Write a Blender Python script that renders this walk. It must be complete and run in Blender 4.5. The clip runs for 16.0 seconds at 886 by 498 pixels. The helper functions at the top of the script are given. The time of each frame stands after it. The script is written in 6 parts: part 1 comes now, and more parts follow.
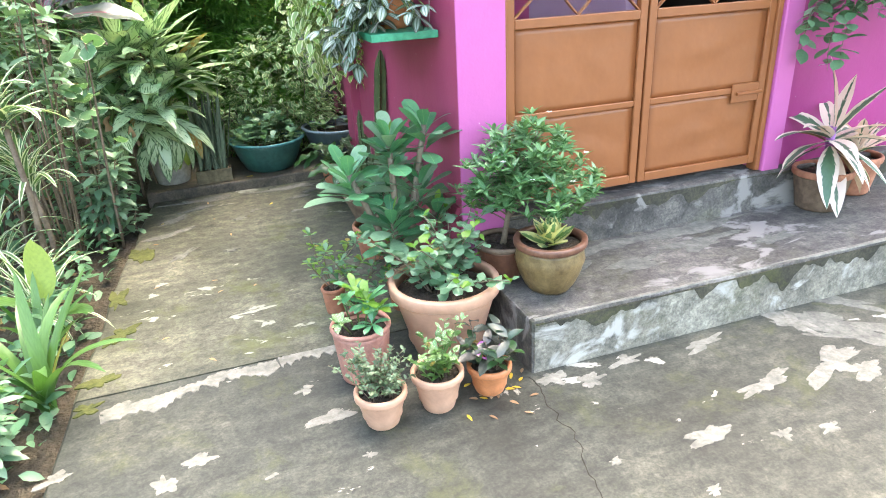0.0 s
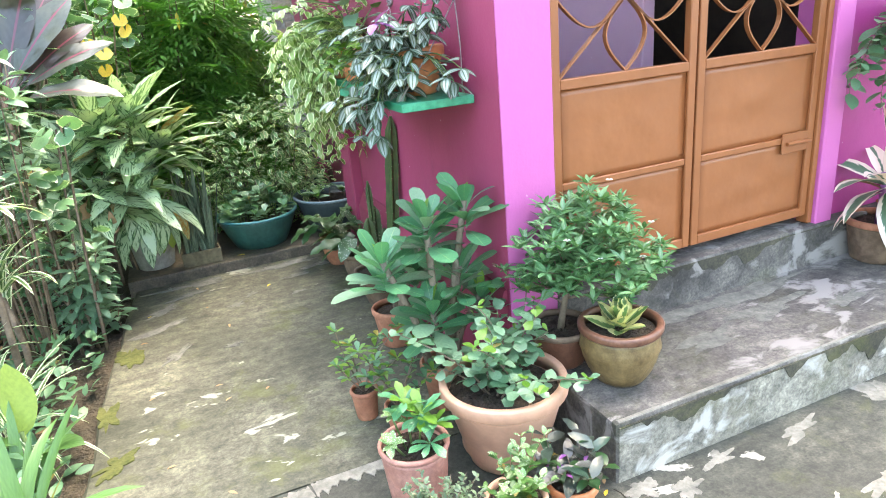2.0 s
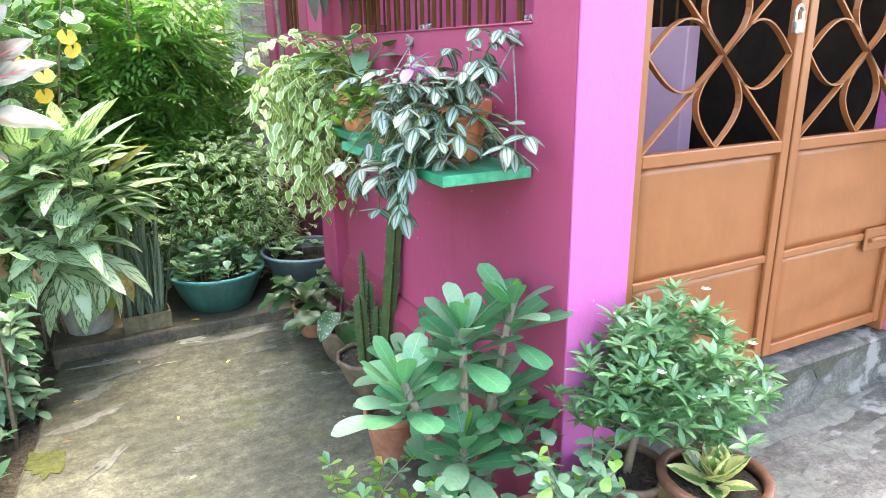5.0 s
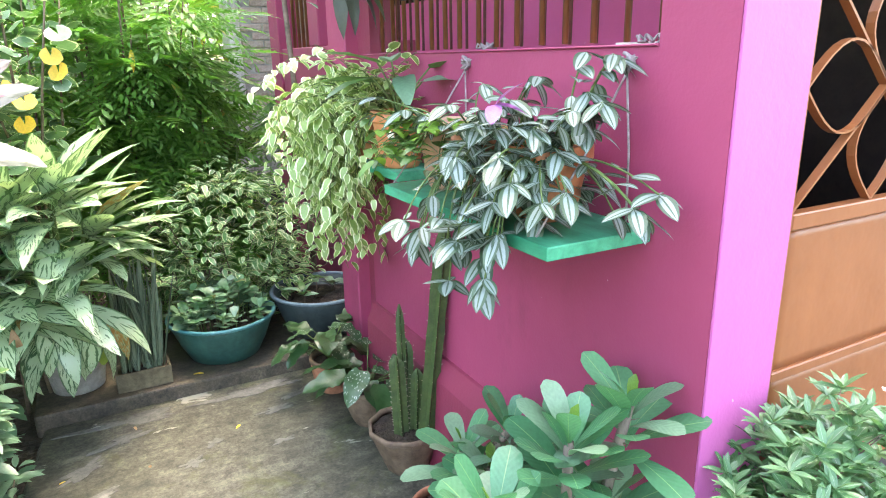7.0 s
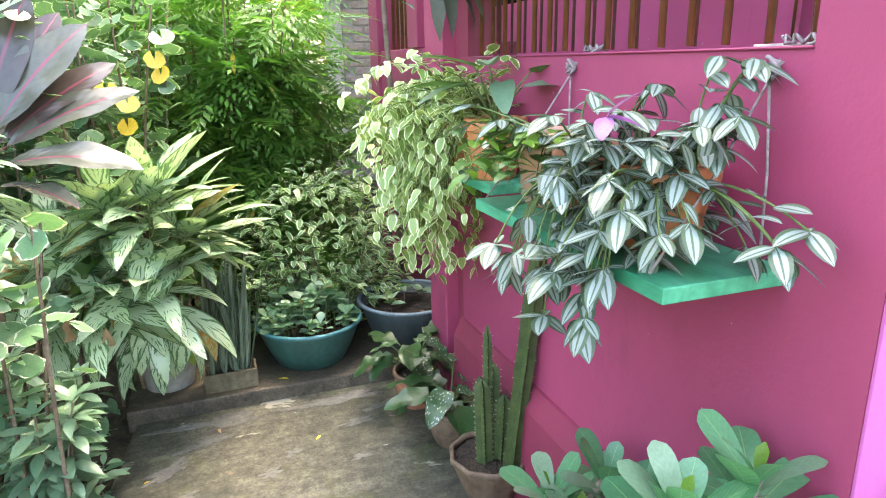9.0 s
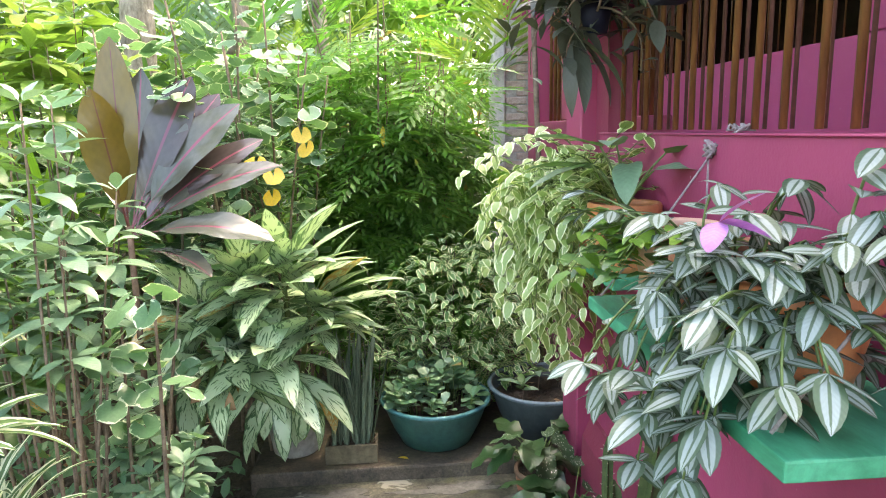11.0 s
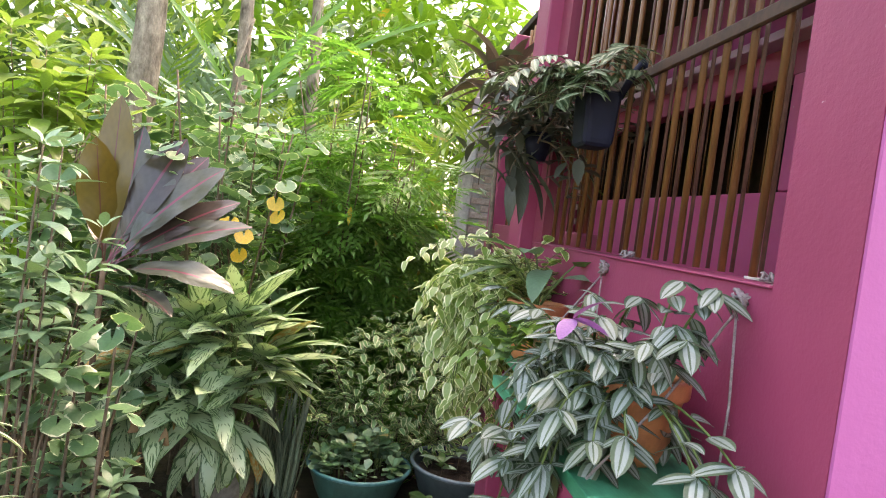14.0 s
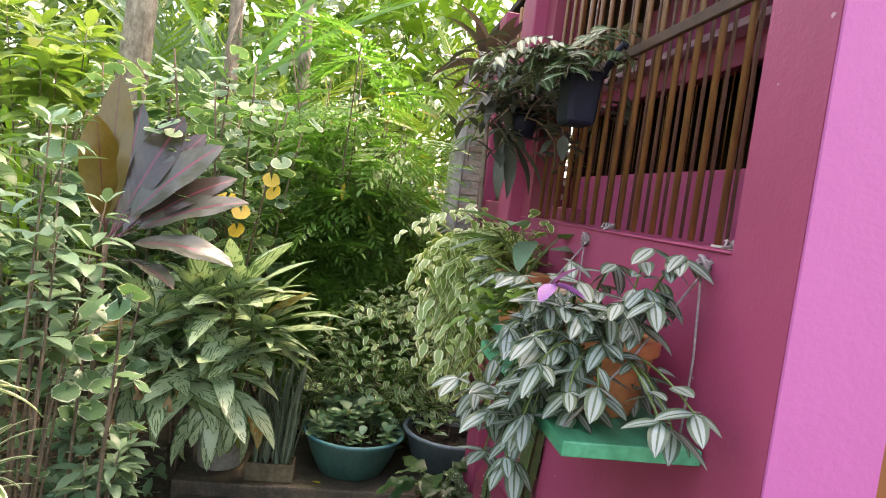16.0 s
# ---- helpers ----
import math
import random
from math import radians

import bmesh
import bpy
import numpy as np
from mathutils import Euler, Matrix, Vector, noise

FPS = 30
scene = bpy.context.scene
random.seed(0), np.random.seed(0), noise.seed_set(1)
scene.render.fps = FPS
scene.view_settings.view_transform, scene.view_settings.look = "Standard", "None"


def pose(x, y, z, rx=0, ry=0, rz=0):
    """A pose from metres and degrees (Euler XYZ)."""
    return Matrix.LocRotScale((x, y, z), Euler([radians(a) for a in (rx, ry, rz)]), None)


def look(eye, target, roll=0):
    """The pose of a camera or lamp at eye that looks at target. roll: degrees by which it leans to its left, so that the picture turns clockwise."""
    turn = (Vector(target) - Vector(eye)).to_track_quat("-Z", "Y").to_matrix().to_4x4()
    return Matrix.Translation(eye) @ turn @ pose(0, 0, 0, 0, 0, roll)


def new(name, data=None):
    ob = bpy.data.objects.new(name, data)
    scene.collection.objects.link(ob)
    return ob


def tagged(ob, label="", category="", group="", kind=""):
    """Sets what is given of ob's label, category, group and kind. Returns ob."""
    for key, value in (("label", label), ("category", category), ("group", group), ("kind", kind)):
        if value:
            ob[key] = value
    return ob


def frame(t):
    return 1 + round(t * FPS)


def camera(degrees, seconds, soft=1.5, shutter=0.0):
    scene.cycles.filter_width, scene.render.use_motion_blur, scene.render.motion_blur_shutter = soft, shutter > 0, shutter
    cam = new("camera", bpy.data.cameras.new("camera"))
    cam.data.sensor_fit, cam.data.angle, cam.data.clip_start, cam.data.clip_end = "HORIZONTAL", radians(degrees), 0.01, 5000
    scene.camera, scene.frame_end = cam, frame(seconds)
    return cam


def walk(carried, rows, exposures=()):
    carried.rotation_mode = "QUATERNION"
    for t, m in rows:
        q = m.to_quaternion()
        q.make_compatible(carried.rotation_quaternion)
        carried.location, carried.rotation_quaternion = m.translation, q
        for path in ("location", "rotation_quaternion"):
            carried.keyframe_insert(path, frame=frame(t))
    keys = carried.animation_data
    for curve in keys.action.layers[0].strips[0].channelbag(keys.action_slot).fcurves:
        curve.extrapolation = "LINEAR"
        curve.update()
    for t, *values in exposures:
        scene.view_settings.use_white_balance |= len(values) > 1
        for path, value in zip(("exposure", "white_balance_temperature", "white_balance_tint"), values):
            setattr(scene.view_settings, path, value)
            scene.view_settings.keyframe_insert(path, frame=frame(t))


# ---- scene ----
cam = camera(68.3, 16.0, 1.0)
PATH = [
    (0, (-0.892, -2.396, 1.43), (-0.312, -0.661, 0.62), -2.9),
    (0.5, (-0.895, -2.297, 1.439), (-0.375, -0.544, 0.627), -2.8),
    (1, (-0.91, -2.19, 1.451), (-0.387, -0.426, 0.667), -2.6),
    (1.5, (-0.968, -2.053, 1.46), (-0.342, -0.301, 0.725), -4.0),
    (2, (-1.03, -1.946, 1.464), (-0.329, -0.202, 0.78), -5.3),
    (2.5, (-1.06, -1.873, 1.476), (-0.285, -0.153, 0.812), -4.0),
    (3, (-1.062, -1.76, 1.475), (-0.284, -0.038, 0.82), -3.6),
    (3.5, (-1.045, -1.614, 1.494), (-0.249, 0.111, 0.87), -3.7),
    (4, (-1.028, -1.51, 1.487), (-0.236, 0.219, 0.869), -2.4),
    (6.3, (-1.068, -0.979, 1.521), (-0.089, 0.673, 0.964), -1.4),
    (6.5, (-1.102, -0.926, 1.537), (-0.116, 0.72, 0.971), -1.8),
    (7, (-1.028, -0.814, 1.536), (-0.133, 0.884, 0.974), -1.1),
    (7.5, (-1.007, -0.729, 1.554), (-0.166, 0.997, 0.997), -2.0),
    (8, (-0.987, -0.702, 1.544), (-0.219, 1.068, 1.016), -1.9),
    (8.2, (-0.976, -0.7, 1.535), (-0.253, 1.084, 0.993), -1.5),
    (10.3, (-0.831, -0.475, 1.559), (-0.447, 1.415, 1.032), -1.8),
    (10.5, (-0.748, -0.447, 1.553), (-0.479, 1.477, 1.076), -1.2),
    (11, (-0.733, -0.522, 1.576), (-0.596, 1.441, 1.219), -1.3),
    (11.5, (-0.682, -0.558, 1.581), (-0.698, 1.42, 1.284), -0.5),
    (12, (-0.616, -0.587, 1.587), (-0.75, 1.4, 1.406), 1.6),
    (12.5, (-0.605, -0.645, 1.601), (-0.766, 1.347, 1.518), 2.2),
    (13, (-0.627, -0.727, 1.613), (-0.637, 1.272, 1.537), 4.2),
    (13.5, (-0.666, -0.811, 1.607), (-0.503, 1.182, 1.565), 5.9),
    (14, (-0.691, -0.839, 1.594), (-0.45, 1.145, 1.508), 7.4),
    (14.5, (-0.702, -0.855, 1.593), (-0.417, 1.124, 1.543), 8.1),
    (15, (-0.709, -0.877, 1.586), (-0.403, 1.099, 1.541), 9.1),
    (15.5, (-0.708, -0.906, 1.587), (-0.415, 1.071, 1.522), 8.5),
    (16, (-0.7, -0.946, 1.586), (-0.426, 1.03, 1.434), 7.3),
]
walk(cam, [(t, look(eye, target, roll)) for t, eye, target, roll in PATH],
     [(0, 3.48, 7600, 6), (4, 3.72, 7600, 5), (8, 3.80, 7700, 12), (11, 3.36, 8100, 13), (13, 2.92, 8600, 17), (16, 2.8, 9000, 19)])

# ---- light ----
world = bpy.data.worlds.new("sky")
scene.world = world
world.use_nodes = True
wn = world.node_tree.nodes
sky = wn.new("ShaderNodeTexSky")
sky.sky_type, sky.sun_disc = "NISHITA", False
sky.sun_elevation, sky.sun_rotation = radians(66), radians(50)
sky.air_density, sky.dust_density, sky.ozone_density = 1.0, 3.0, 1.0
wn["Background"].inputs[1].default_value = 0.15
world.node_tree.links.new(sky.outputs[0], wn["Background"].inputs[0])
sun_data = bpy.data.lights.new("sun", "SUN")
sun_data.energy, sun_data.angle, sun_data.color = 0.38, radians(30), (1.0, 0.95, 0.86)
sun = new("sun", sun_data)
sun.matrix_world = look((0, 0, 0), (-0.3, -0.22, -0.93)) @ Matrix.Identity(4)


rng = random.Random(7)
nrng = np.random.default_rng(7)


# ---- materials ----
def nodemat(name):
    m = bpy.data.materials.new(name)
    m.use_nodes = True
    return m, m.node_tree.nodes, m.node_tree.links, m.node_tree.nodes["Principled BSDF"]


def ramp(n, l, src, stops):
    r = n.new("ShaderNodeValToRGB")
    while len(r.color_ramp.elements) < len(stops):
        r.color_ramp.elements.new(0.5)
    for e, (p, c) in zip(r.color_ramp.elements, stops):
        e.position, e.color = p, (*c, 1)
    l.new(src, r.inputs[0])
    return r.outputs[0]


def noise_out(n, l, scale, detail=4, rough=0.6, coord=None, stretch=(1, 1, 1), distort=0.0):
    if coord is None:
        tc = n.new("ShaderNodeTexCoord")
        coord = tc.outputs["Object"]
    mp = n.new("ShaderNodeMapping")
    mp.inputs["Scale"].default_value = stretch
    l.new(coord, mp.inputs[0])
    t = n.new("ShaderNodeTexNoise")
    t.inputs["Scale"].default_value, t.inputs["Detail"].default_value = scale, detail
    t.inputs["Roughness"].default_value, t.inputs["Distortion"].default_value = rough, distort
    l.new(mp.outputs[0], t.inputs["Vector"])
    return t.outputs["Fac"]


def mixc(n, l, fac, a, b, mode="MIX"):
    x = n.new("ShaderNodeMix")
    x.data_type, x.blend_type = "RGBA", mode
    for src, i in ((fac, 0), (a, 6), (b, 7)):
        if isinstance(src, (int, float)):
            x.inputs[i].default_value = src
        elif isinstance(src, tuple):
            x.inputs[i].default_value = (*src, 1)
        else:
            l.new(src, x.inputs[i])
    return x.outputs[2]


def mathn(n, l, op, a, b=0.0, clamp=False):
    x = n.new("ShaderNodeMath")
    x.operation, x.use_clamp = op, clamp
    for i, src in enumerate((a, b)):
        if isinstance(src, (int, float)):
            x.inputs[i].default_value = src
        else:
            l.new(src, x.inputs[i])
    return x.outputs[0]


def step_out(n, l, src, lo, hi):
    x = n.new("ShaderNodeMapRange")
    x.interpolation_type = "SMOOTHSTEP"
    x.inputs[1].default_value, x.inputs[2].default_value = lo, hi
    l.new(src, x.inputs[0])
    return x.outputs[0]


def bump(n, l, bsdf, src, strength=0.3, dist=0.01):
    b = n.new("ShaderNodeBump")
    b.inputs["Strength"].default_value, b.inputs["Distance"].default_value = strength, dist
    l.new(src, b.inputs["Height"])
    l.new(b.outputs[0], bsdf.inputs["Normal"])


def vary(n, l):
    """One random number for each object and each joined piece."""
    oi = n.new("ShaderNodeObjectInfo")
    ge = n.new("ShaderNodeNewGeometry")
    s = mathn(n, l, "ADD", oi.outputs["Random"], ge.outputs["Random Per Island"])
    return mathn(n, l, "FRACT", s)


def plain_mat(name, a, b, scale=8.0, rough=0.6, metal=0.0, bumps=0.15, bscale=60.0, stretch=(1, 1, 1), dist=0.004, dirt=0.55):
    m, n, l, p = nodemat(name)
    f = noise_out(n, l, scale, 5, 0.62, stretch=stretch)
    col = ramp(n, l, f, [(0.3, a), (0.7, b)])
    grime = noise_out(n, l, scale * 3.7, 6, 0.72, stretch=stretch, distort=0.4)
    col = mixc(n, l, dirt, col, ramp(n, l, grime, [(0.32, (0.5, 0.5, 0.48)), (0.62, (1.2, 1.18, 1.15))]), "MULTIPLY")
    l.new(col, p.inputs["Base Color"])
    p.inputs["Roughness"].default_value, p.inputs["Metallic"].default_value = rough, metal
    bump(n, l, p, noise_out(n, l, bscale, 3, stretch=stretch), bumps, dist)
    return m


def concrete_mat(name, dark, mid, light, flake, flake_lo, flake_hi, moss):
    m, n, l, p = nodemat(name)
    big = noise_out(n, l, 1.7, 6, 0.65)
    col = ramp(n, l, big, [(0.3, dark), (0.5, mid), (0.72, light)])
    streak = noise_out(n, l, 7.0, 6, 0.7, stretch=(1, 2.2, 1))
    col = mixc(n, l, 0.75, col, ramp(n, l, streak, [(0.3, (0.22, 0.23, 0.23)), (0.7, (1.35, 1.32, 1.22))]), "MULTIPLY")
    fine = noise_out(n, l, 90.0, 4, 0.7)
    col = mixc(n, l, 0.6, col, ramp(n, l, fine, [(0.32, (0.38, 0.38, 0.38)), (0.68, (1.55, 1.53, 1.46))]), "MULTIPLY")
    blot = noise_out(n, l, 22.0, 6, 0.75, distort=0.6)
    col = mixc(n, l, 0.7, col, ramp(n, l, blot, [(0.36, (0.42, 0.43, 0.42)), (0.6, (1.3, 1.28, 1.22))]), "MULTIPLY")
    mo = step_out(n, l, noise_out(n, l, 2.6, 7, 0.72, distort=0.4), 0.52, 0.66)
    col = mixc(n, l, mathn(n, l, "MULTIPLY", mo, moss), col, (0.085, 0.095, 0.022))
    where = noise_out(n, l, 1.1, 2, 0.5, distort=0.3)
    shape = noise_out(n, l, 6.0, 6, 0.6, stretch=(0.8, 1.5, 1), distort=0.5)
    fl = step_out(n, l, mathn(n, l, "ADD", shape, mathn(n, l, "MULTIPLY", where, 0.55)), flake_lo, flake_hi)
    col = mixc(n, l, fl, col, flake)
    l.new(col, p.inputs["Base Color"])
    l.new(ramp(n, l, big, [(0.3, (0.5, 0.5, 0.5)), (0.7, (0.85, 0.85, 0.85))]), p.inputs["Roughness"])
    h = mathn(n, l, "ADD", mathn(n, l, "MULTIPLY", fine, 0.5), mathn(n, l, "MULTIPLY", fl, 0.7))
    bump(n, l, p, h, 0.35, 0.006)
    return m


def paint_mat(name, a, b, stain=(0.12, 0.02, 0.06), wear=0.3):
    m, n, l, p = nodemat(name)
    f = noise_out(n, l, 1.6, 5, 0.6)
    col = ramp(n, l, f, [(0.3, a), (0.7, b)])
    s = step_out(n, l, noise_out(n, l, 5.0, 7, 0.7, stretch=(1, 1, 0.35)), 0.56, 0.78)
    col = mixc(n, l, mathn(n, l, "MULTIPLY", s, wear), col, stain)
    chips = step_out(n, l, noise_out(n, l, 26.0, 3, 0.5), 0.745, 0.76)
    col = mixc(n, l, mathn(n, l, "MULTIPLY", chips, 0.5), col, (0.7, 0.55, 0.6))
    l.new(col, p.inputs["Base Color"])
    p.inputs["Roughness"].default_value = 0.55
    h = mathn(n, l, "ADD", noise_out(n, l, 14.0, 4, 0.6), mathn(n, l, "MULTIPLY", noise_out(n, l, 110.0, 3), 0.35))
    bump(n, l, p, h, 0.35, 0.006)
    return m


M_FLOOR = concrete_mat("old_concrete", (0.02, 0.023, 0.021), (0.054, 0.057, 0.049), (0.125, 0.122, 0.102), (0.36, 0.34, 0.29), 0.93, 0.96, 0.35)
M_PATH = concrete_mat("mossy_concrete", (0.04, 0.044, 0.032), (0.096, 0.096, 0.072), (0.185, 0.177, 0.142), (0.31, 0.30, 0.24), 0.935, 0.97, 0.55)
M_STEP = concrete_mat("step_concrete", (0.03, 0.028, 0.029), (0.083, 0.077, 0.078), (0.18, 0.166, 0.162), (0.25, 0.23, 0.215), 0.88, 0.98, 0.2)
M_RISER = concrete_mat("whitewashed_riser", (0.11, 0.104, 0.092), (0.225, 0.21, 0.188), (0.35, 0.33, 0.298), (0.43, 0.408, 0.37), 0.87, 0.97, 0.25)
M_DAMP = concrete_mat("damp_algae", (0.022, 0.021, 0.014), (0.048, 0.045, 0.032), (0.1, 0.092, 0.068), (0.24, 0.23, 0.2), 0.93, 1.0, 0.5)
M_KERB = concrete_mat("kerb_concrete", (0.04, 0.032, 0.026), (0.085, 0.07, 0.055), (0.15, 0.125, 0.1), (0.3, 0.27, 0.2), 1.05, 1.1, 0.15)
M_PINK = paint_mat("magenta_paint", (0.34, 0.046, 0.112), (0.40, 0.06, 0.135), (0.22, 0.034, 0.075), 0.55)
# darker magenta: dirt stains plus the shade low on the wall, both as colour
M_PINKFOOT = paint_mat("shaded_weathered_magenta", (0.22, 0.03, 0.06), (0.3, 0.042, 0.085), (0.09, 0.03, 0.03), 0.8)
# lighter pink: the brightness of faces turned to the yard is in the colour
M_LILAC = paint_mat("front_lit_pink", (0.50, 0.11, 0.315), (0.55, 0.13, 0.355), (0.5, 0.1, 0.31), 0.2)
M_PALE = paint_mat("pale_lilac_paint", (0.55, 0.33, 0.44), (0.61, 0.38, 0.49), (0.5, 0.3, 0.45), 0.2)
M_HOTPINK = paint_mat("inner_pink_paint", (0.62, 0.1, 0.25), (0.68, 0.12, 0.29), (0.5, 0.08, 0.25), 0.2)
M_MAGENTA = paint_mat("deep_magenta_paint", (0.31, 0.022, 0.155), (0.37, 0.032, 0.19), (0.25, 0.016, 0.13), 0.3)
M_PLASTER = plain_mat("bare_plaster", (0.55, 0.52, 0.48), (0.68, 0.65, 0.6), 6, 0.8)
# near-black: the gloom of the rooms is put into this colour
M_DARK = plain_mat("interior_shade", (0.035, 0.022, 0.018), (0.06, 0.04, 0.03), 3, 0.8)
M_GATE = plain_mat("ochre_gate_paint", (0.265, 0.09, 0.031), (0.315, 0.11, 0.039), 2.2, 0.4, 0.0, 0.2, 9.0, dist=0.012, dirt=0.16)
M_BAR = plain_mat("varnished_bar", (0.13, 0.052, 0.016), (0.24, 0.105, 0.034), 14, 0.35, 0.0, 0.1, stretch=(1, 1, 0.2))
M_SOIL = plain_mat("soil", (0.03, 0.02, 0.013), (0.085, 0.06, 0.04), 22, 0.95, 0.0, 1.0, 70, dist=0.03)
M_GROUND = plain_mat("garden_soil", (0.03, 0.024, 0.016), (0.10, 0.075, 0.05), 5, 0.95, 0.0, 1.0, 40, dist=0.04)
M_ORANGE = plain_mat("orange_plastic", (0.52, 0.185, 0.075), (0.60, 0.23, 0.10), 5, 0.42, 0.0, 0.06)
M_PEACH = plain_mat("peach_plastic", (0.52, 0.28, 0.185), (0.60, 0.35, 0.24), 4, 0.42, 0.0, 0.08, dirt=0.3)
M_TERRA = plain_mat("worn_terracotta", (0.30, 0.11, 0.06), (0.46, 0.20, 0.12), 9, 0.7, 0.0, 0.2)
M_REDPOT = plain_mat("red_brown_pot", (0.36, 0.15, 0.11), (0.50, 0.25, 0.2), 12, 0.6, 0.0, 0.2)
M_GLAZE = plain_mat("glazed_clay", (0.11, 0.068, 0.026), (0.25, 0.172, 0.075), 18, 0.42, 0.0, 0.35)
M_GLAZERIM = plain_mat("brown_glaze", (0.10, 0.04, 0.025), (0.2, 0.09, 0.055), 14, 0.35, 0.0, 0.2)
M_DARKPOT = plain_mat("dark_clay", (0.09, 0.055, 0.035), (0.22, 0.15, 0.10), 11, 0.75, 0.0, 0.3)
M_TURQ = plain_mat("turquoise_plastic", (0.022, 0.075, 0.066), (0.035, 0.125, 0.105), 9, 0.4, 0.0, 0.1)
M_TURQRIM = plain_mat("light_turquoise_rim", (0.03, 0.16, 0.17), (0.08, 0.25, 0.26), 12, 0.45, 0.0, 0.1)
M_NAVYTUB = plain_mat("blue_grey_plastic", (0.028, 0.045, 0.05), (0.06, 0.085, 0.09), 7, 0.5, 0.0, 0.1)
M_NAVYRIM = plain_mat("blue_grey_rim", (0.09, 0.14, 0.17), (0.18, 0.24, 0.27), 12, 0.5, 0.0, 0.1)
M_GREYPOT = plain_mat("grey_white_pot", (0.24, 0.235, 0.21), (0.38, 0.365, 0.33), 9, 0.7, 0.0, 0.15)
M_BLOCK = plain_mat("mossy_block", (0.075, 0.062, 0.038), (0.18, 0.15, 0.09), 12, 0.9, 0.0, 0.4)
M_GREENPAINT = plain_mat("green_plank_paint", (0.015, 0.26, 0.13), (0.08, 0.42, 0.25), 9, 0.5, 0.0, 0.3, 30, stretch=(1, 0.3, 1))
M_ROPE = plain_mat("grey_rope", (0.24, 0.2, 0.2), (0.4, 0.35, 0.35), 60, 0.9, 0.0, 0.6, 260)
M_NAVY = plain_mat("navy_plastic", (0.0012, 0.003, 0.018), (0.002, 0.005, 0.026), 5, 0.7, 0.0, 0.05)
M_WHITE = plain_mat("white_label", (0.7, 0.66, 0.55), (0.8, 0.76, 0.66), 20, 0.6)
M_BARK = plain_mat("bark", (0.10, 0.075, 0.055), (0.3, 0.24, 0.18), 10, 0.9, 0.0, 0.8, 30, stretch=(1, 1, 0.35), dist=0.02)
M_PALEBARK = plain_mat("pale_bark", (0.09, 0.07, 0.045), (0.46, 0.40, 0.30), 12, 0.9, 0.0, 0.9, 26, stretch=(1, 1, 0.5), dist=0.02)
M_STEM = plain_mat("green_stem", (0.07, 0.13, 0.03), (0.14, 0.2, 0.06), 14, 0.6, 0.0, 0.1)
M_TWIG = plain_mat("brown_twig", (0.11, 0.08, 0.055), (0.24, 0.18, 0.13), 20, 0.85, 0.0, 0.3)
M_STEEL = plain_mat("lock_steel", (0.5, 0.5, 0.5), (0.65, 0.65, 0.66), 20, 0.3, 1.0, 0.05)
M_BRICK = plain_mat("pale_brick", (0.42, 0.30, 0.25), (0.6, 0.5, 0.43), 14, 0.9, 0.0, 0.4)
M_MORTAR = plain_mat("mortar", (0.35, 0.33, 0.3), (0.5, 0.48, 0.44), 10, 0.9, 0.0, 0.4)


# ---- mesh helpers ----
def part(name, bm, material, parent=None, label="", smooth=False):
    me = bpy.data.meshes.new(name)
    bm.to_mesh(me)
    bm.free()
    me.materials.append(material)
    if smooth:
        me.polygons.foreach_set("use_smooth", [True] * len(me.polygons))
    ob = new(name, me)
    ob.parent = parent
    if label:
        ob["label"] = label
    return ob


def thing(name, x, y, z, label, category, group="", rz=0.0):
    ob = new(name)
    ob.empty_display_size = 0.05
    ob.matrix_basis = pose(x, y, z, 0, 0, rz)
    return tagged(ob, label, category, group)


def box_bm(x0, x1, y0, y1, z0, z1, bevel=0.0, seg=1, bm=None):
    bm = bm or bmesh.new()
    vs = bmesh.ops.create_cube(bm, size=1.0)["verts"]
    bmesh.ops.transform(bm, verts=vs, matrix=Matrix.Translation(((x0 + x1) / 2, (y0 + y1) / 2, (z0 + z1) / 2)) @ Matrix.Diagonal((x1 - x0, y1 - y0, z1 - z0, 1)))
    if bevel:
        es = list({e for v in vs for e in v.link_edges})
        bmesh.ops.bevel(bm, geom=es, offset=bevel, segments=seg, affect="EDGES", profile=0.6)
    return bm


def lathe_bm(profile, seg=32, wobble=0.0, bm=None, lobes=0, lobe_amp=0.0):
    """A turned body: profile is (radius, height) from the bottom's middle round to the inside."""
    bm = bm or bmesh.new()
    rings = []
    for r, z in profile:
        ring = []
        for i in range(seg):
            a = 2 * math.pi * i / seg
            rr = r * (1 + wobble * math.sin(3 * a + z * 9) + lobe_amp * math.cos(lobes * a))
            ring.append(bm.verts.new((rr * math.cos(a), rr * math.sin(a), z)))
        rings.append(ring)
    for a, b in zip(rings, rings[1:]):
        for i in range(seg):
            j = (i + 1) % seg
            bm.faces.new((a[i], a[j], b[j], b[i]))
    bm.faces.new(list(reversed(rings[0])))
    bm.faces.new(rings[-1])
    return bm


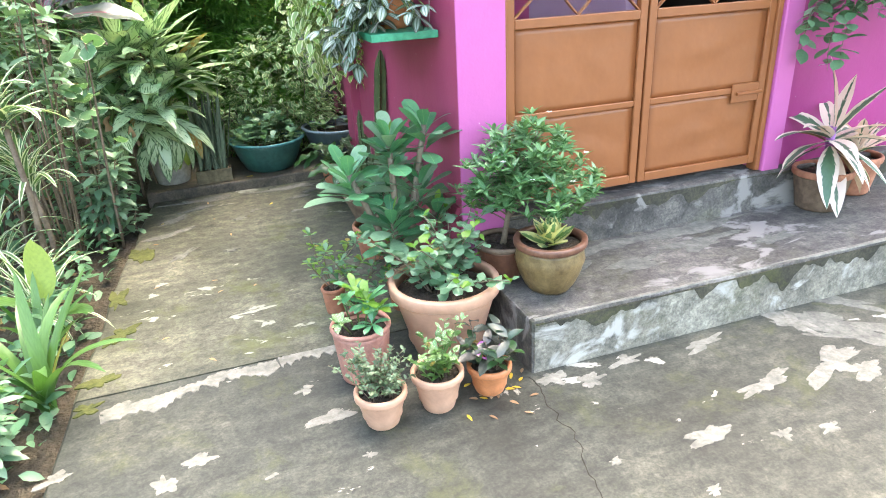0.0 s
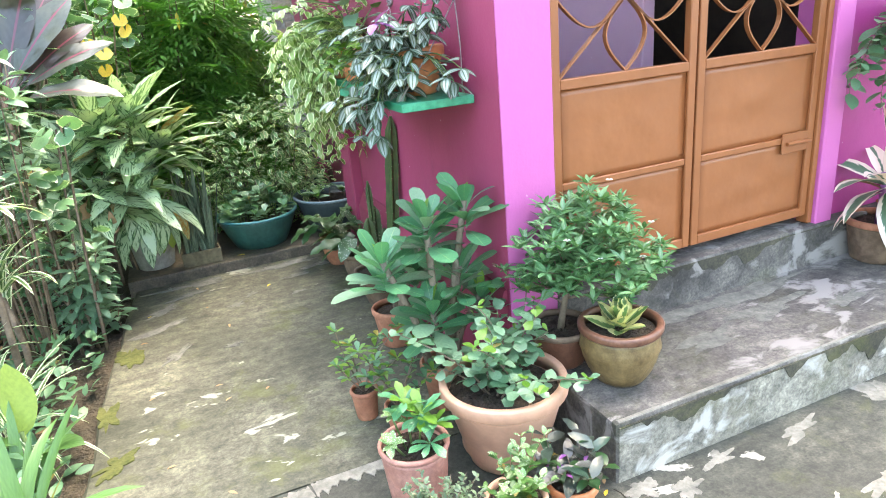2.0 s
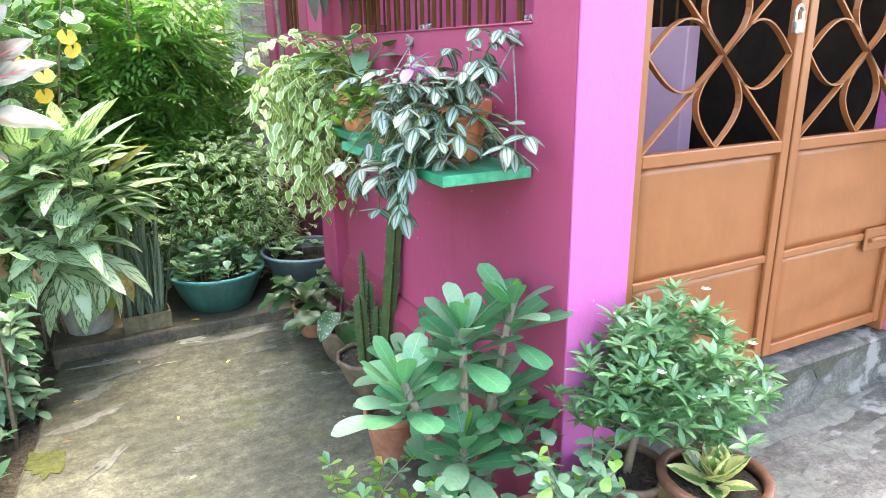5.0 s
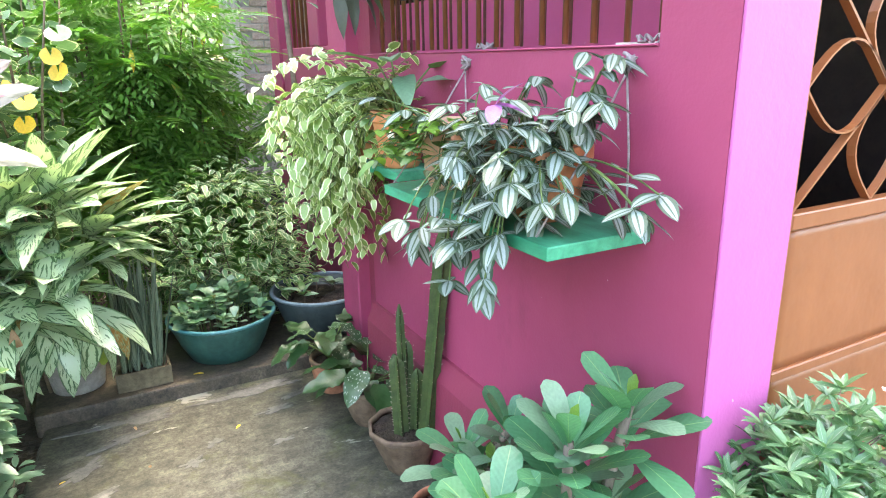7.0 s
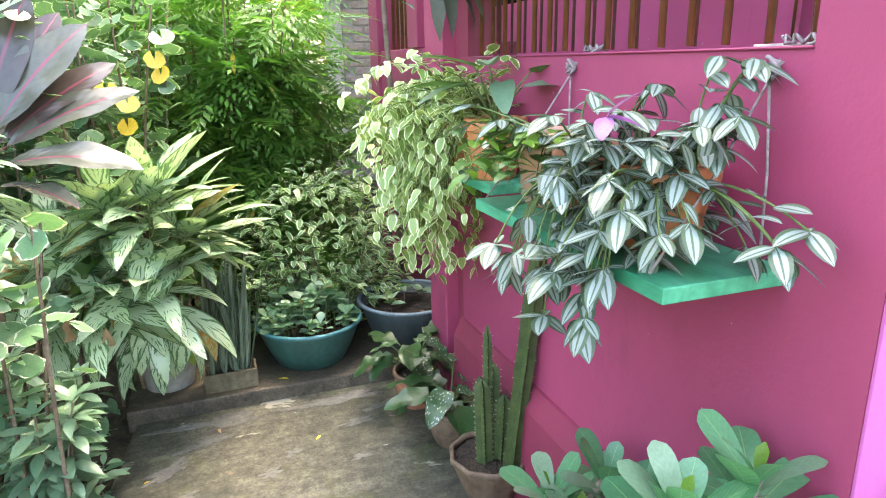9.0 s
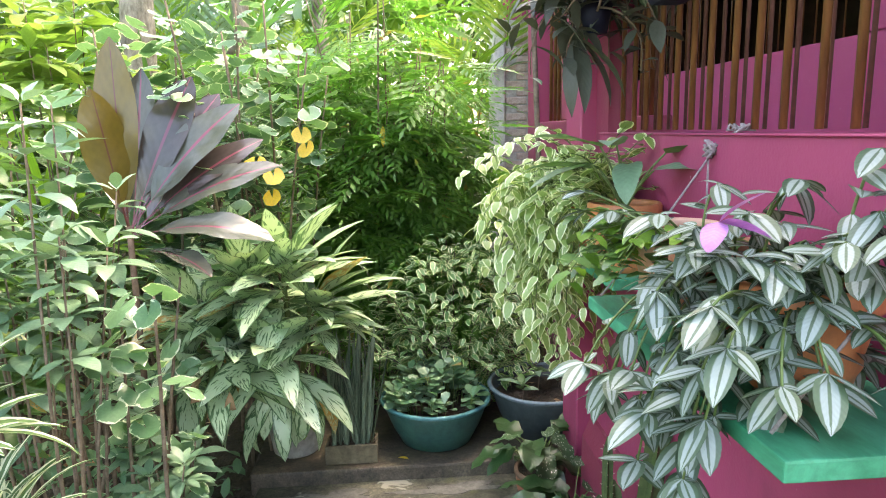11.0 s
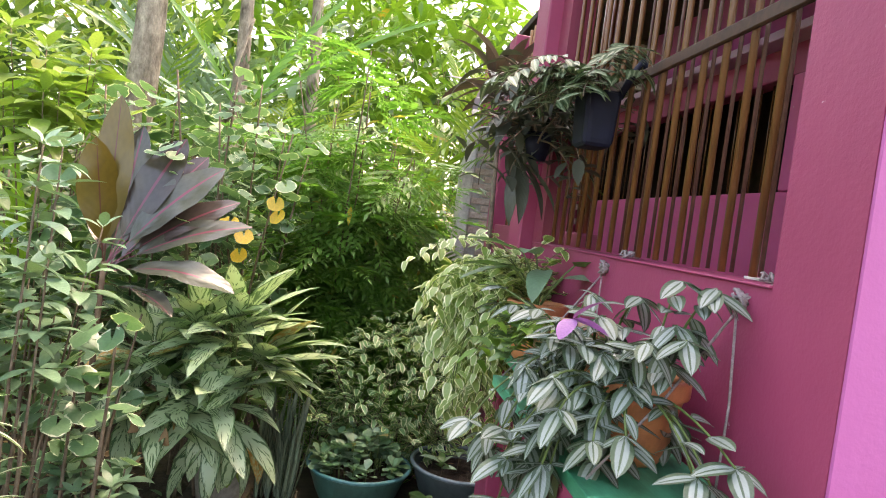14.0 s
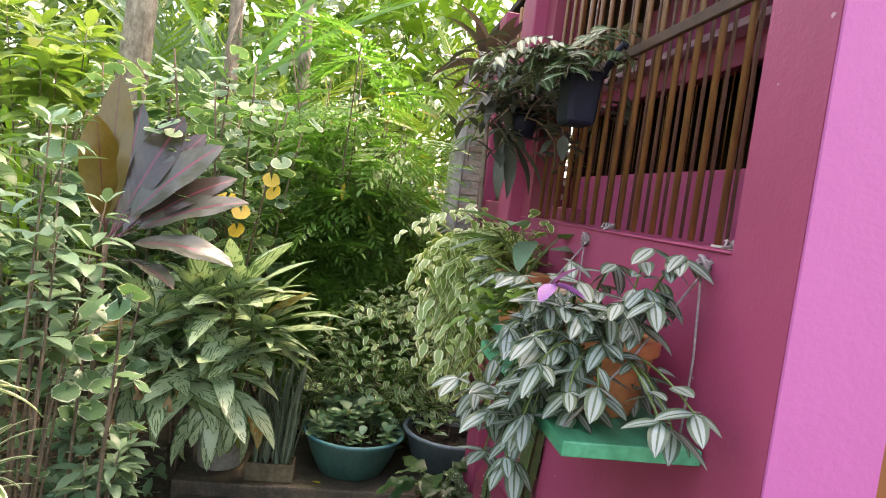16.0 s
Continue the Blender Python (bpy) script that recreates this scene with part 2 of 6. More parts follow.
def tube_bm(points, radii, seg=8, bm=None):
    """A round rod along points, with a radius at each."""
    bm = bm or bmesh.new()
    pts = [Vector(p) for p in points]
    rings = []
    side = Vector((0.31, 0.87, 0.38))
    for i, p in enumerate(pts):
        d = (pts[min(i + 1, len(pts) - 1)] - pts[max(i - 1, 0)]).normalized()
        u = (side - d * side.dot(d)).normalized()
        v = d.cross(u)
        side = u
        r = radii[i] if isinstance(radii, (list, tuple)) else radii
        rings.append([bm.verts.new(p + (u * math.cos(2 * math.pi * k / seg) + v * math.sin(2 * math.pi * k / seg)) * r) for k in range(seg)])
    for a, b in zip(rings, rings[1:]):
        for k in range(seg):
            bm.faces.new((a[k], a[(k + 1) % seg], b[(k + 1) % seg], b[k]))
    bm.faces.new(list(reversed(rings[0])))
    bm.faces.new(rings[-1])
    return bm


def structure(name, bm, material, label, smooth=False):
    return tagged(part(name, bm, material, None, "", smooth), label, "", "", "structure")


# ---- setting: ground, paving, steps ----
bm = bmesh.new()
N = 60
def ground_z(x, y):
    near = max(0.0, 1 - math.hypot(x + 1, y - 1) / 14)
    return -0.035 + 0.05 * near * (noise.noise((x * 1.7, y * 1.7, 3.0)) * 0.6)
xs = [math.copysign(abs(t) ** 3 * 900, t) + t * 8 for t in np.linspace(-1, 1, 2 * N + 1)]
gv = [[bm.verts.new((x - 1.5, y + 2, ground_z(x - 1.5, y + 2) if math.hypot(x, y) < 16 else -0.035)) for x in xs] for y in xs]
for a, b in zip(gv, gv[1:]):
    for i in range(len(a) - 1):
        bm.faces.new((a[i], a[i + 1], b[i + 1], b[i]))
structure("ground", bm, M_GROUND, "dark garden soil with scattered leaf litter", True)

# the paved yard: a slab whose garden edge runs slightly askew
def edge_x(y):
    return -1.60 + 0.075 * max(0.0, min(1.0, (y + 0.5) / 1.5)) + 0.11 * max(0.0, (y - 1.0) / 1.2) + 0.02 * noise.noise((y * 3.1, 2.2, 0))
def slab(y0, y1, top, n, right):
    bm = bmesh.new()
    rows = []
    for i in range(n + 1):
        y = y0 + (y1 - y0) * i / n
        e = edge_x(y)
        cols = [(e - 0.02, -0.09), (e - 0.006 * noise.noise((y * 19, 0, 1)), top - 0.012), (e + 0.014, top), (right, top), (right, -0.09)]
        rows.append([bm.verts.new((x, y, z)) for x, z in cols])
    for a, b in zip(rows, rows[1:]):
        for k in range(4):
            bm.faces.new((a[k], a[k + 1], b[k + 1], b[k]))
    bm.faces.new(rows[0])
    bm.faces.new(list(reversed(rows[-1])))
    bmesh.ops.recalc_face_normals(bm, faces=bm.faces)
    return bm
structure("pavement_path", slab(-0.06, 2.25, 0.004, 40, 0.3), M_PATH, "mossy weathered concrete path beside the pink wall")
structure("pavement_yard", slab(-7.0, -0.064, 0.0, 40, 7.0), M_FLOOR, "weathered grey concrete yard with chipped white patches")
kerb = structure("kerb", box_bm(-1.435, 0.29, 2.245, 2.95, -0.09, 0.072, 0.012, 2), M_KERB, "dark damp concrete ledge at the end of the path")
step_1 = structure("step_1", box_bm(0.045, 3.2, -0.56, 0.6, -0.09, 0.222, 0.012, 2), M_STEP, "wide worn concrete doorstep with peeling grey and white coat")
step_2 = structure("step_2", box_bm(0.2, 3.2, -0.02, 0.59, 0.15, 0.41, 0.012, 2), M_STEP, "upper concrete doorstep with dark wet stains")


def drips(x0, x1, y, top, drop, n, seed, thick=0.003):
    """A thin coat on an upright face, straight above and ragged below."""
    bm = bmesh.new()
    front = []
    for i in range(n + 1):
        x = x0 + (x1 - x0) * i / n
        f = noise.noise((x * 2.3, seed, 0)) + 0.6 * noise.noise((x * 7, seed, 3)) + 0.16 * noise.noise((x * 26, seed, 6))
        d = min(top + 0.05, max(0.004, drop * (0.12 + 1.3 * f)))
        front.append((bm.verts.new((x, y - thick, top)), bm.verts.new((x, y - thick, top - d)), bm.verts.new((x, y + 0.004, top - d)), bm.verts.new((x, y + 0.004, top))))
    for a, b in zip(front, front[1:]):
        for k in range(4):
            bm.faces.new((a[k], b[k], b[(k + 1) % 4], a[(k + 1) % 4]))
    bmesh.ops.recalc_face_normals(bm, faces=bm.faces)
    return bm


part("riser_coat", box_bm(0.056, 3.19, -0.5625, -0.552, 0.0, 0.2085, 0.001), M_RISER, step_1, "flaking whitewash on the step's front")
part("damp_stain", drips(0.06, 3.19, -0.563, 0.2085, 0.15, 420, 4.0, 0.003), M_DAMP, step_1, "dark algae drips along the step's edge")
part("damp_stain", drips(0.21, 3.19, -0.02, 0.398, 0.12, 220, 9.0, 0.0025), M_DAMP, step_2, "dark wet stains under the gate")
structure("floor_porch", box_bm(0.43, 6.0, 0.3, 6.6, -0.05, 0.42), M_STEP, "grey concrete porch floor")

# ---- setting: house ----
W0 = 0.0
def wall_piece(name, x0, x1, y0, y1, z0, z1, mat, label, bev=0.006):
    return structure(name, box_bm(x0, x1, y0, y1, z0, z1, bev, 1), mat, label)
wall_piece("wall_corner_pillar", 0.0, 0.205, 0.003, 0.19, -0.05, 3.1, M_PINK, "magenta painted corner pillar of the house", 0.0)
# thin plate whose lighter colour carries the light on the pillar's front
wall_piece("wall_corner_front", 0.001, 0.204, -0.004, 0.0025, -0.05, 3.1, M_LILAC, "front face of the corner pillar, brighter light put into its pink", 0.001)
wall_piece("wall_low", 0.0, 0.13, 0.1901, 1.8, -0.05, 1.55, M_PINK, "magenta rendered wall below the barred window", 0.0)
wall_piece("wall_groove", 0.03, 0.13, 1.8001, 1.9399, -0.05, 3.1, M_PINKFOOT, "recessed strip of the magenta wall, darkened with shade and dirt", 0.0)
wall_piece("wall_far_pillar", -0.03, 0.15, 1.94, 2.16, -0.05, 3.1, M_PINK, "magenta painted pillar at the end of the wall")
bm = bmesh.new()
prof = [(0.02, -0.05), (-0.052, -0.05), (-0.046, 0.40), (-0.012, 0.475), (0.02, 0.48)]
rows = [[bm.verts.new((x, y, z)) for x, z in prof] for y in (0.02, 1.7999)]
for k in range(len(prof) - 1):
    bm.faces.new((rows[0][k], rows[0][k + 1], rows[1][k + 1], rows[1][k]))
bm.faces.new(list(reversed(rows[0])))
bm.faces.new(rows[1])
bmesh.ops.recalc_face_normals(bm, faces=bm.faces)
structure("wall_base", bm, M_PINKFOOT, "rounded magenta base course along the wall, darkened with shade and dirt")
wall_piece("sill", -0.006, 0.15, 0.1905, 1.7995, 1.5505, 1.556, M_PINK, "pale painted window sill", 0.002)
wall_piece("sill_inner", 0.075, 0.152, 0.192, 0.40, 1.5565, 1.562, M_PLASTER, "bare plaster strip of the sill", 0.001)
wall_piece("wall_top", 0.0, 0.13, 0.1901, 1.7999, 2.85, 3.1, M_PINK, "magenta wall above the window")
wall_piece("wall_beyond_low", 0.30, 0.42, 2.1605, 4.2, -0.05, 1.62, M_PINK, "magenta wall further along the house")
wall_piece("wall_beyond_post", 0.28, 0.42, 3.25, 3.45, 1.621, 3.1, M_PINK, "magenta post of the further wall")
wall_piece("wall_beyond_end", 0.28, 0.44, 4.2005, 4.45, -0.05, 3.1, M_PINK, "magenta end post of the house")
wall_piece("wall_inner", 1.5, 1.62, 1.9, 6.4, -0.05, 1.985, M_HOTPINK, "bright pink inner wall of the porch")
wall_piece("wall_inner_post", 1.49, 1.63, 1.62, 1.8995, -0.05, 3.1, M_HOTPINK, "bright pink post beside the inner window")
wall_piece("wall_inner_post_2", 1.49, 1.63, 2.33, 2.5, 1.9855, 2.62, M_HOTPINK, "pink jamb of the inner window")
wall_piece("wall_inner_lintel", 1.5, 1.62, 1.9005, 6.4, 2.6205, 2.80, M_PINK, "dark pink lintel over the inner window")
wall_piece("wall_inner_ledge", 1.38, 1.64, 1.9, 6.4, 2.8005, 2.85, M_PALE, "pale ledge over the lintel", 0.004)
wall_piece("wall_inner_top", 1.52, 1.62, 1.9, 6.4, 2.8505, 3.3, M_LILAC, "light pink upper wall of the porch")
wall_piece("wall_inner_half", 1.40, 1.48, 0.98, 2.2, 0.4, 1.575, M_PALE, "pale lilac half wall inside the porch")
wall_piece("wall_porch_end", 0.4, 1.5, 6.3, 6.42, -0.05, 3.3, M_PINK, "pink end wall of the porch")
# back walls take the near-black colour in place of real indoor shade
wall_piece("wall_house_back", 2.9, 3.05, 0.0, 6.4, -0.05, 3.3, M_DARK, "wall deep inside the house, coloured near-black as if unlit")
wall_piece("wall_room_back", 1.63, 2.9, 6.3, 6.38, -0.05, 3.3, M_DARK, "end wall inside the house, coloured near-black as if unlit")
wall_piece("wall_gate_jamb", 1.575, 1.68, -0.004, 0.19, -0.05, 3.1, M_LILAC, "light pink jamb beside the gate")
wall_piece("wall_front", 1.6805, 5.0, 0.045, 0.19, -0.05, 3.1, M_MAGENTA, "magenta front wall beside the gate")
wall_piece("wall_side", 5.0005, 5.15, 0.0, 6.4, -0.05, 3.3, M_PINK, "side wall of the house")
wall_piece("wall_gate_top", 0.2055, 1.5745, 0.02, 0.19, 2.55, 3.1, M_PINK, "magenta wall above the gate")
wall_piece("ceiling", 0.45, 5.2, 0.195, 6.5, 3.3, 3.36, M_DARK, "ceiling of the house, coloured near-black as if unlit")
wall_piece("ceiling_2", 0.131, 0.449, 0.195, 2.16, 3.3, 3.36, M_DARK, "ceiling over the porch window, coloured near-black as if unlit")
# roof and upper walls stay out of view; added to close and shade
wall_piece("roof_edge", 0.02, 5.2, -0.05, 2.16, 3.361, 3.4, M_PLASTER, "unseen roof edge added over the walls")
wall_piece("wall_upper_side", 0.0, 0.13, 0.0, 2.16, 3.1005, 3.3, M_PINK, "unseen magenta upper wall added to the house")
wall_piece("wall_upper_front", 0.1305, 5.0, 0.02, 0.15, 3.1005, 3.3, M_PINK, "unseen magenta upper front wall added")


# ---- gate, grilles ----
def rods(name, paths, r, mat, parent, seg=6, label=""):
    bm = bmesh.new()
    for p in paths:
        tube_bm(p, r, seg, bm)
    return part(name, bm, mat, parent, label, True)


def arc(ax, az, bx, bz, bulge, n=12, y=0.0):
    """Bowed strip from a to b in the gate's plane."""
    dx, dz = bx - ax, bz - az
    out = []
    for i in range(n + 1):
        t = i / n
        s = math.sin(math.pi * t) * bulge
        out.append((ax + dx * t - dz * s, y, az + dz * t + dx * s))
    return out


def strip_bm(path, w, th, bm):
    """Flat iron bent along a path in the x-z plane: w across y, th thick."""
    rows = []
    for i, p in enumerate(path):
        a, b = Vector(path[max(i - 1, 0)]), Vector(path[min(i + 1, len(path) - 1)])
        d = (b - a).normalized()
        nrm = Vector((-d.z, 0, d.x)) * th / 2
        q = Vector(p)
        rows.append([bm.verts.new(q + nrm + Vector((0, s * w / 2, 0))) for s in (-1, 1)] + [bm.verts.new(q - nrm + Vector((0, s * w / 2, 0))) for s in (1, -1)])
    for a, b in zip(rows, rows[1:]):
        for k in range(4):
            bm.faces.new((a[k], b[k], b[(k + 1) % 4], a[(k + 1) % 4]))
    bm.faces.new(rows[0])
    bm.faces.new(list(reversed(rows[-1])))
    bmesh.ops.recalc_face_normals(bm, faces=bm.faces)


def gate_leaf(x0, x1, hasp):
    w = x1 - x0
    g = thing("gate_leaf", x0, 0.045, 0.45, "closed ochre painted steel gate leaf with scrollwork grille", "gate", "gate leaves")
    h = 2.05
    for a, b, c, d, nm in ((0, 0.036, 0, h, "stile"), (w - 0.036, w, 0, h, "stile"), (0.0362, w - 0.0362, 0, 0.04, "rail"), (0.0362, w - 0.0362, 0.715, 0.752, "rail"), (0.0362, w - 0.0362, 1.27, 1.3, "rail"), (0.0362, w - 0.0362, h - 0.04, h, "rail")):
        part(nm, box_bm(a, b, -0.017, 0.017, c, d, 0.003), M_GATE, g)
    part("mid_rail", box_bm(0.0362, w - 0.0362, -0.014, 0.0, 0.352, 0.378, 0.003), M_GATE, g)
    for nm, z0, z1 in (("lower_panel", 0.0402, 0.352), ("upper_panel", 0.378, 0.7148)):
        bm = bmesh.new()
        n = 14
        vs = [[bm.verts.new((0.0362 + (w - 0.0724) * i / n, -0.004 + 0.007 * noise.noise((x0 * 7 + i * 0.35, z0 * 9 + j * 0.35, 1.5)) * math.sin(math.pi * i / n) * math.sin(math.pi * j / n), z0 + (z1 - z0) * j / n)) for i in range(n + 1)] for j in range(n + 1)]
        for a, b in zip(vs, vs[1:]):
            for i in range(n):
                bm.faces.new((a[i], a[i + 1], b[i + 1], b[i]))
        ob = part(nm, bm, M_GATE, g, "slightly dented sheet steel panel", True)
        so = ob.modifiers.new("thick", "SOLIDIFY")
        so.thickness = 0.003
    if hasp:
        part("bolt_plate", box_bm(w - 0.19, w - 0.04, -0.022, -0.0142, 0.31, 0.395, 0.002), M_GATE, g)
        part("bolt_rod", tube_bm([(w - 0.17, -0.03, 0.352), (w - 0.03, -0.03, 0.352)], 0.008), M_GATE, g)
    for z0 in (0.752, 1.3):
        ztop = 1.27 if z0 < 1 else h - 0.04
        cx, cz = w / 2, (z0 + ztop) / 2
        hw, hz = w / 2 - 0.037, (ztop - z0) / 2
        for sx in (-1, 1):
            for sz in (-1, 1):
                bm = bmesh.new()
                strip_bm([(cx, 0, cz), (cx + sx * hw, 0, cz + sz * hz)], 0.02, 0.006, bm)
                part("diagonal_bar", bm, M_GATE, g)
        for dx, dz in ((-1, 0), (1, 0), (0, -1), (0, 1)):
            for sgn in (-1, 1):
                bm = bmesh.new()
                strip_bm(arc(cx, cz, cx + dx * hw, cz + dz * hz, sgn * 0.34), 0.02, 0.005, bm)
                part("scroll_petal", bm, M_GATE, g)
    return g


gate_leaf(0.222, 0.868, False)
gate_leaf(0.878, 1.545, True)
gf = thing("steel_doorway", 0.2, 0.045, 0.41, "ochre painted steel door frame in the pink opening", "door frame")
part("jamb", box_bm(0.006, 0.021, -0.03, 0.03, 0.002, 2.13, 0.003), M_GATE, gf)
part("jamb", box_bm(1.346, 1.374, -0.03, 0.03, 0.002, 2.13, 0.003), M_GATE, gf)
part("head", box_bm(0.0212, 1.3458, -0.03, 0.03, 2.095, 2.13, 0.003), M_GATE, gf)
lock = thing("padlock", 0.79, 0.0, 1.56, "worn steel padlock hanging on the gate", "padlock")
part("lock_body", box_bm(-0.018, 0.018, -0.01, 0.01, -0.045, -0.005, 0.006, 2), M_STEEL, lock)
part("shackle", tube_bm([(-0.016, 0, -0.01), (-0.016, 0, 0.018), (-0.01, 0, 0.03), (0, 0, 0.035), (0.01, 0, 0.03), (0.016, 0, 0.018), (0.016, 0, -0.01)], 0.005), M_STEEL, lock)


M_RAIL = plain_mat("dark_varnished_rail", (0.045, 0.018, 0.008), (0.085, 0.035, 0.014), 14, 0.65, 0.0, 0.1)
M_ROD = plain_mat("dark_rod", (0.10, 0.04, 0.03), (0.16, 0.07, 0.05), 14, 0.5)


def grille(x, ys, z0, z1, r, rail_zs, label, mat, skew=0.0):
    g = thing("window_grille", x, ys[0], z0, label, "window grille")
    proto = None
    for y in ys:
        if proto is None:
            bm = tube_bm([(0, 0, 0), (0, 0, z1 - z0)], r, 8)
            proto = part("bar", bm, mat, g, "", True)
        else:
            o = new("bar", proto.data)
            o.parent = g
            o.matrix_basis = pose(rng.uniform(-0.003, 0.003), y - ys[0] + rng.uniform(-0.006, 0.006), 0, rng.uniform(-0.25, 0.25), 0, 0)
    for rz in rail_zs:
        part("cross_rail", box_bm(-0.02, -0.006, -0.05, ys[-1] - ys[0] + 0.05, rz - z0 - 0.016, rz - z0 + 0.016, 0.003), M_RAIL, g)
    return g


grille(0.062, [0.245 + 0.107 * i for i in range(15)], 1.563, 2.85, 0.0085, (2.085,), "brown varnished vertical bars across the porch window", M_BAR)
grille(0.115, [0.30 + 0.107 * i for i in range(14)], 1.563, 2.85, 0.005, (), "thin dark rods behind the window bars", M_ROD)
grille(0.36, [2.24 + 0.11 * i for i in range(9)], 1.621, 3.1, 0.012, (), "brown bars in the further window opening", M_BAR)
grille(0.36, [3.50 + 0.11 * i for i in range(6)], 1.621, 3.1, 0.012, (), "brown bars in the last window opening", M_BAR)
grille(1.56, [2.55 + 0.115 * i for i in range(30)], 1.986, 2.62, 0.005, (), "thin dark bars of the inner window", M_BAR)
grille(1.44, [1.0 + 0.1 * i for i in range(7)], 1.576, 2.6, 0.007, (), "thin bars above the lilac half wall", M_BAR)

# pleated panel and papers on the inner ledge
fl = thing("pleated_curtain", 1.47, 1.95, 2.851, "bright pink pleated curtain along the ledge", "curtain")
bm = bmesh.new()
pv = [[bm.verts.new((0.02 * math.sin(i * 1.3), i * 0.045, z)) for z in (0, 0.5, 1.1)] for i in range(56)]
for a, b in zip(pv, pv[1:]):
    for k in range(2):
        bm.faces.new((a[k], a[k + 1], b[k + 1], b[k]))
cu = part("cloth", bm, M_LILAC, fl, "", True)
cu.modifiers.new("thick", "SOLIDIFY").thickness = 0.004
for k in range(3):
    st = thing("paper_stack", 1.5, 4.65 + 0.42 * k, 2.8502, "untidy stack of old papers on the porch ledge", "paper stack", "stacks of papers")
    for i in range(13):
        o = 0.03 * rng.uniform(-1, 1)
        part("paper", box_bm(-0.1 + o, 0.1 + o, -0.17 + o, 0.17 + o, i * 0.035, 0.03 + i * 0.035, 0.004), M_WHITE if i % 3 else M_BLOCK, st)

# ---- shelf planks and ropes ----
def plank(x0, x1, y0, y1, z, th, label):
    p = thing("shelf_plank", (x0 + x1) / 2, (y0 + y1) / 2, z, label, "shelf plank", "hanging planks")
    part("board", box_bm(x0 - (x0 + x1) / 2, x1 - (x0 + x1) / 2, y0 - (y0 + y1) / 2, y1 - (y0 + y1) / 2, 0, th, 0.004, 2), M_GREENPAINT, p)
    return p
plank(-0.282, -0.008, 0.168, 0.972, 1.148, 0.03, "worn green painted plank hanging from ropes on the wall")
plank(-0.172, -0.008, 1.12, 1.66, 1.148, 0.032, "short worn green plank carrying orange pots")


def rope(y, a, b):
    r = thing("rope", 0.02, y, 1.50, "knotted grey rope tied to the window bars", "rope", "shelf ropes")
    loops = [(0.036 + 0.012 * math.sin(t * 1.1), 0.05 - t * 0.005 + 0.01 * math.sin(t * 2.3), 0.066 + 0.009 * math.cos(t * 2.1)) for t in range(22)]
    knot = [(-0.03 + 0.011 * math.sin(t * 1.7), -0.0 + 0.013 * math.cos(t * 1.3), 0.01 + 0.014 * math.sin(t * 1.05 + 1) + 0.0007 * t) for t in range(30)]
    part("knot", tube_bm(loops + knot, 0.0036, 6), M_ROPE, r, "", True)
    for dx, dy in (a, b):
        part("strand", tube_bm([(-0.034, 0, 0), (dx * 0.5 - 0.02, dy * 0.5, -0.165), (dx - 0.02, dy, -0.318)], 0.0026, 6), M_ROPE, r, "", True)
rope(0.262, (-0.262, -0.03), (-0.025, -0.035))
rope(0.945, (-0.262, 0.0), (-0.025, 0.0))


# ---- pots ----
def rounded_pot(parent, r, rb, h, mat, rim_h=0.03, rim_out=0.008, soil=0.03, rim_mat=None, bands=0, wobble=0.0, lobes=0, lobe_amp=0.0, belly=0.0, soil_mat=None):
    """A pot standing on its parent's origin, with a separate rim collar and soil."""
    th = 0.007 + 0.02 * r
    prof = [(0.004, 0.0), (rb * 0.92, 0.0), (rb, 0.006)]
    for i in range(1, 9):
        t = i / 9
        rr = rb + (r - rb) * t + belly * math.sin(math.pi * t)
        prof.append((rr + (0.004 * r / 0.1 if bands and i == bands else 0), h * t * (1 - rim_h / h) + 0.003))
    top = h - rim_h
    prof += [(r, top), (r - th, top), (r - th - 0.004, h - soil - 0.02), (0.004, h - soil - 0.02)]
    pot = part("pot", lathe_bm(prof, 36, wobble, None, lobes, lobe_amp), mat, parent, "", True)
    ro = r + rim_out
    rp = [(r - th, top), (ro * 0.985, top), (ro, top + 0.004), (ro, h - 0.006), (ro - 0.004, h), (r - th + 0.004, h), (r - th, h - 0.006), (r - th - 0.002, top - 0.004)]
    bm = bmesh.new()
    rings = []
    for q, z in rp:
        rings.append([bm.verts.new(((q * (1 + wobble * math.sin(3 * a + z * 9) + lobe_amp * math.cos(lobes * a))) * math.cos(a), (q * (1 + wobble * math.sin(3 * a + z * 9) + lobe_amp * math.cos(lobes * a))) * math.sin(a), z)) for a in [2 * math.pi * k / 40 for k in range(40)]])
    for i in range(len(rings)):
        a, b = rings[i], rings[(i + 1) % len(rings)]
        for k in range(40):
            bm.faces.new((a[k], a[(k + 1) % 40], b[(k + 1) % 40], b[k]))
    bmesh.ops.recalc_face_normals(bm, faces=bm.faces)
    part("rim", bm, rim_mat or mat, pot, "", True)
    bm = bmesh.new()
    rs = (r - th) * 0.985
    rr = [[bm.verts.new((rs * q * math.cos(a), rs * q * math.sin(a), h - soil + 0.012 * noise.noise((q * 9 + parent.location.x * 9, a * 3, 2)) * (1.2 - q))) for a in [2 * math.pi * k / 24 for k in range(24)]] for q in (0.02, 0.3, 0.6, 0.85, 1.0)]
    for a, b in zip(rr, rr[1:]):
        for k in range(24):
            bm.faces.new((a[k], b[k], b[(k + 1) % 24], a[(k + 1) % 24]))
    bm.faces.new(rr[0])
    bmesh.ops.recalc_face_normals(bm, faces=bm.faces)
    part("soil", bm, soil_mat or M_SOIL, pot, "", True)
    return pot


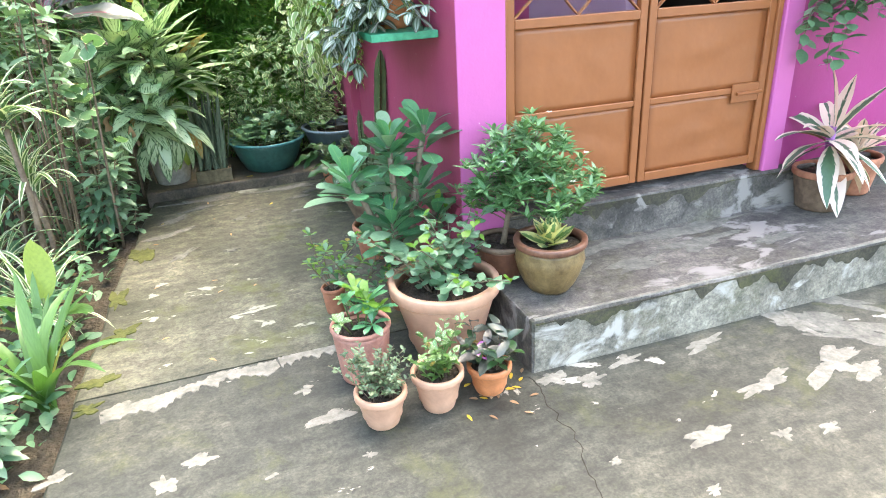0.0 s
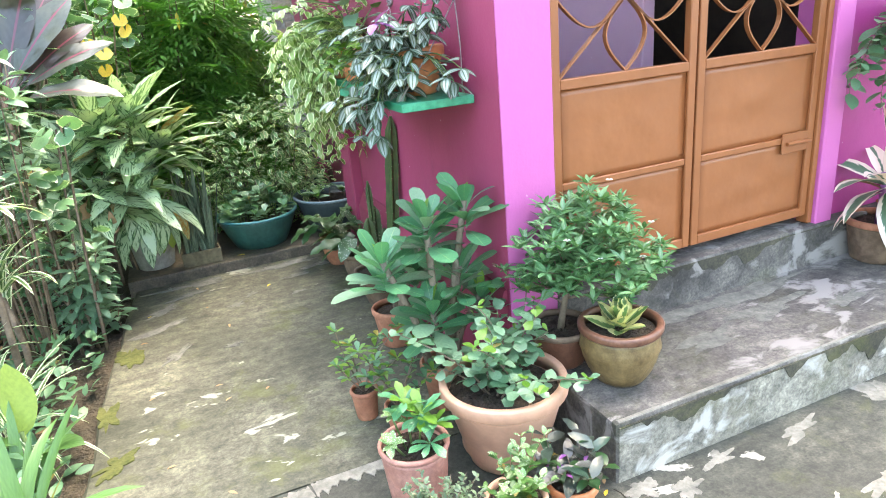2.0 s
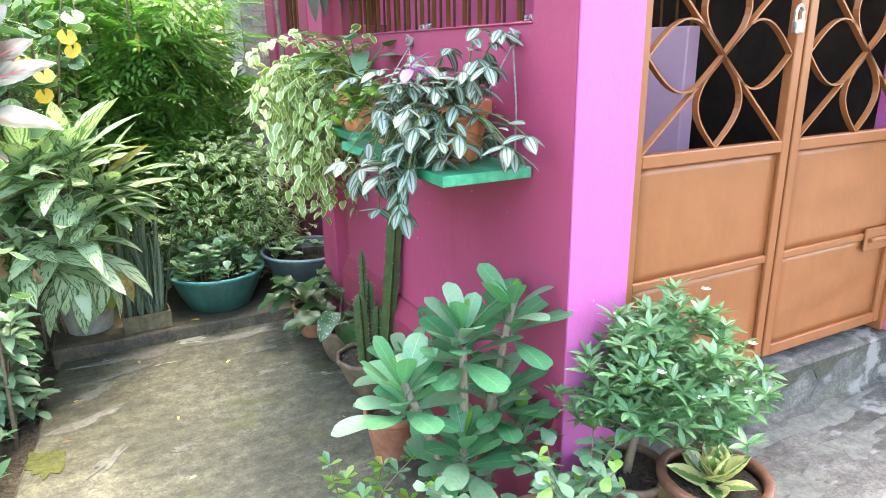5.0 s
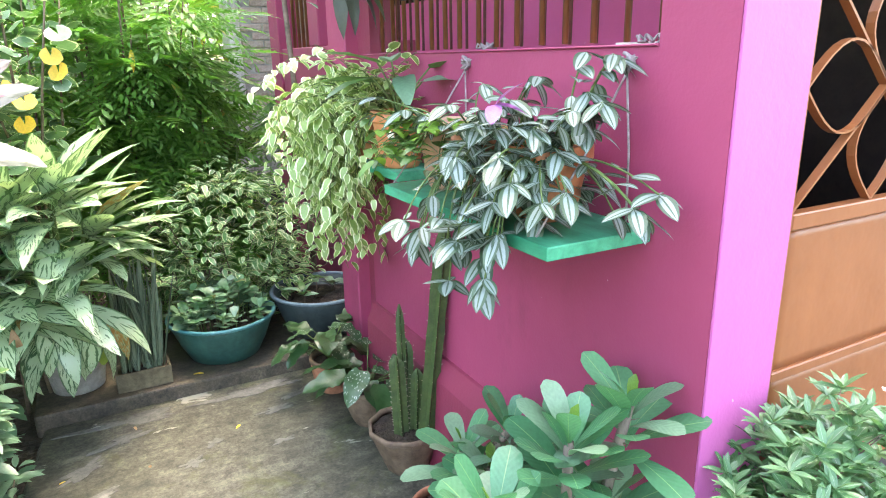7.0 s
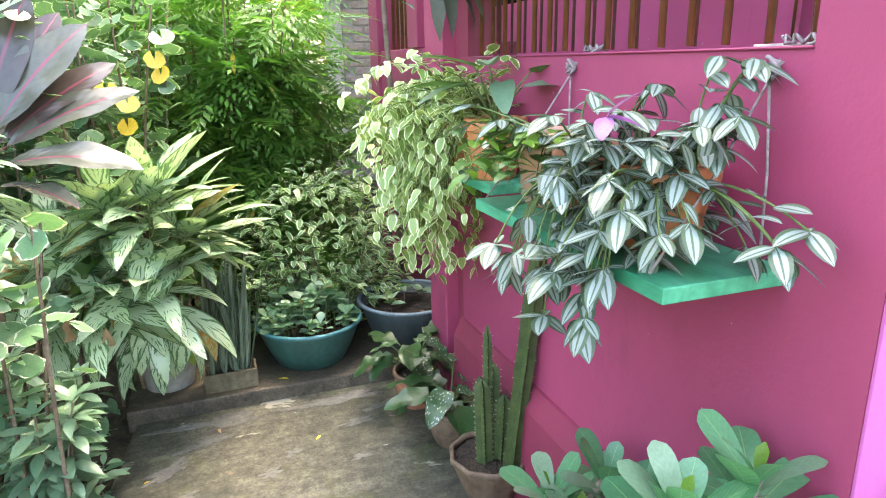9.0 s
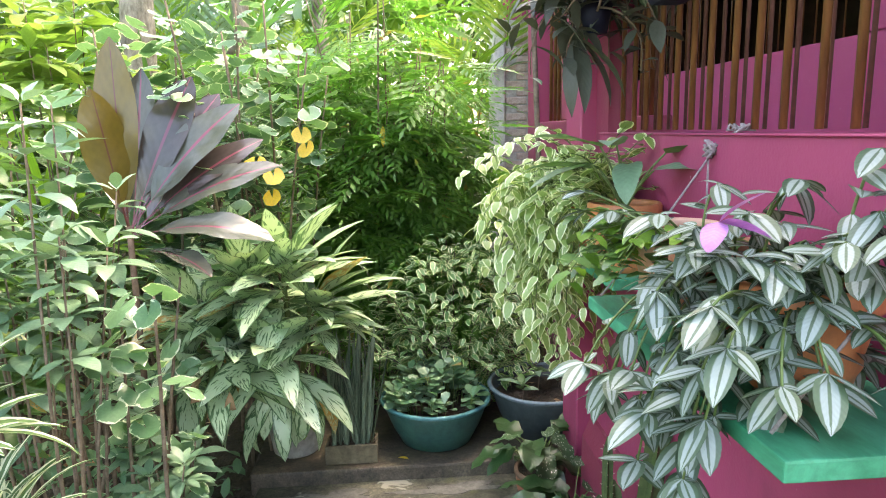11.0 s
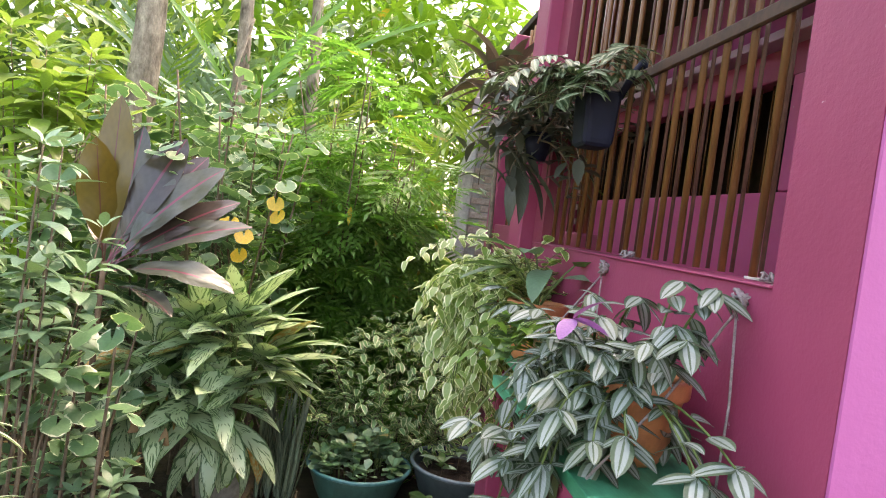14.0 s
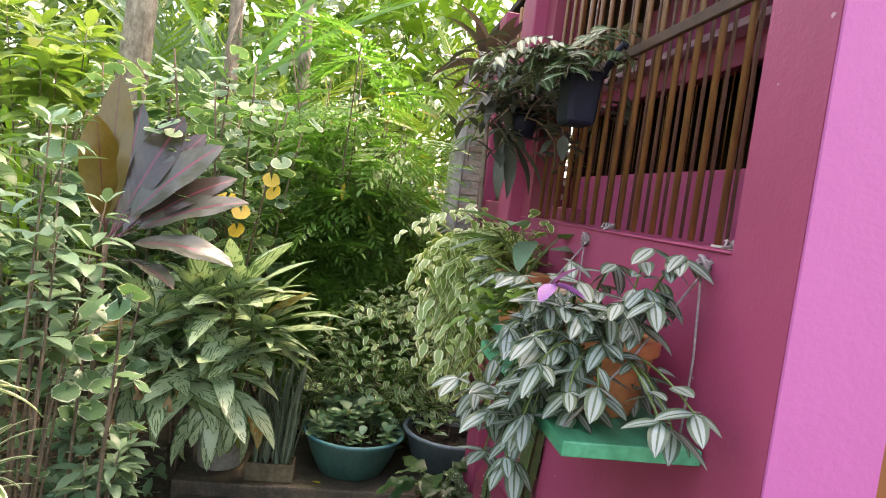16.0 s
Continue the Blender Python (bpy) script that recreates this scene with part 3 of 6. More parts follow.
# ---- leaves: materials ----
def leaf_mat(name, a, b, pattern="", c2=(0.5, 0.5, 0.3), rough=0.36, glow=0.3, old=0.012, mid=(0, 0, 0), midw=0.0, amount=0.62):
    m, n, l, p = nodemat(name)
    tc = n.new("ShaderNodeTexCoord")
    sep = n.new("ShaderNodeSeparateXYZ")
    l.new(tc.outputs["UV"], sep.inputs[0])
    u, v = sep.outputs[0], sep.outputs[1]
    e = mathn(n, l, "ABSOLUTE", mathn(n, l, "SUBTRACT", mathn(n, l, "MULTIPLY", u, 2.0), 1.0))
    rnd = vary(n, l)
    col = mixc(n, l, rnd, a, b)
    mott = noise_out(n, l, 3.0, 4, 0.6, tc.outputs["UV"], (2, 4, 1))
    col = mixc(n, l, 0.5, col, ramp(n, l, mott, [(0.3, (0.7, 0.72, 0.7)), (0.7, (1.25, 1.22, 1.2))]), "MULTIPLY")
    # veins slant from the midrib to the margin
    ve = n.new("ShaderNodeTexWave")
    ve.inputs["Scale"].default_value, ve.inputs["Distortion"].default_value = 3.2, 0.6
    vv = n.new("ShaderNodeCombineXYZ")
    l.new(mathn(n, l, "SUBTRACT", mathn(n, l, "MULTIPLY", v, 1.0), mathn(n, l, "MULTIPLY", e, 0.22)), vv.inputs[0])
    l.new(vv.outputs[0], ve.inputs["Vector"])
    col = mixc(n, l, 0.14, col, ramp(n, l, ve.outputs["Fac"], [(0.0, (0.75, 0.8, 0.75)), (1.0, (1.2, 1.15, 1.1))]), "MULTIPLY")
    mix_uv = n.new("ShaderNodeCombineXYZ")
    l.new(mathn(n, l, "MULTIPLY", e, 1.0), mix_uv.inputs[0])
    l.new(mathn(n, l, "SUBTRACT", mathn(n, l, "MULTIPLY", v, 5.0), mathn(n, l, "MULTIPLY", e, 1.6)), mix_uv.inputs[1])
    l.new(mathn(n, l, "MULTIPLY", rnd, 40.0), mix_uv.inputs[2])
    pn = noise_out(n, l, 2.2, 3, 0.55, mix_uv.outputs[0], (1, 1, 1))
    if pattern == "margin":
        f = step_out(n, l, mathn(n, l, "ADD", e, mathn(n, l, "MULTIPLY", mathn(n, l, "SUBTRACT", pn, 0.5), 0.7)), amount, amount + 0.07)
        col = mixc(n, l, f, col, c2)
    elif pattern == "centre":
        f = step_out(n, l, mathn(n, l, "ADD", e, mathn(n, l, "MULTIPLY", mathn(n, l, "SUBTRACT", pn, 0.5), 0.3)), amount + 0.06, amount)
        col = mixc(n, l, f, col, c2)
    elif pattern == "zebra":
        f = mathn(n, l, "MULTIPLY", step_out(n, l, e, 0.07, 0.15), step_out(n, l, e, 0.64, 0.5))
        f = mathn(n, l, "MULTIPLY", f, mathn(n, l, "ADD", 0.75, mathn(n, l, "MULTIPLY", pn, 0.4)), True)
        col = mixc(n, l, f, col, c2)
    elif pattern == "blotch":
        f = mathn(n, l, "MULTIPLY", step_out(n, l, pn, 0.40, 0.47), step_out(n, l, e, 0.95, 0.8))
        f = mathn(n, l, "MAXIMUM", f, step_out(n, l, e, 0.12, 0.05))
        col = mixc(n, l, f, col, c2)
    elif pattern == "spots":
        vo = n.new("ShaderNodeTexVoronoi")
        vo.inputs["Scale"].default_value = 11.0
        l.new(tc.outputs["UV"], vo.inputs["Vector"])
        col = mixc(n, l, step_out(n, l, vo.outputs["Distance"], 0.3, 0.22), col, c2)
    if midw:
        col = mixc(n, l, step_out(n, l, e, midw, midw * 0.4), col, mid)
    if old:
        yl = step_out(n, l, rnd, 1.0 - old, 1.0 - old * 0.6)
        col = mixc(n, l, mathn(n, l, "MULTIPLY", yl, step_out(n, l, mott, 0.35, 0.6)), col, (0.45, 0.26, 0.06))
    l.new(col, p.inputs["Base Color"])
    p.inputs["Roughness"].default_value = rough
    p.inputs["Specular IOR Level"].default_value = 0.75
    bump(n, l, p, mathn(n, l, "ADD", ve.outputs["Fac"], mathn(n, l, "MULTIPLY", mott, 0.6)), 0.1, 0.003)
    tr = n.new("ShaderNodeBsdfTranslucent")
    l.new(mixc(n, l, 0.6, col, (1.35, 1.5, 0.55), "MULTIPLY"), tr.inputs[0])
    sh = n.new("ShaderNodeMixShader")
    sh.inputs[0].default_value = glow
    l.new(p.outputs[0], sh.inputs[1])
    l.new(tr.outputs[0], sh.inputs[2])
    l.new(sh.outputs[0], n["Material Output"].inputs[0])
    return m


L_GREEN = leaf_mat("leaf_mid_green", (0.05, 0.13, 0.03), (0.10, 0.21, 0.05))
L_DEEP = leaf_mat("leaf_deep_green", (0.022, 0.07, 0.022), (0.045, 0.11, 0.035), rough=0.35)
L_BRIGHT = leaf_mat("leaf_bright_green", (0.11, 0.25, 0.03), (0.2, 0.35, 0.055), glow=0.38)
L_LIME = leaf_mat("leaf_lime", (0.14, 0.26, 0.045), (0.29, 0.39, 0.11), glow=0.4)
L_BLUE = leaf_mat("leaf_blue_green", (0.075, 0.185, 0.095), (0.14, 0.28, 0.15), rough=0.42)
L_EUPH = leaf_mat("leaf_waxy_green", (0.055, 0.20, 0.095), (0.105, 0.30, 0.14), rough=0.32, glow=0.2, mid=(0.2, 0.36, 0.15), midw=0.05, old=0.0)
L_GREYG = leaf_mat("leaf_grey_green", (0.125, 0.235, 0.14), (0.21, 0.34, 0.205), rough=0.36, glow=0.15, old=0.0)
L_BONSAI = leaf_mat("leaf_glossy_small", (0.085, 0.21, 0.09), (0.18, 0.34, 0.15), rough=0.26, glow=0.2, mid=(0.3, 0.4, 0.25), midw=0.06, old=0.0)
L_AGLA = leaf_mat("leaf_silver_blotched", (0.06, 0.155, 0.06), (0.10, 0.21, 0.08), "blotch", (0.46, 0.60, 0.38), 0.36, 0.2, 0.05)
L_ZEBRA = leaf_mat("leaf_silver_striped", (0.04, 0.085, 0.045), (0.07, 0.12, 0.06), "zebra", (0.28, 0.34, 0.31), 0.48, 0.12, 0.0)
L_PURPLE = leaf_mat("leaf_purple", (0.30, 0.09, 0.33), (0.38, 0.13, 0.42), rough=0.4, glow=0.3, old=0.0)
# second, grey-green colour paints the glossy sheen over the burgundy
L_CORDY = leaf_mat("leaf_burgundy_sheen", (0.055, 0.034, 0.038), (0.085, 0.1, 0.08), "", rough=0.2, glow=0.15, old=0.0, mid=(0.2, 0.055, 0.085), midw=0.1)
L_CORDYOLD = leaf_mat("leaf_bronze", (0.10, 0.075, 0.012), (0.16, 0.11, 0.018), rough=0.3, glow=0.22, old=0.0, mid=(0.12, 0.04, 0.03), midw=0.05)
L_CREAMEDGE = leaf_mat("leaf_cream_edged", (0.16, 0.33, 0.13), (0.24, 0.42, 0.18), "margin", (0.76, 0.80, 0.56), 0.4, 0.4, 0.0, amount=0.6)
L_LIMEEDGE = leaf_mat("leaf_lime_cream_edged", (0.22, 0.34, 0.085), (0.33, 0.45, 0.15), "margin", (0.80, 0.82, 0.52), 0.4, 0.3, 0.0, amount=0.68)
L_SPIDER = leaf_mat("leaf_white_striped", (0.06, 0.14, 0.04), (0.10, 0.2, 0.06), "margin", (0.62, 0.66, 0.50), 0.45, 0.3, 0.0, amount=0.5)
L_ROUND = leaf_mat("leaf_round_white_edged", (0.085, 0.20, 0.095), (0.17, 0.32, 0.16), "margin", (0.58, 0.66, 0.5), 0.38, 0.28, 0.0, amount=0.9)
L_YELLOW = leaf_mat("leaf_yellow", (0.72, 0.48, 0.05), (0.80, 0.56, 0.08), rough=0.5, glow=0.4, old=0.0)
L_FERN = leaf_mat("leaf_feathery", (0.09, 0.25, 0.05), (0.18, 0.38, 0.09), rough=0.42, glow=0.5, old=0.01)
L_SANSE = leaf_mat("leaf_snake", (0.02, 0.05, 0.028), (0.035, 0.07, 0.04), "blotch", (0.13, 0.18, 0.115), 0.55, 0.05, 0.0)
L_HAHNII = leaf_mat("leaf_gold_edged", (0.10, 0.20, 0.06), (0.15, 0.25, 0.08), "margin", (0.62, 0.58, 0.25), 0.4, 0.1, 0.0, amount=0.42)
L_STROM = leaf_mat("leaf_white_pink", (0.055, 0.13, 0.075), (0.08, 0.17, 0.09), "margin", (0.78, 0.64, 0.56), 0.4, 0.2, 0.0, amount=0.5)
L_STROMPALE = leaf_mat("leaf_cream_pink", (0.06, 0.12, 0.07), (0.09, 0.15, 0.08), "margin", (0.78, 0.60, 0.53), 0.4, 0.2, 0.0, amount=0.16)
L_DARKPURPLE = leaf_mat("leaf_dark_purple", (0.05, 0.03, 0.035), (0.12, 0.09, 0.085), rough=0.3, glow=0.15, old=0.0, mid=(0.1, 0.04, 0.05), midw=0.05)
L_BEGONIA = leaf_mat("leaf_spotted", (0.03, 0.085, 0.03), (0.05, 0.12, 0.04), "spots", (0.45, 0.5, 0.42), 0.4, 0.15, 0.0)
L_WAFFLE = leaf_mat("leaf_dark_metallic", (0.035, 0.075, 0.05), (0.07, 0.06, 0.06), "", rough=0.3, glow=0.1, old=0.0)
L_PINKSPOT = leaf_mat("leaf_white_flecked", (0.12, 0.24, 0.08), (0.2, 0.32, 0.12), "spots", (0.75, 0.7, 0.66), 0.5, 0.2, 0.0)
L_TINY = leaf_mat("leaf_tiny_grey", (0.075, 0.13, 0.065), (0.13, 0.19, 0.10), rough=0.45, glow=0.15, old=0.0)
L_DRY = leaf_mat("leaf_dry", (0.20, 0.11, 0.055), (0.38, 0.24, 0.13), rough=0.8, glow=0.15, old=0.0)
L_SMOKE = leaf_mat("leaf_dull_dark", (0.045, 0.06, 0.04), (0.075, 0.085, 0.06), rough=0.5, glow=0.12, old=0.0)
L_HOYA = leaf_mat("leaf_pale_striped", (0.06, 0.12, 0.055), (0.10, 0.17, 0.08), "centre", (0.30, 0.38, 0.24), 0.45, 0.15, 0.0, amount=0.3)
L_FLOWER = plain_mat("white_petal", (0.75, 0.72, 0.62), (0.85, 0.82, 0.75), 20, 0.6)
M_CACTUS = plain_mat("cactus_green", (0.03, 0.06, 0.018), (0.075, 0.11, 0.032), 16, 0.6, 0.0, 0.25, 50)
M_SPINE = plain_mat("pale_spine", (0.35, 0.3, 0.22), (0.5, 0.44, 0.33), 30, 0.7)


# ---- leaves: shapes ----
def prof_lance(v): return math.sin(math.pi * min(1, v) ** 0.85) ** 0.85
def prof_ovate(v): return (v ** 0.55) * ((1 - v) ** 0.8) * 2.02
def prof_obov(v): return (v ** 1.15) * ((1 - v) ** 0.42) * 2.25
def prof_strap(v): return min(1.0, 0.55 + v * 2) * (1 - v ** 3) ** 0.6
def prof_heart(v): return min(1.0, (v + 0.02) ** 0.3 * 1.05) * (1 - v) ** 0.72 * 1.15
def prof_blade(v): return math.sin(math.pi * min(1, v) ** 1.12) ** 0.62
def prof_ellip(v): return math.sin(math.pi * v) ** 0.62


def leaf_geo(L, W, prof, droop=0.5, fold=0.25, nl=5, nw=2, wave=0.0, curl=0.0, stalk=0.0):
    """Verts, quads and uv of one leaf: root at the origin, growing along +y, bending down."""
    V, F, UV = [], [], []
    y = z = 0.0
    n = nl
    if stalk:
        y = stalk
    ang0 = 0.0
    for i in range(n + 1):
        v = i / n
        ang = -droop * v ** 1.2
        w = max(0.0015 * W, W * 0.5 * prof(min(0.999, max(0.001, v))))
        for k in range(nw + 1):
            s = 2 * k / nw - 1
            lift = abs(s) * w * math.sin(fold) + wave * w * math.sin(v * 14 + (2 if s > 0 else 0)) * abs(s) - curl * w * s * s
            V.append((s * w * math.cos(fold), y - lift * math.sin(ang), z + lift * math.cos(ang)))
            UV.append((k / nw, v))
        if i < n:
            y += L / n * math.cos(ang)
            z += L / n * math.sin(ang)
    for i in range(n):
        for k in range(nw):
            a = i * (nw + 1) + k
            F.append((a, a + 1, a + nw + 2, a + nw + 1))
    if stalk:
        b = len(V)
        r = max(0.0012, W * 0.02)
        V += [(-r, 0, 0), (r, 0, 0), (r, stalk, 0), (-r, stalk, 0)]
        UV += [(0.5, 0), (0.5, 0), (0.5, 0.02), (0.5, 0.02)]
        F.append((b, b + 1, b + 2, b + 3))
    return np.array(V, float), np.array(F, int), np.array(UV, float)


def round_geo(R, seg=14, scal=0.06, cup=0.25, notch=0.25, lobes=9):
    """A round scalloped leaf on its stalk end, notched at the root."""
    V, F, UV = [], [], []
    for j, q in enumerate((0.02, 0.6, 1.0)):
        for i in range(seg + 1):
            a = -math.pi / 2 + notch + (2 * math.pi - 2 * notch) * i / seg
            r = R * q * (1 + scal * math.cos(lobes * a) * q)
            V.append((r * math.cos(a), R * 0.55 + r * math.sin(a), cup * R * q * q * (0.4 + 0.3 * math.cos(3 * a))))
            UV.append((0.5 + 0.5 * q, i / seg))
    m = seg + 1
    for j in range(2):
        for i in range(seg):
            F.append((j * m + i, j * m + i + 1, (j + 1) * m + i + 1, (j + 1) * m + i))
    return np.array(V, float), np.array(F, int), np.array(UV, float)


def lm(p, az, el, roll=0.0, s=1.0):
    """Pose of a leaf: root, heading (degrees from +y, anticlockwise), rise, roll, size."""
    return np.array(pose(p[0], p[1], p[2], 0, 0, az) @ pose(0, 0, 0, el, 0, 0) @ pose(0, 0, 0, 0, roll, 0) @ Matrix.Scale(s, 4))


def join_geo(geos):
    V, F, UV, o = [], [], [], 0
    for v, f, uv in geos:
        V.append(v), F.append(f + o), UV.append(uv)
        o += len(v)
    return np.vstack(V), np.vstack(F), np.vstack(UV)


def moved(geo, m):
    v, f, uv = geo
    return v @ m[:3, :3].T + m[:3, 3], f, uv


def pinnate_geo(L, n, leaflet, spread=62, droop=0.6, taper=True, start=0.15, vee=20, rach=0.004):
    """A feather: leaflets in two rows along a drooping midrib."""
    out = []
    y = z = 0.0
    V, F, UV = [], [], []
    pts = []
    for i in range(n + 1):
        t = i / n
        ang = -droop * t
        pts.append((y, z, ang))
        y += L / n * math.cos(ang)
        z += L / n * math.sin(ang)
    for i, (py, pz, ang) in enumerate(pts):
        t = i / n
        for s in (-1, 1):
            V.append((s * rach * (1 - 0.7 * t), py, pz))
            UV.append((0.5, 0.1))
    for i in range(n):
        F.append((2 * i, 2 * i + 1, 2 * i + 3, 2 * i + 2))
    out.append((np.array(V, float), np.array(F, int), np.array(UV, float)))
    for i, (py, pz, ang) in enumerate(pts):
        t = i / n
        if t < start:
            continue
        sc = (math.sin(math.pi * min(0.97, 0.25 + 0.72 * t)) ** 0.7) if taper else 1.0
        for s in (-1, 1):
            sp = spread * (1 - 0.45 * t)
            out.append(moved(leaflet, lm((0, py, pz), -s * sp, math.degrees(ang) * 0.6 + vee * 0.4, s * vee, sc)))
    out.append(moved(leaflet, lm((0, pts[-1][0], pts[-1][1]), 0, math.degrees(pts[-1][2]), 0, 0.7)))
    return join_geo(out)


def geo_mesh(name, geo, mat):
    V, F, UV = geo
    me = bpy.data.meshes.new(name)
    me.vertices.add(len(V))
    me.vertices.foreach_set("co", V.astype(np.float32).ravel())
    me.loops.add(len(F) * 4)
    me.loops.foreach_set("vertex_index", F.astype(np.int32).ravel())
    me.polygons.add(len(F))
    me.polygons.foreach_set("loop_start", np.arange(0, len(F) * 4, 4, dtype=np.int32))
    me.polygons.foreach_set("use_smooth", np.ones(len(F), dtype=bool))
    me.update(calc_edges=True)
    uvl = me.uv_layers.new(name="UVMap")
    uvl.data.foreach_set("uv", UV[F.ravel()].astype(np.float32).ravel())
    me.materials.append(mat)
    GEO[me.name] = (geo, mat)
    return me


GEO, COUNT, REST = {}, {}, {}


def foliage(name, geo, mats, mat, parent, label=""):
    """Many small leaves joined into one part."""
    V, F, UV = geo
    M = np.array(mats)
    VV = np.einsum("nij,vj->nvi", M[:, :3, :3], V) + M[:, None, :3, 3]
    n = len(M)
    FF = F[None] + (np.arange(n) * len(V))[:, None, None]
    ob = new(name, geo_mesh(name, (VV.reshape(-1, 3), FF.reshape(-1, 4), np.tile(UV, (n, 1))), mat))
    ob.parent = parent
    return tagged(ob, label, "", "", "stuff")


def put_leaves(meshes, mats, parent, name="leaf"):
    for m in mats:
        me = rng.choice(meshes)
        COUNT[parent.name] = COUNT.get(parent.name, 0) + 1
        if COUNT[parent.name] > 200:
            REST.setdefault((parent.name, me.name), []).append(m)
            continue
        o = new(name, me)
        o.parent = parent
        o.matrix_basis = Matrix(m.tolist())


def join_rest():
    """The leaves past the first 200 of a plant become joined foliage."""
    for (pn, mn), mats in list(REST.items()):
        geo, mat = GEO[mn]
        foliage("foliage", geo, mats, mat, bpy.data.objects[pn])


def U(a, b):
    return rng.uniform(a, b)


def curve_pts(p0, az, el, L, bend, n=6, wob=0.0):
    """A stem from p0: heading, rise, length, bend in degrees over its length."""
    out = [Vector(p0)]
    e = el
    a = az
    for i in range(n):
        d = Vector((-math.sin(radians(a)) * math.cos(radians(e)), math.cos(radians(a)) * math.cos(radians(e)), math.sin(radians(e))))
        out.append(out[-1] + d * (L / n))
        e += bend / n
        a += U(-wob, wob)
    return out


def along(pts, t):
    f = t * (len(pts) - 1)
    i = min(int(f), len(pts) - 2)
    return pts[i].lerp(pts[i + 1], f - i)


def stems_part(paths, r0, r1, mat, parent, name="stem", seg=5):
    for p in paths:
        n = len(p)
        part(name, tube_bm(p, [r0 + (r1 - r0) * i / (n - 1) for i in range(n)], seg), mat, parent, "", True)


def stems_joined(paths, r0, r1, mat, parent, name="stem", seg=5):
    bm = bmesh.new()
    for p in paths:
        n = len(p)
        tube_bm(p, [r0 + (r1 - r0) * i / (n - 1) for i in range(n)], seg, bm)
    return tagged(part(name, bm, mat, parent, "", True), kind="stuff")


# ---- potted plants by the steps ----
def potted(x, y, z, label, name="potted_plant", group="potted plants", rz=0.0):
    return thing(name, x, y, z, label, "potted plant", group, rz)


# three small orange pots
P = potted(-0.54, -0.61, 0.0, "small grey-green bushy plant in an orange plastic pot")
rounded_pot(P, 0.083, 0.056, 0.135, M_PEACH, 0.026, 0.007, 0.02, bands=3)
g = leaf_geo(0.02, 0.013, prof_ovate, 0.4, 0.2, 3, 2)
paths, mats = [], []
for i in range(46):
    a = U(0, 360)
    p = curve_pts((U(-0.04, 0.04), U(-0.04, 0.04), 0.11), a, U(38, 88), U(0.11, 0.19), -35, 5, 14)
    paths.append(p)
    for k in range(22):
        q = along(p, U(0.25, 1))
        mats.append(lm(q, U(0, 360), U(0, 60), U(-25, 25), U(0.6, 1.2)))
stems_joined(paths, 0.0015, 0.0008, M_TWIG, P)
foliage("foliage", g, mats, L_TINY, P, "tiny grey-green leaves")

P = potted(-0.335, -0.60, 0.0, "small green plant with white flecked tips in an orange plastic pot")
rounded_pot(P, 0.086, 0.056, 0.15, M_PEACH, 0.026, 0.007, 0.02, bands=3)
g1 = geo_mesh("leaf", leaf_geo(0.04, 0.024, prof_ovate, 0.5, 0.25, 4, 2), L_GREEN)
g2 = geo_mesh("leaf", leaf_geo(0.034, 0.024, prof_ovate, 0.5, 0.25, 4, 2), L_PINKSPOT)
for i in range(17):
    p = curve_pts((U(-0.035, 0.035), U(-0.035, 0.035), 0.12), U(0, 360), U(52, 88), U(0.13, 0.25), -25, 5, 12)
    stems_part([p], 0.002, 0.001, M_STEM, P)
    for k in range(8):
        t = 0.2 + 0.8 * k / 8
        put_leaves([g2 if t > 0.72 and i % 3 else g1], [lm(along(p, t), k * 137 + i * 30, U(5, 45), U(-20, 20), U(0.7, 1.15))], P)
    put_leaves([g2], [lm(p[-1], U(0, 360), U(30, 70), 0, 0.8) for _ in range(2)], P)

P = potted(-0.135, -0.585, 0.0, "small plant with dark purple-green leaves in an orange pot")
rounded_pot(P, 0.075, 0.052, 0.115, M_ORANGE, 0.024, 0.006, 0.02, bands=3)
g1 = geo_mesh("leaf", leaf_geo(0.09, 0.05, prof_ovate, 0.6, 0.25, 5, 2, 0.12), L_WAFFLE)
g2 = geo_mesh("leaf", leaf_geo(0.05, 0.026, prof_ovate, 0.7, 0.25, 5, 2, 0.12), L_PURPLE)
g3 = geo_mesh("leaf", leaf_geo(0.065, 0.04, prof_ovate, 0.7, 0.25, 5, 2, 0.12), L_DEEP)
for i in range(11):
    p = curve_pts((U(-0.03, 0.03), U(-0.03, 0.03), 0.09), i * 40, U(42, 85), U(0.1, 0.2), -20, 4, 10)
    stems_part([p], 0.002, 0.0015, M_TWIG, P)
    for k in range(7):
        put_leaves([g1, g1, g3, g1, g2 if i % 3 == 0 else g3], [lm(along(p, 0.3 + 0.7 * k / 6), k * 137 + i * 50, U(0, 40), U(-20, 20), U(0.6, 1.05))], P)

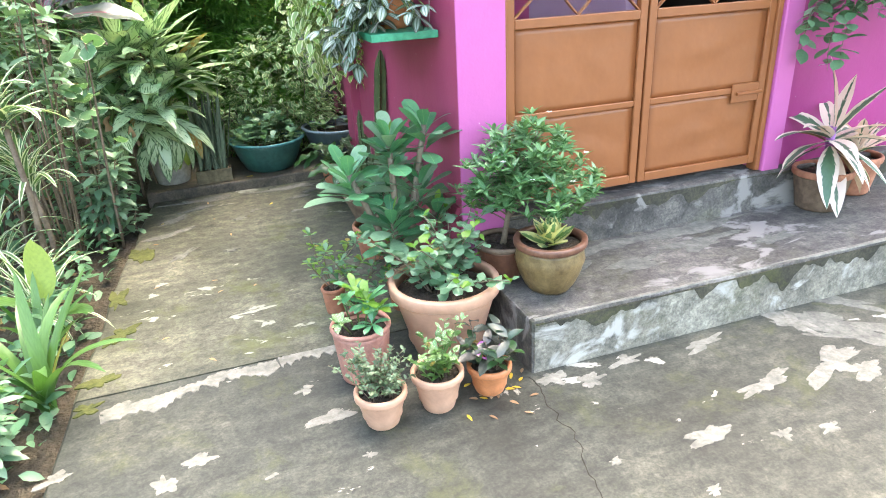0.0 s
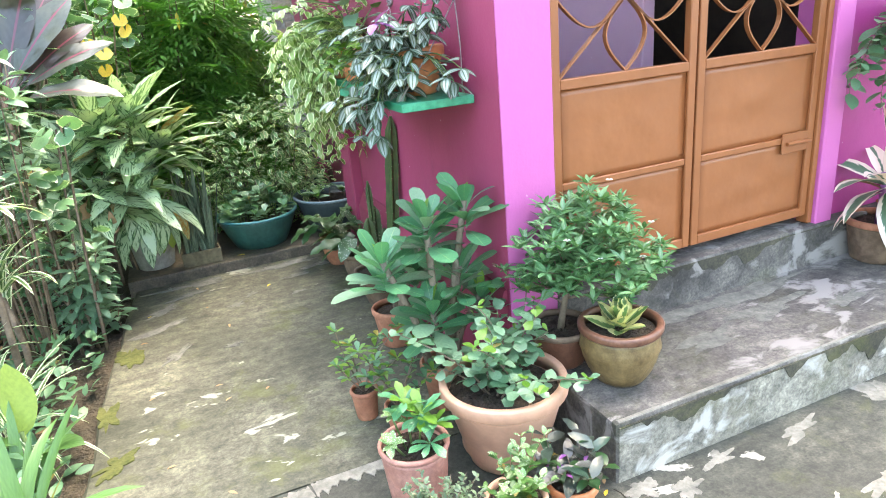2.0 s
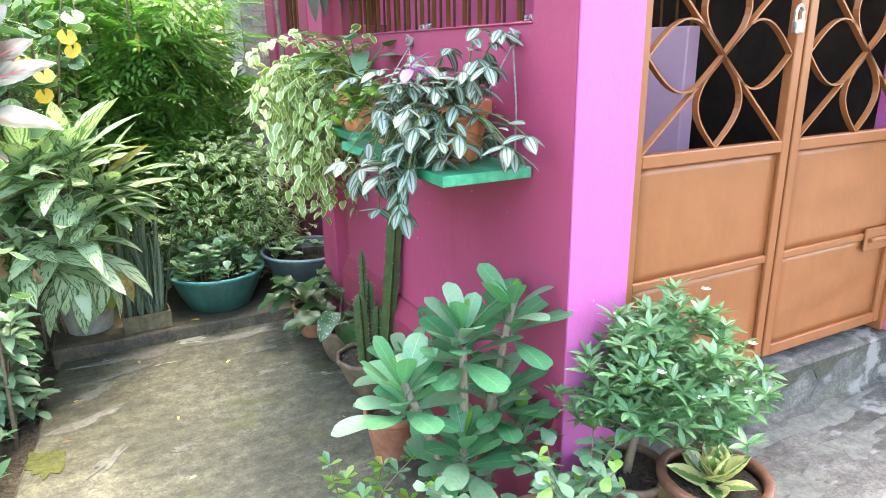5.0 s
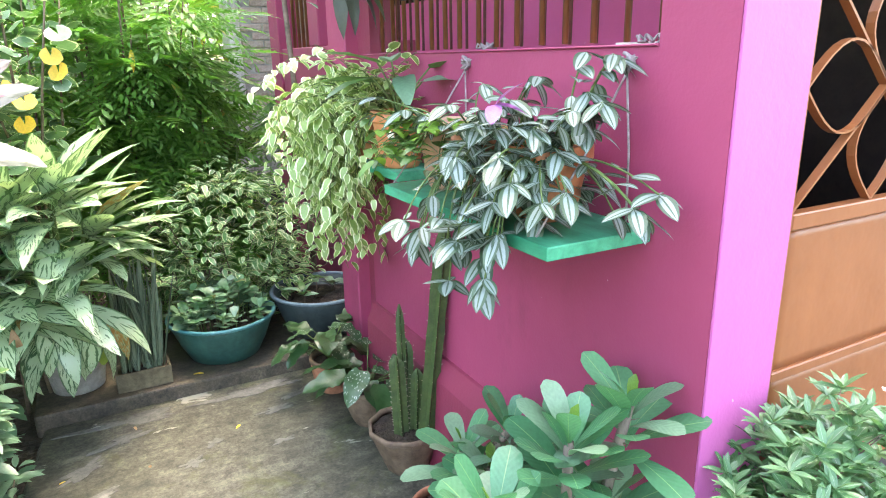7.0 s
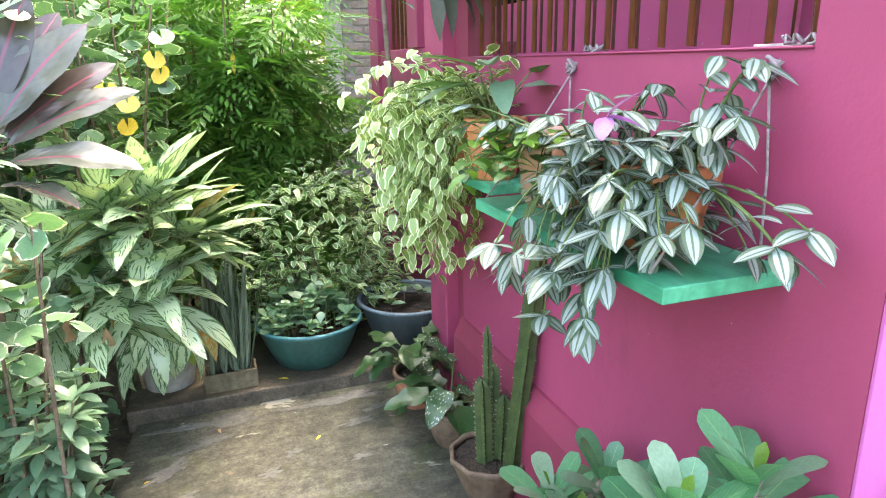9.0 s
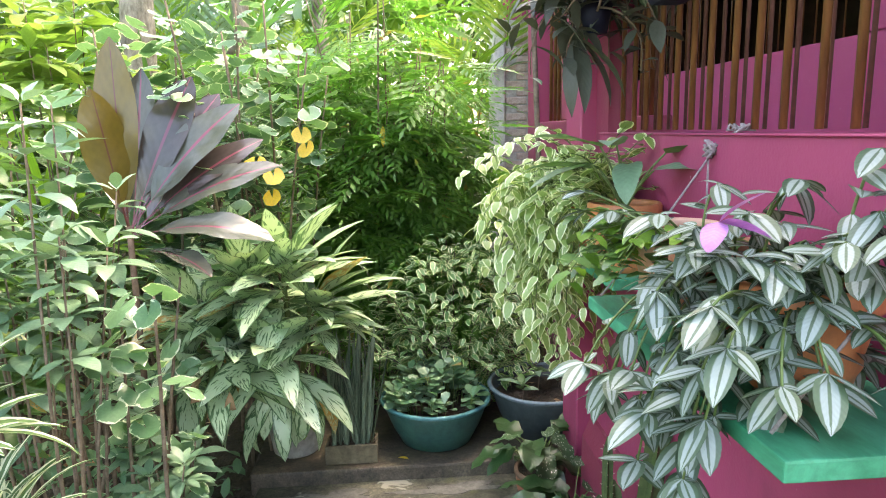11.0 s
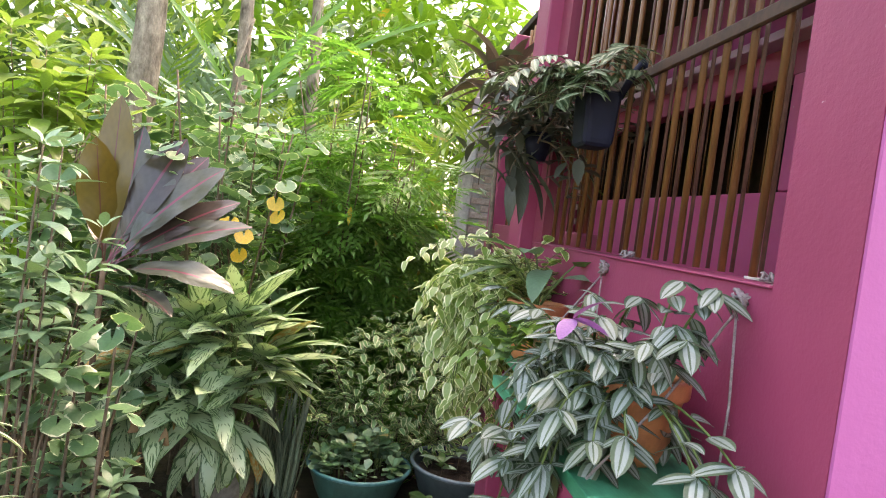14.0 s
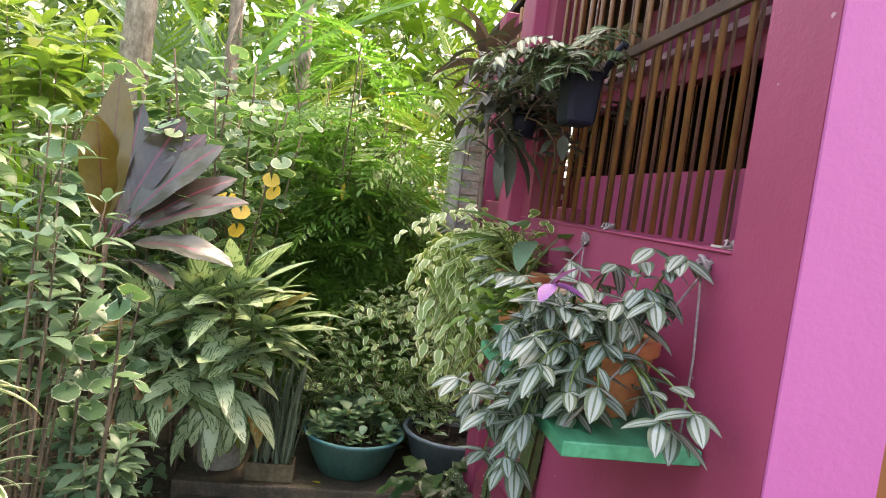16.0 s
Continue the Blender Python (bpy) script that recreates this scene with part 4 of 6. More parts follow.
# tall red-brown pot
P = potted(-0.53, -0.31, 0.0, "bright green rosette plant in a tall reddish brown pot")
rounded_pot(P, 0.108, 0.088, 0.225, M_REDPOT, 0.016, 0.005, 0.035)
g1 = geo_mesh("leaf", leaf_geo(0.085, 0.036, prof_obov, 0.5, 0.2, 5, 2), L_BRIGHT)
g2 = geo_mesh("leaf", leaf_geo(0.085, 0.036, prof_obov, 0.6, 0.2, 5, 2), L_EUPH)
g3 = geo_mesh("leaf", leaf_geo(0.05, 0.032, prof_ovate, 0.8, 0.2, 5, 2), L_PINKSPOT)
for cx, cy, cz, n, gs in ((0.035, 0.0, 0.30, 15, [g1, g2]), (0.0, 0.05, 0.33, 13, [g1, g1, g2]), (0.06, -0.035, 0.28, 13, [g2, g1]), (-0.08, -0.03, 0.26, 11, [g3]), (-0.05, 0.035, 0.31, 8, [g3, g2]), (0.03, -0.07, 0.25, 8, [g2])):
    stems_part([[Vector((cx * 0.4, cy * 0.4, 0.18)), Vector((cx * 0.8, cy * 0.8, 0.2 + (cz - 0.2) * 0.6)), Vector((cx, cy, cz))]], 0.004, 0.003, M_STEM, P)
    put_leaves(gs, [lm((cx, cy, cz - 0.012 + U(0, 0.02)), k * 137.5, U(-5, 62), U(-10, 10), U(0.65, 1.1)) for k in range(n)], P)

# big peach bowl pot with a grey-green shrub
P = potted(-0.175, -0.245, 0.0, "large peach plastic pot with a grey-green leafy shrub")
rounded_pot(P, 0.2, 0.13, 0.305, M_PEACH, 0.045, 0.016, 0.05, bands=2)
g1 = geo_mesh("leaf", leaf_geo(0.058, 0.043, prof_obov, 0.45, 0.15, 5, 2, 0.08), L_GREYG)
g2 = geo_mesh("leaf", leaf_geo(0.05, 0.034, prof_obov, 0.4, 0.15, 5, 2), L_BRIGHT)
g3 = geo_mesh("leaf", leaf_geo(0.06, 0.045, prof_obov, 0.5, 0.15, 5, 2, 0.08), L_BLUE)
for i in range(21):
    a = i * 137.5
    L0 = U(0.2, 0.4)
    p = curve_pts((0.05 * math.cos(i), 0.05 * math.sin(i), 0.24), a, U(40, 86), L0, -34, 7, 10)
    stems_part([p], 0.004, 0.0018, M_TWIG, P)
    n = int(L0 * 52)
    for k in range(n):
        t = 0.22 + 0.78 * k / n
        put_leaves([g1, g1, g3] if t < 0.9 else [g2, g1], [lm(along(p, t), k * 137 + U(-20, 20), U(-15, 35), U(-25, 25), U(0.65, 1.2))], P)
    put_leaves([g2], [lm(p[-1], U(0, 360), U(20, 70), 0, U(0.5, 0.8)) for _ in range(2)], P)
put_leaves([geo_mesh("leaf", leaf_geo(0.06, 0.035, prof_obov, 0.4, 0.1), L_DRY)], [lm((0.03, -0.12, 0.27), 170, -50, 0, 1)], P, "dry_leaf")

# glazed squat pot on the step
P = potted(0.235, -0.335, 0.222, "squat mustard glazed clay pot with a yellow-edged rosette")
rounded_pot(P, 0.128, 0.084, 0.212, M_GLAZE, 0.026, 0.015, 0.03, M_GLAZERIM, bands=6, belly=0.022, wobble=0.016)
gs = [geo_mesh("leaf", leaf_geo(0.105, 0.062, prof_lance, -0.3, 0.35, 5, 2), L_HAHNII)]
put_leaves(gs, [lm((0.012 * math.cos(k), 0.012 * math.sin(k), 0.172 + 0.002 * k), k * 137.5, 8 + 3.4 * k, U(-8, 8), 1.25 - 0.022 * k) for k in range(20)], P)

# bonsai-like bush in a low pot
P = potted(0.125, -0.135, 0.222, "dense glossy bush with white flowers in a low clay pot")
rounded_pot(P, 0.115, 0.085, 0.15, M_GLAZERIM, 0.02, 0.007, 0.02, M_DARKPOT)
g = leaf_geo(0.058, 0.017, prof_lance, 0.35, 0.25, 4, 2)
paths, mats = [], []
trunk = curve_pts((0, 0, 0.12), -95, 80, 0.2, 0, 4, 10)
stems_part([trunk], 0.014, 0.009, M_TWIG, P, "trunk", 7)
for i in range(60):
    a = rng.gauss(-95, 75)
    fl0 = rng.random()
    p = curve_pts(along(trunk, U(0.5, 1)), a, U(14, 88), (0.32 if abs(a + 95) < 60 else 0.24) * U(0.6, 1.1), -30, 6, 18)
    paths.append(p)
    for c in range(3):
        q0 = along(p, 0.5 + 0.25 * c)
        for k in range(9):
            mats.append(lm(q0, k * 40 + U(-20, 20), U(-5, 50), U(-20, 20), U(0.7, 1.15)))
for i in range(180):
    a, e = U(0, 2 * math.pi), math.asin(U(-0.85, 1.0))
    q = U(0.75, 1.03)
    q0 = (0.13 + 0.28 * q * math.cos(e) * math.cos(a), -0.03 + 0.19 * q * math.cos(e) * math.sin(a), 0.42 + 0.21 * q * math.sin(e) - 0.12 * max(0, math.cos(a)) * math.cos(e))
    for k in range(9):
        mats.append(lm(q0, k * 40 + U(-20, 20), U(0, 55), U(-20, 20), U(0.7, 1.15)))
stems_joined(paths, 0.004, 0.001, M_TWIG, P, "branch")
foliage("foliage", g, mats, L_BONSAI, P, "small glossy pointed leaves")
gf_ = geo_mesh("flower", leaf_geo(0.014, 0.010, prof_obov, 0.2, 0.1, 3, 2), L_FLOWER)
for q in ((0.17, -0.06, 0.66), (-0.06, -0.15, 0.52), (0.30, -0.12, 0.5), (0.2, -0.2, 0.42), (0.03, -0.2, 0.45)):
    put_leaves([gf_], [lm(q, k * 72, 20, 0, 1) for k in range(5)], P, "petal")


# thorny succulent with paddle leaves
def euphorbia(x, y, label, heads, pot_h, pr):
    P = potted(x, y, 0.0, label)
    rounded_pot(P, pr, pr * 0.72, pot_h, M_TERRA, 0.025, 0.006, 0.03)
    gs = [geo_mesh("leaf", leaf_geo(0.185, 0.084, prof_obov, d, 0.1, 13, 2), L_EUPH) for d in (0.15, 0.3, 0.55)]
    gs.append(geo_mesh("leaf", leaf_geo(0.175, 0.074, prof_obov, 0.7, 0.1, 13, 2), L_GREYG))
    gy = [geo_mesh("leaf", leaf_geo(0.12, 0.045, prof_obov, 0.15, 0.3, 6, 2), L_BRIGHT)]
    for hx, hy, hz, n in heads:
        st = [Vector((hx * 0.25, hy * 0.25, pot_h - 0.03)), Vector((hx * 0.5, hy * 0.45, pot_h + (hz - pot_h) * 0.45)), Vector((hx, hy, hz))]
        part("stem", tube_bm(st, [0.017, 0.015, 0.011], 8), M_BARK, P, "grey thorny stem", True)
        bm = bmesh.new()
        for k in range(46):
            q = along(st, U(0.05, 0.95))
            a = U(0, 2 * math.pi)
            d = Vector((math.cos(a), math.sin(a), 0.15))
            tube_bm([q + d * 0.012, q + d * 0.032], [0.0018, 0.0003], 4, bm)
        tagged(part("thorn", bm, M_TWIG, P), kind="stuff")
        n = int(n * 1.9)
        for k in range(n):
            el = 80 - 72 * (1 - k / n) ** 0.8 + U(-10, 10)
            put_leaves(gy if el > 72 else gs, [lm((hx, hy, hz - 0.12 * (1 - k / n)), k * 137.5 + hx * 300, el, U(-12, 12), U(0.8, 1.15) * (0.72 + 0.33 * (1 - k / n)))], P)
    return P


euphorbia(-0.235, 0.14, "thorny succulent with waxy paddle leaves in a terracotta pot", ((-0.2, -0.03, 0.66, 13), (-0.03, -0.04, 0.78, 13), (0.12, -0.05, 0.83, 9), (-0.05, -0.08, 0.47, 13), (0.09, -0.03, 0.58, 11), (0.15, -0.06, 0.46, 9)), 0.2, 0.085)
euphorbia(-0.225, 0.74, "thorny leafy succulent in a worn terracotta pot by the wall", ((0.05, -0.2, 0.42, 11), (0.02, -0.1, 0.44, 9), (0.1, -0.22, 0.54, 9)), 0.19, 0.1)

# thin twig plants
for x, y, h, lab in ((-0.54, 0.22, 0.13, "leggy twig plant in a small terracotta pot"), (-0.455, 0.06, 0.125, "thin bare-stemmed plant in a small clay pot")):
    P = potted(x, y, 0.0, lab)
    rounded_pot(P, 0.052, 0.04, h, M_TERRA, 0.016, 0.004, 0.014)
    g1 = geo_mesh("leaf", leaf_geo(0.046, 0.024, prof_obov, 0.4, 0.2, 4, 2), L_BRIGHT)
    g2 = geo_mesh("leaf", leaf_geo(0.05, 0.026, prof_obov, 0.5, 0.2, 4, 2), L_BLUE)
    for i, (az, el, L0) in enumerate(((60, 68, 0.27), (30, 72, 0.2), (-70, 66, 0.30), (-55, 58, 0.22), (100, 55, 0.18), (-110, 45, 0.2))):
        p = curve_pts((0, 0, h - 0.02), az, el, L0, U(-25, 10), 6, 14)
        stems_part([p], 0.0035, 0.0016, M_TWIG, P)
        for c in range(3):
            q = along(p, (0.55, 0.8, 1.0)[c])
            put_leaves([g1, g2], [lm(q, k * 60 + U(-15, 15), U(0, 50), 0, U(0.6, 1.1)) for k in range(5 if c < 2 else 8)], P)

# cactus pot, begonia pots by the wall
P = potted(-0.125, 1.23, 0.0, "ribbed cactus columns in a scalloped clay pot")
rounded_pot(P, 0.142, 0.08, 0.19, M_DARKPOT, 0.02, 0.006, 0.022, M_DARKPOT, lobes=10, lobe_amp=0.03)
def cactus(x, y, h, r, lean, top=0.6, base=0.16):
    bm = bmesh.new()
    rings = []
    n = 14
    for j in range(n + 1):
        t = j / n
        rr = r * (1 if t < 0.9 else max(0.15, 1 - (t - 0.9) * 8)) * (1 + 0.06 * math.sin(j * 2.1))
        rings.append([bm.verts.new((x + lean[0] * t * h + rr * (1 if k % 2 else 0.45) * math.cos(k * math.pi / 5), y + lean[1] * t * h + rr * (1 if k % 2 else 0.45) * math.sin(k * math.pi / 5), base + h * t)) for k in range(10)])
    for a, b in zip(rings, rings[1:]):
        for k in range(10):
            bm.faces.new((a[k], a[(k + 1) % 10], b[(k + 1) % 10], b[k]))
    bm.faces.new(rings[-1])
    part("cactus_column", bm, M_CACTUS, P)
    bm = bmesh.new()
    for j in range(1, n):
        for k in (1, 3, 5, 7, 9):
            v = Vector((math.cos(k * math.pi / 5), math.sin(k * math.pi / 5), 0))
            q = Vector((x + lean[0] * j / n * h, y + lean[1] * j / n * h, base + h * j / n)) + v * r
            tube_bm([q, q + v * 0.006 + Vector((0, 0, 0.003))], [0.002, 0.0004], 4, bm)
    tagged(part("spine", bm, M_SPINE, P), kind="stuff")
cactus(0.05, -0.07, 0.85, 0.034, (0.06, -0.1))
cactus(0.0, 0.0, 0.38, 0.03, (0.02, 0.0))
cactus(-0.03, -0.02, 0.33, 0.03, (-0.03, 0.0))
cactus(-0.012, -0.012, 0.52, 0.017, (0.0, 0.02))
cactus(0.03, -0.02, 0.26, 0.026, (0.04, -0.02))
cactus(-0.01, 0.04, 0.3, 0.026, (-0.02, 0.05))
for x, y, pr, lab in ((-0.135, 1.61, 0.098, "spotted begonia in a brown clay pot by the wall"), (-0.175, 1.97, 0.1, "begonia with lobed leaves in a rounded brown clay pot")):
    P = potted(x, y, 0.0, lab)
    rounded_pot(P, pr, pr * 0.62, 0.18, M_DARKPOT if y < 1.8 else M_TERRA, 0.02, 0.008, 0.025, M_DARKPOT, belly=0.012, wobble=0.01)
    gs = [geo_mesh("leaf", leaf_geo(0.19, 0.15, prof_heart, 0.6, 0.2, 8, 4, 0.22), L_DEEP), geo_mesh("leaf", leaf_geo(0.16, 0.135, prof_heart, 0.45, 0.2, 8, 4, 0.22), L_BEGONIA), geo_mesh("leaf", leaf_geo(0.17, 0.14, prof_heart, 0.5, 0.2, 8, 4, 0.25), L_DEEP)]
    for i in range(18):
        a = i * 137.5 + 40
        p = curve_pts((0, 0, 0.15), a, U(45, 84), U(0.08, 0.22), -35, 4)
        stems_part([p], 0.003, 0.002, M_STEM, P)
        put_leaves(gs, [lm(p[-1], a + U(-30, 30), U(-35, 15), U(-15, 15), U(0.7, 1.2))], P)

# ---- on the ledge at the path's end ----
P = potted(-1.255, 2.475, 0.0722, "silver-blotched foliage plant drooping over a grey-white pot")
rounded_pot(P, 0.145, 0.11, 0.27, M_GREYPOT, 0.025, 0.006, 0.03)
gs = [geo_mesh("leaf", leaf_geo(0.36, 0.105, prof_lance, d, 0.2, 8, 2, 0.04, stalk=0.05), L_AGLA) for d in (0.35, 0.65, 1.0, 1.4)]
gold = [geo_mesh("leaf", leaf_geo(0.32, 0.085, prof_lance, 1.3, 0.3, 8, 2, 0.08), L_LIME)]
crowns = [(0.04, -0.3, 0.94), (-0.12, -0.26, 0.92), (-0.32, -0.24, 0.80), (0.14, -0.22, 0.80), (0.0, -0.32, 0.66), (-0.2, -0.34, 0.64), (-0.38, -0.28, 0.64)]
for i, (cx, cy, cz) in enumerate(crowns):
    st = [Vector((cx * 0.2, cy * 0.2, 0.22)), Vector((cx * 0.6, cy * 0.5, 0.22 + (cz - 0.22) * 0.6)), Vector((cx, cy, cz))]
    part("stem", tube_bm(st, [0.014, 0.012, 0.01], 7), M_STEM, P, "", True)
    n = 25 if i < 4 else 17
    for k in range(n):
        el = 52 - 66 * (1 - k / n) ** 1.1 + U(-12, 12)
        put_leaves(gs[:2] if el > 20 else gs[:3], [lm((cx, cy, cz - 0.13 * (1 - k / n)), rng.gauss(190, 78), el, U(-20, 20), U(0.78, 1.1))], P)
put_leaves(gs[2:], [lm((U(-0.2, 0.12), U(-0.28, -0.12), U(0.38, 0.55)), U(120, 250), U(-60, -20), U(-15, 15), U(0.75, 1.0)) for _ in range(16)], P)
put_leaves(gold, [lm((0.06, -0.16, 0.40), 185, -62, 0, 0.95), lm((0.0, -0.17, 0.36), 160, -65, 10, 0.8), lm((0.11, -0.15, 0.36), 200, -70, 10, 0.8)], P, "yellow_leaf")
put_leaves([geo_mesh("leaf", leaf_geo(0.12, 0.09, prof_obov, 1.8, 0.7, 6, 2, 0.4), L_DRY)], [lm((-0.22, -0.60, 0.62), 150, -30, 20, 0.9), lm((-0.14, -0.58, 0.54), 190, -50, 0, 0.7)], P, "dry_leaf")

P = potted(-0.98, 2.35, 0.0722, "dark snake plant in a mossy rectangular concrete planter", "planter")
bm = bmesh.new()
for b in ((-0.12, 0.12, -0.062, -0.05), (-0.12, 0.12, 0.05, 0.062), (-0.12, -0.108, -0.0499, 0.0499), (0.108, 0.12, -0.0499, 0.0499)):
    box_bm(b[0], b[1], b[2], b[3], 0, 0.092, 0.003, 1, bm)
part("trough", bm, M_BLOCK, P)
part("soil", box_bm(-0.107, 0.107, -0.049, 0.049, 0.004, 0.078), M_SOIL, P)
gs = [geo_mesh("leaf", leaf_geo(0.58, 0.036, prof_strap, d, 0.6, 8, 2, 0.05), L_SANSE) for d in (-0.08, 0.06, 0.16)]
put_leaves(gs, [lm((U(-0.09, 0.09), U(-0.035, 0.035), 0.07), U(0, 360), U(76, 88), U(0, 360), U(0.55, 1.05)) for _ in range(46)], P)


def tub(x, y, r, h, body, rim, label, plants):
    P = thing("basin_planter", x, y, 0.0722, label, "planter", "basin planters")
    prof = [(0.004, 0.0), (r * 0.60, 0.0), (r * 0.64, 0.006), (r * 0.80, h * 0.4), (r * 0.9, h * 0.72), (r * 0.955, h - 0.03), (r * 0.955, h - 0.012), (r * 0.93, h - 0.012), (r * 0.86, h * 0.66), (0.004, h * 0.64)]
    b = part("basin", lathe_bm(prof, 44), body, P, "", True)
    bm = bmesh.new()
    n = 48
    rings = [[bm.verts.new(((r * 0.97 + 0.012 * math.cos(c)) * math.cos(a), (r * 0.97 + 0.012 * math.cos(c)) * math.sin(a), h - 0.008 + 0.010 * math.sin(c))) for c in [2 * math.pi * k / 8 for k in range(8)]] for a in [2 * math.pi * i / n for i in range(n)]]
    for i in range(n):
        for k in range(8):
            q, w = rings[i], rings[(i + 1) % n]
            bm.faces.new((q[k], w[k], w[(k + 1) % 8], q[(k + 1) % 8]))
    part("rim", bm, rim, b, "rolled plastic rim", True)
    bm = bmesh.new()
    rs = r * 0.87
    rr = [[bm.verts.new((rs * q * math.cos(a), rs * q * math.sin(a), h * 0.72 + 0.02 * noise.noise((q * 7, a * 2, x)) * (1.1 - q))) for a in [2 * math.pi * k / 28 for k in range(28)]] for q in (0.02, 0.35, 0.7, 1.0)]
    for a, c in zip(rr, rr[1:]):
        for k in range(28):
            bm.faces.new((a[k], c[k], c[(k + 1) % 28], a[(k + 1) % 28]))
    bm.faces.new(rr[0])
    bmesh.ops.recalc_face_normals(bm, faces=bm.faces)
    part("soil", bm, M_SOIL, b, "", True)
    plants(P)
    return P


def tub_one(P):
    gs = [geo_mesh("leaf", leaf_geo(0.068, 0.056, prof_obov, d, 0.12, 5, 2, 0.08), m) for d, m in ((0.3, L_BLUE), (0.6, L_GREYG), (0.5, L_GREYG), (0.4, L_BLUE))]
    for i in range(64):
        a, q = U(0, 2 * math.pi), 0.22 * math.sqrt(rng.random())
        x, y = q * math.cos(a), q * math.sin(a)
        top = 0.25 + 0.14 * (1 - (q / 0.23) ** 2) * U(0.5, 1.1)
        put_leaves(gs, [lm((x + U(-0.012, 0.012), y + U(-0.012, 0.012), top - 0.012 * (8 - k) * 0.5), k * 137.5 + i * 50, U(0, 30) + (k > 5) * 30, U(-15, 15), U(0.65, 1.1)) for k in range(8)], P)
        stems_part([[Vector((x * 0.9, y * 0.9, 0.14)), Vector((x, y, top))]], 0.003, 0.002, M_STEM, P)


def tub_two(P):
    g1 = geo_mesh("leaf", leaf_geo(0.13, 0.05, prof_lance, 0.7, 0.25, 6, 2), L_GREYG)
    g2 = geo_mesh("leaf", leaf_geo(0.09, 0.07, prof_heart, 0.5, 0.2, 5, 2, 0.1), L_GREEN)
    for x, y, n, h in ((-0.12, -0.08, 7, 0.27), (-0.02, 0.02, 6, 0.3), (0.1, 0.08, 7, 0.24), (-0.15, 0.08, 5, 0.24)):
        stems_part([[Vector((x, y, 0.15)), Vector((x + 0.01, y, h))]], 0.003, 0.002, M_TWIG, P)
        put_leaves([g1, g2], [lm((x, y, h - 0.03 + 0.006 * k), k * 137.5 + x * 900, U(-10, 45), U(-20, 20), U(0.6, 1.0)) for k in range(n)], P)
    put_leaves([geo_mesh("leaf", leaf_geo(0.07, 0.04, prof_obov, 0.4, 0.2), L_DRY)], [lm((U(-0.17, 0.17), U(-0.17, 0.17), 0.175), U(0, 360), U(-8, 8), U(-20, 20), U(0.6, 1.1)) for _ in range(16)], P, "dry_leaf")


tub(-0.575, 2.52, 0.27, 0.222, M_TURQ, M_TURQRIM, "turquoise plastic basin full of round-leaved plants", tub_one)
tub(-0.03, 2.56, 0.275, 0.25, M_NAVYTUB, M_NAVYRIM, "blue-grey plastic basin with sparse seedlings and dry leaves", tub_two)

# ---- on the hanging planks ----
ZP = 1.1802
def shelf_pot(x, y, r, h, mat, label):
    P = potted(x, y, ZP, label, group="shelf plants")
    rounded_pot(P, r, r * 0.7, h, mat, 0.035, 0.009, 0.025, bands=3)
    return P

P = shelf_pot(-0.105, 1.235, 0.092, 0.19, M_ORANGE, "orange plastic pot with broad arrow-shaped leaves")
part("sticker", lathe_bm([(0.0005, 0.0), (0.013, 0.0), (0.013, 0.001), (0.0005, 0.001)], 16), M_WHITE, P.children[0], "round pale sticker").matrix_basis = pose(-0.062, -0.063, 0.115, 90, 0, -45) @ pose(0, 0, -0.001)
gs = [geo_mesh("leaf", leaf_geo(0.23, 0.125, prof_heart, 0.35, 0.2, 7, 2, 0.05), L_GREEN), geo_mesh("leaf", leaf_geo(0.24, 0.125, prof_heart, 0.5, 0.2, 7, 2, 0.05), L_GREYG)]
for az, el, L0, le in ((75, 70, 0.14, 8), (110, 60, 0.18, -8), (205, 60, 0.16, 6), (165, 62, 0.18, -12), (225, 66, 0.2, 4), (140, 80, 0.2, 12), (95, 78, 0.2, 15)):
    p = curve_pts((0, 0, 0.16), az, el, L0, -25, 5)
    stems_part([p], 0.004, 0.003, M_STEM, P)
    put_leaves(gs, [lm(p[-1], az + U(-15, 15), le, U(-15, 15), U(0.8, 1.1))], P)

P = shelf_pot(-0.135, 0.82, 0.092, 0.19, M_PEACH, "peach plastic pot with small green creepers")
gs = [geo_mesh("leaf", leaf_geo(0.06, 0.055, prof_heart, 0.5, 0.15, 5, 2, 0.08), m) for m in (L_GREEN, L_BRIGHT)]
for i in range(42):
    a = U(40, 190)
    p = curve_pts((-0.05 * math.sin(radians(a)), 0.05 * math.cos(radians(a)), 0.165), a, U(-20, 40), U(0.1, 0.24), -75, 5)
    stems_part([p], 0.002, 0.0012, M_STEM, P)
    put_leaves(gs, [lm(along(p, U(0.4, 1)), U(0, 360), U(-30, 20), 0, U(0.6, 1.1)) for _ in range(5)], P)


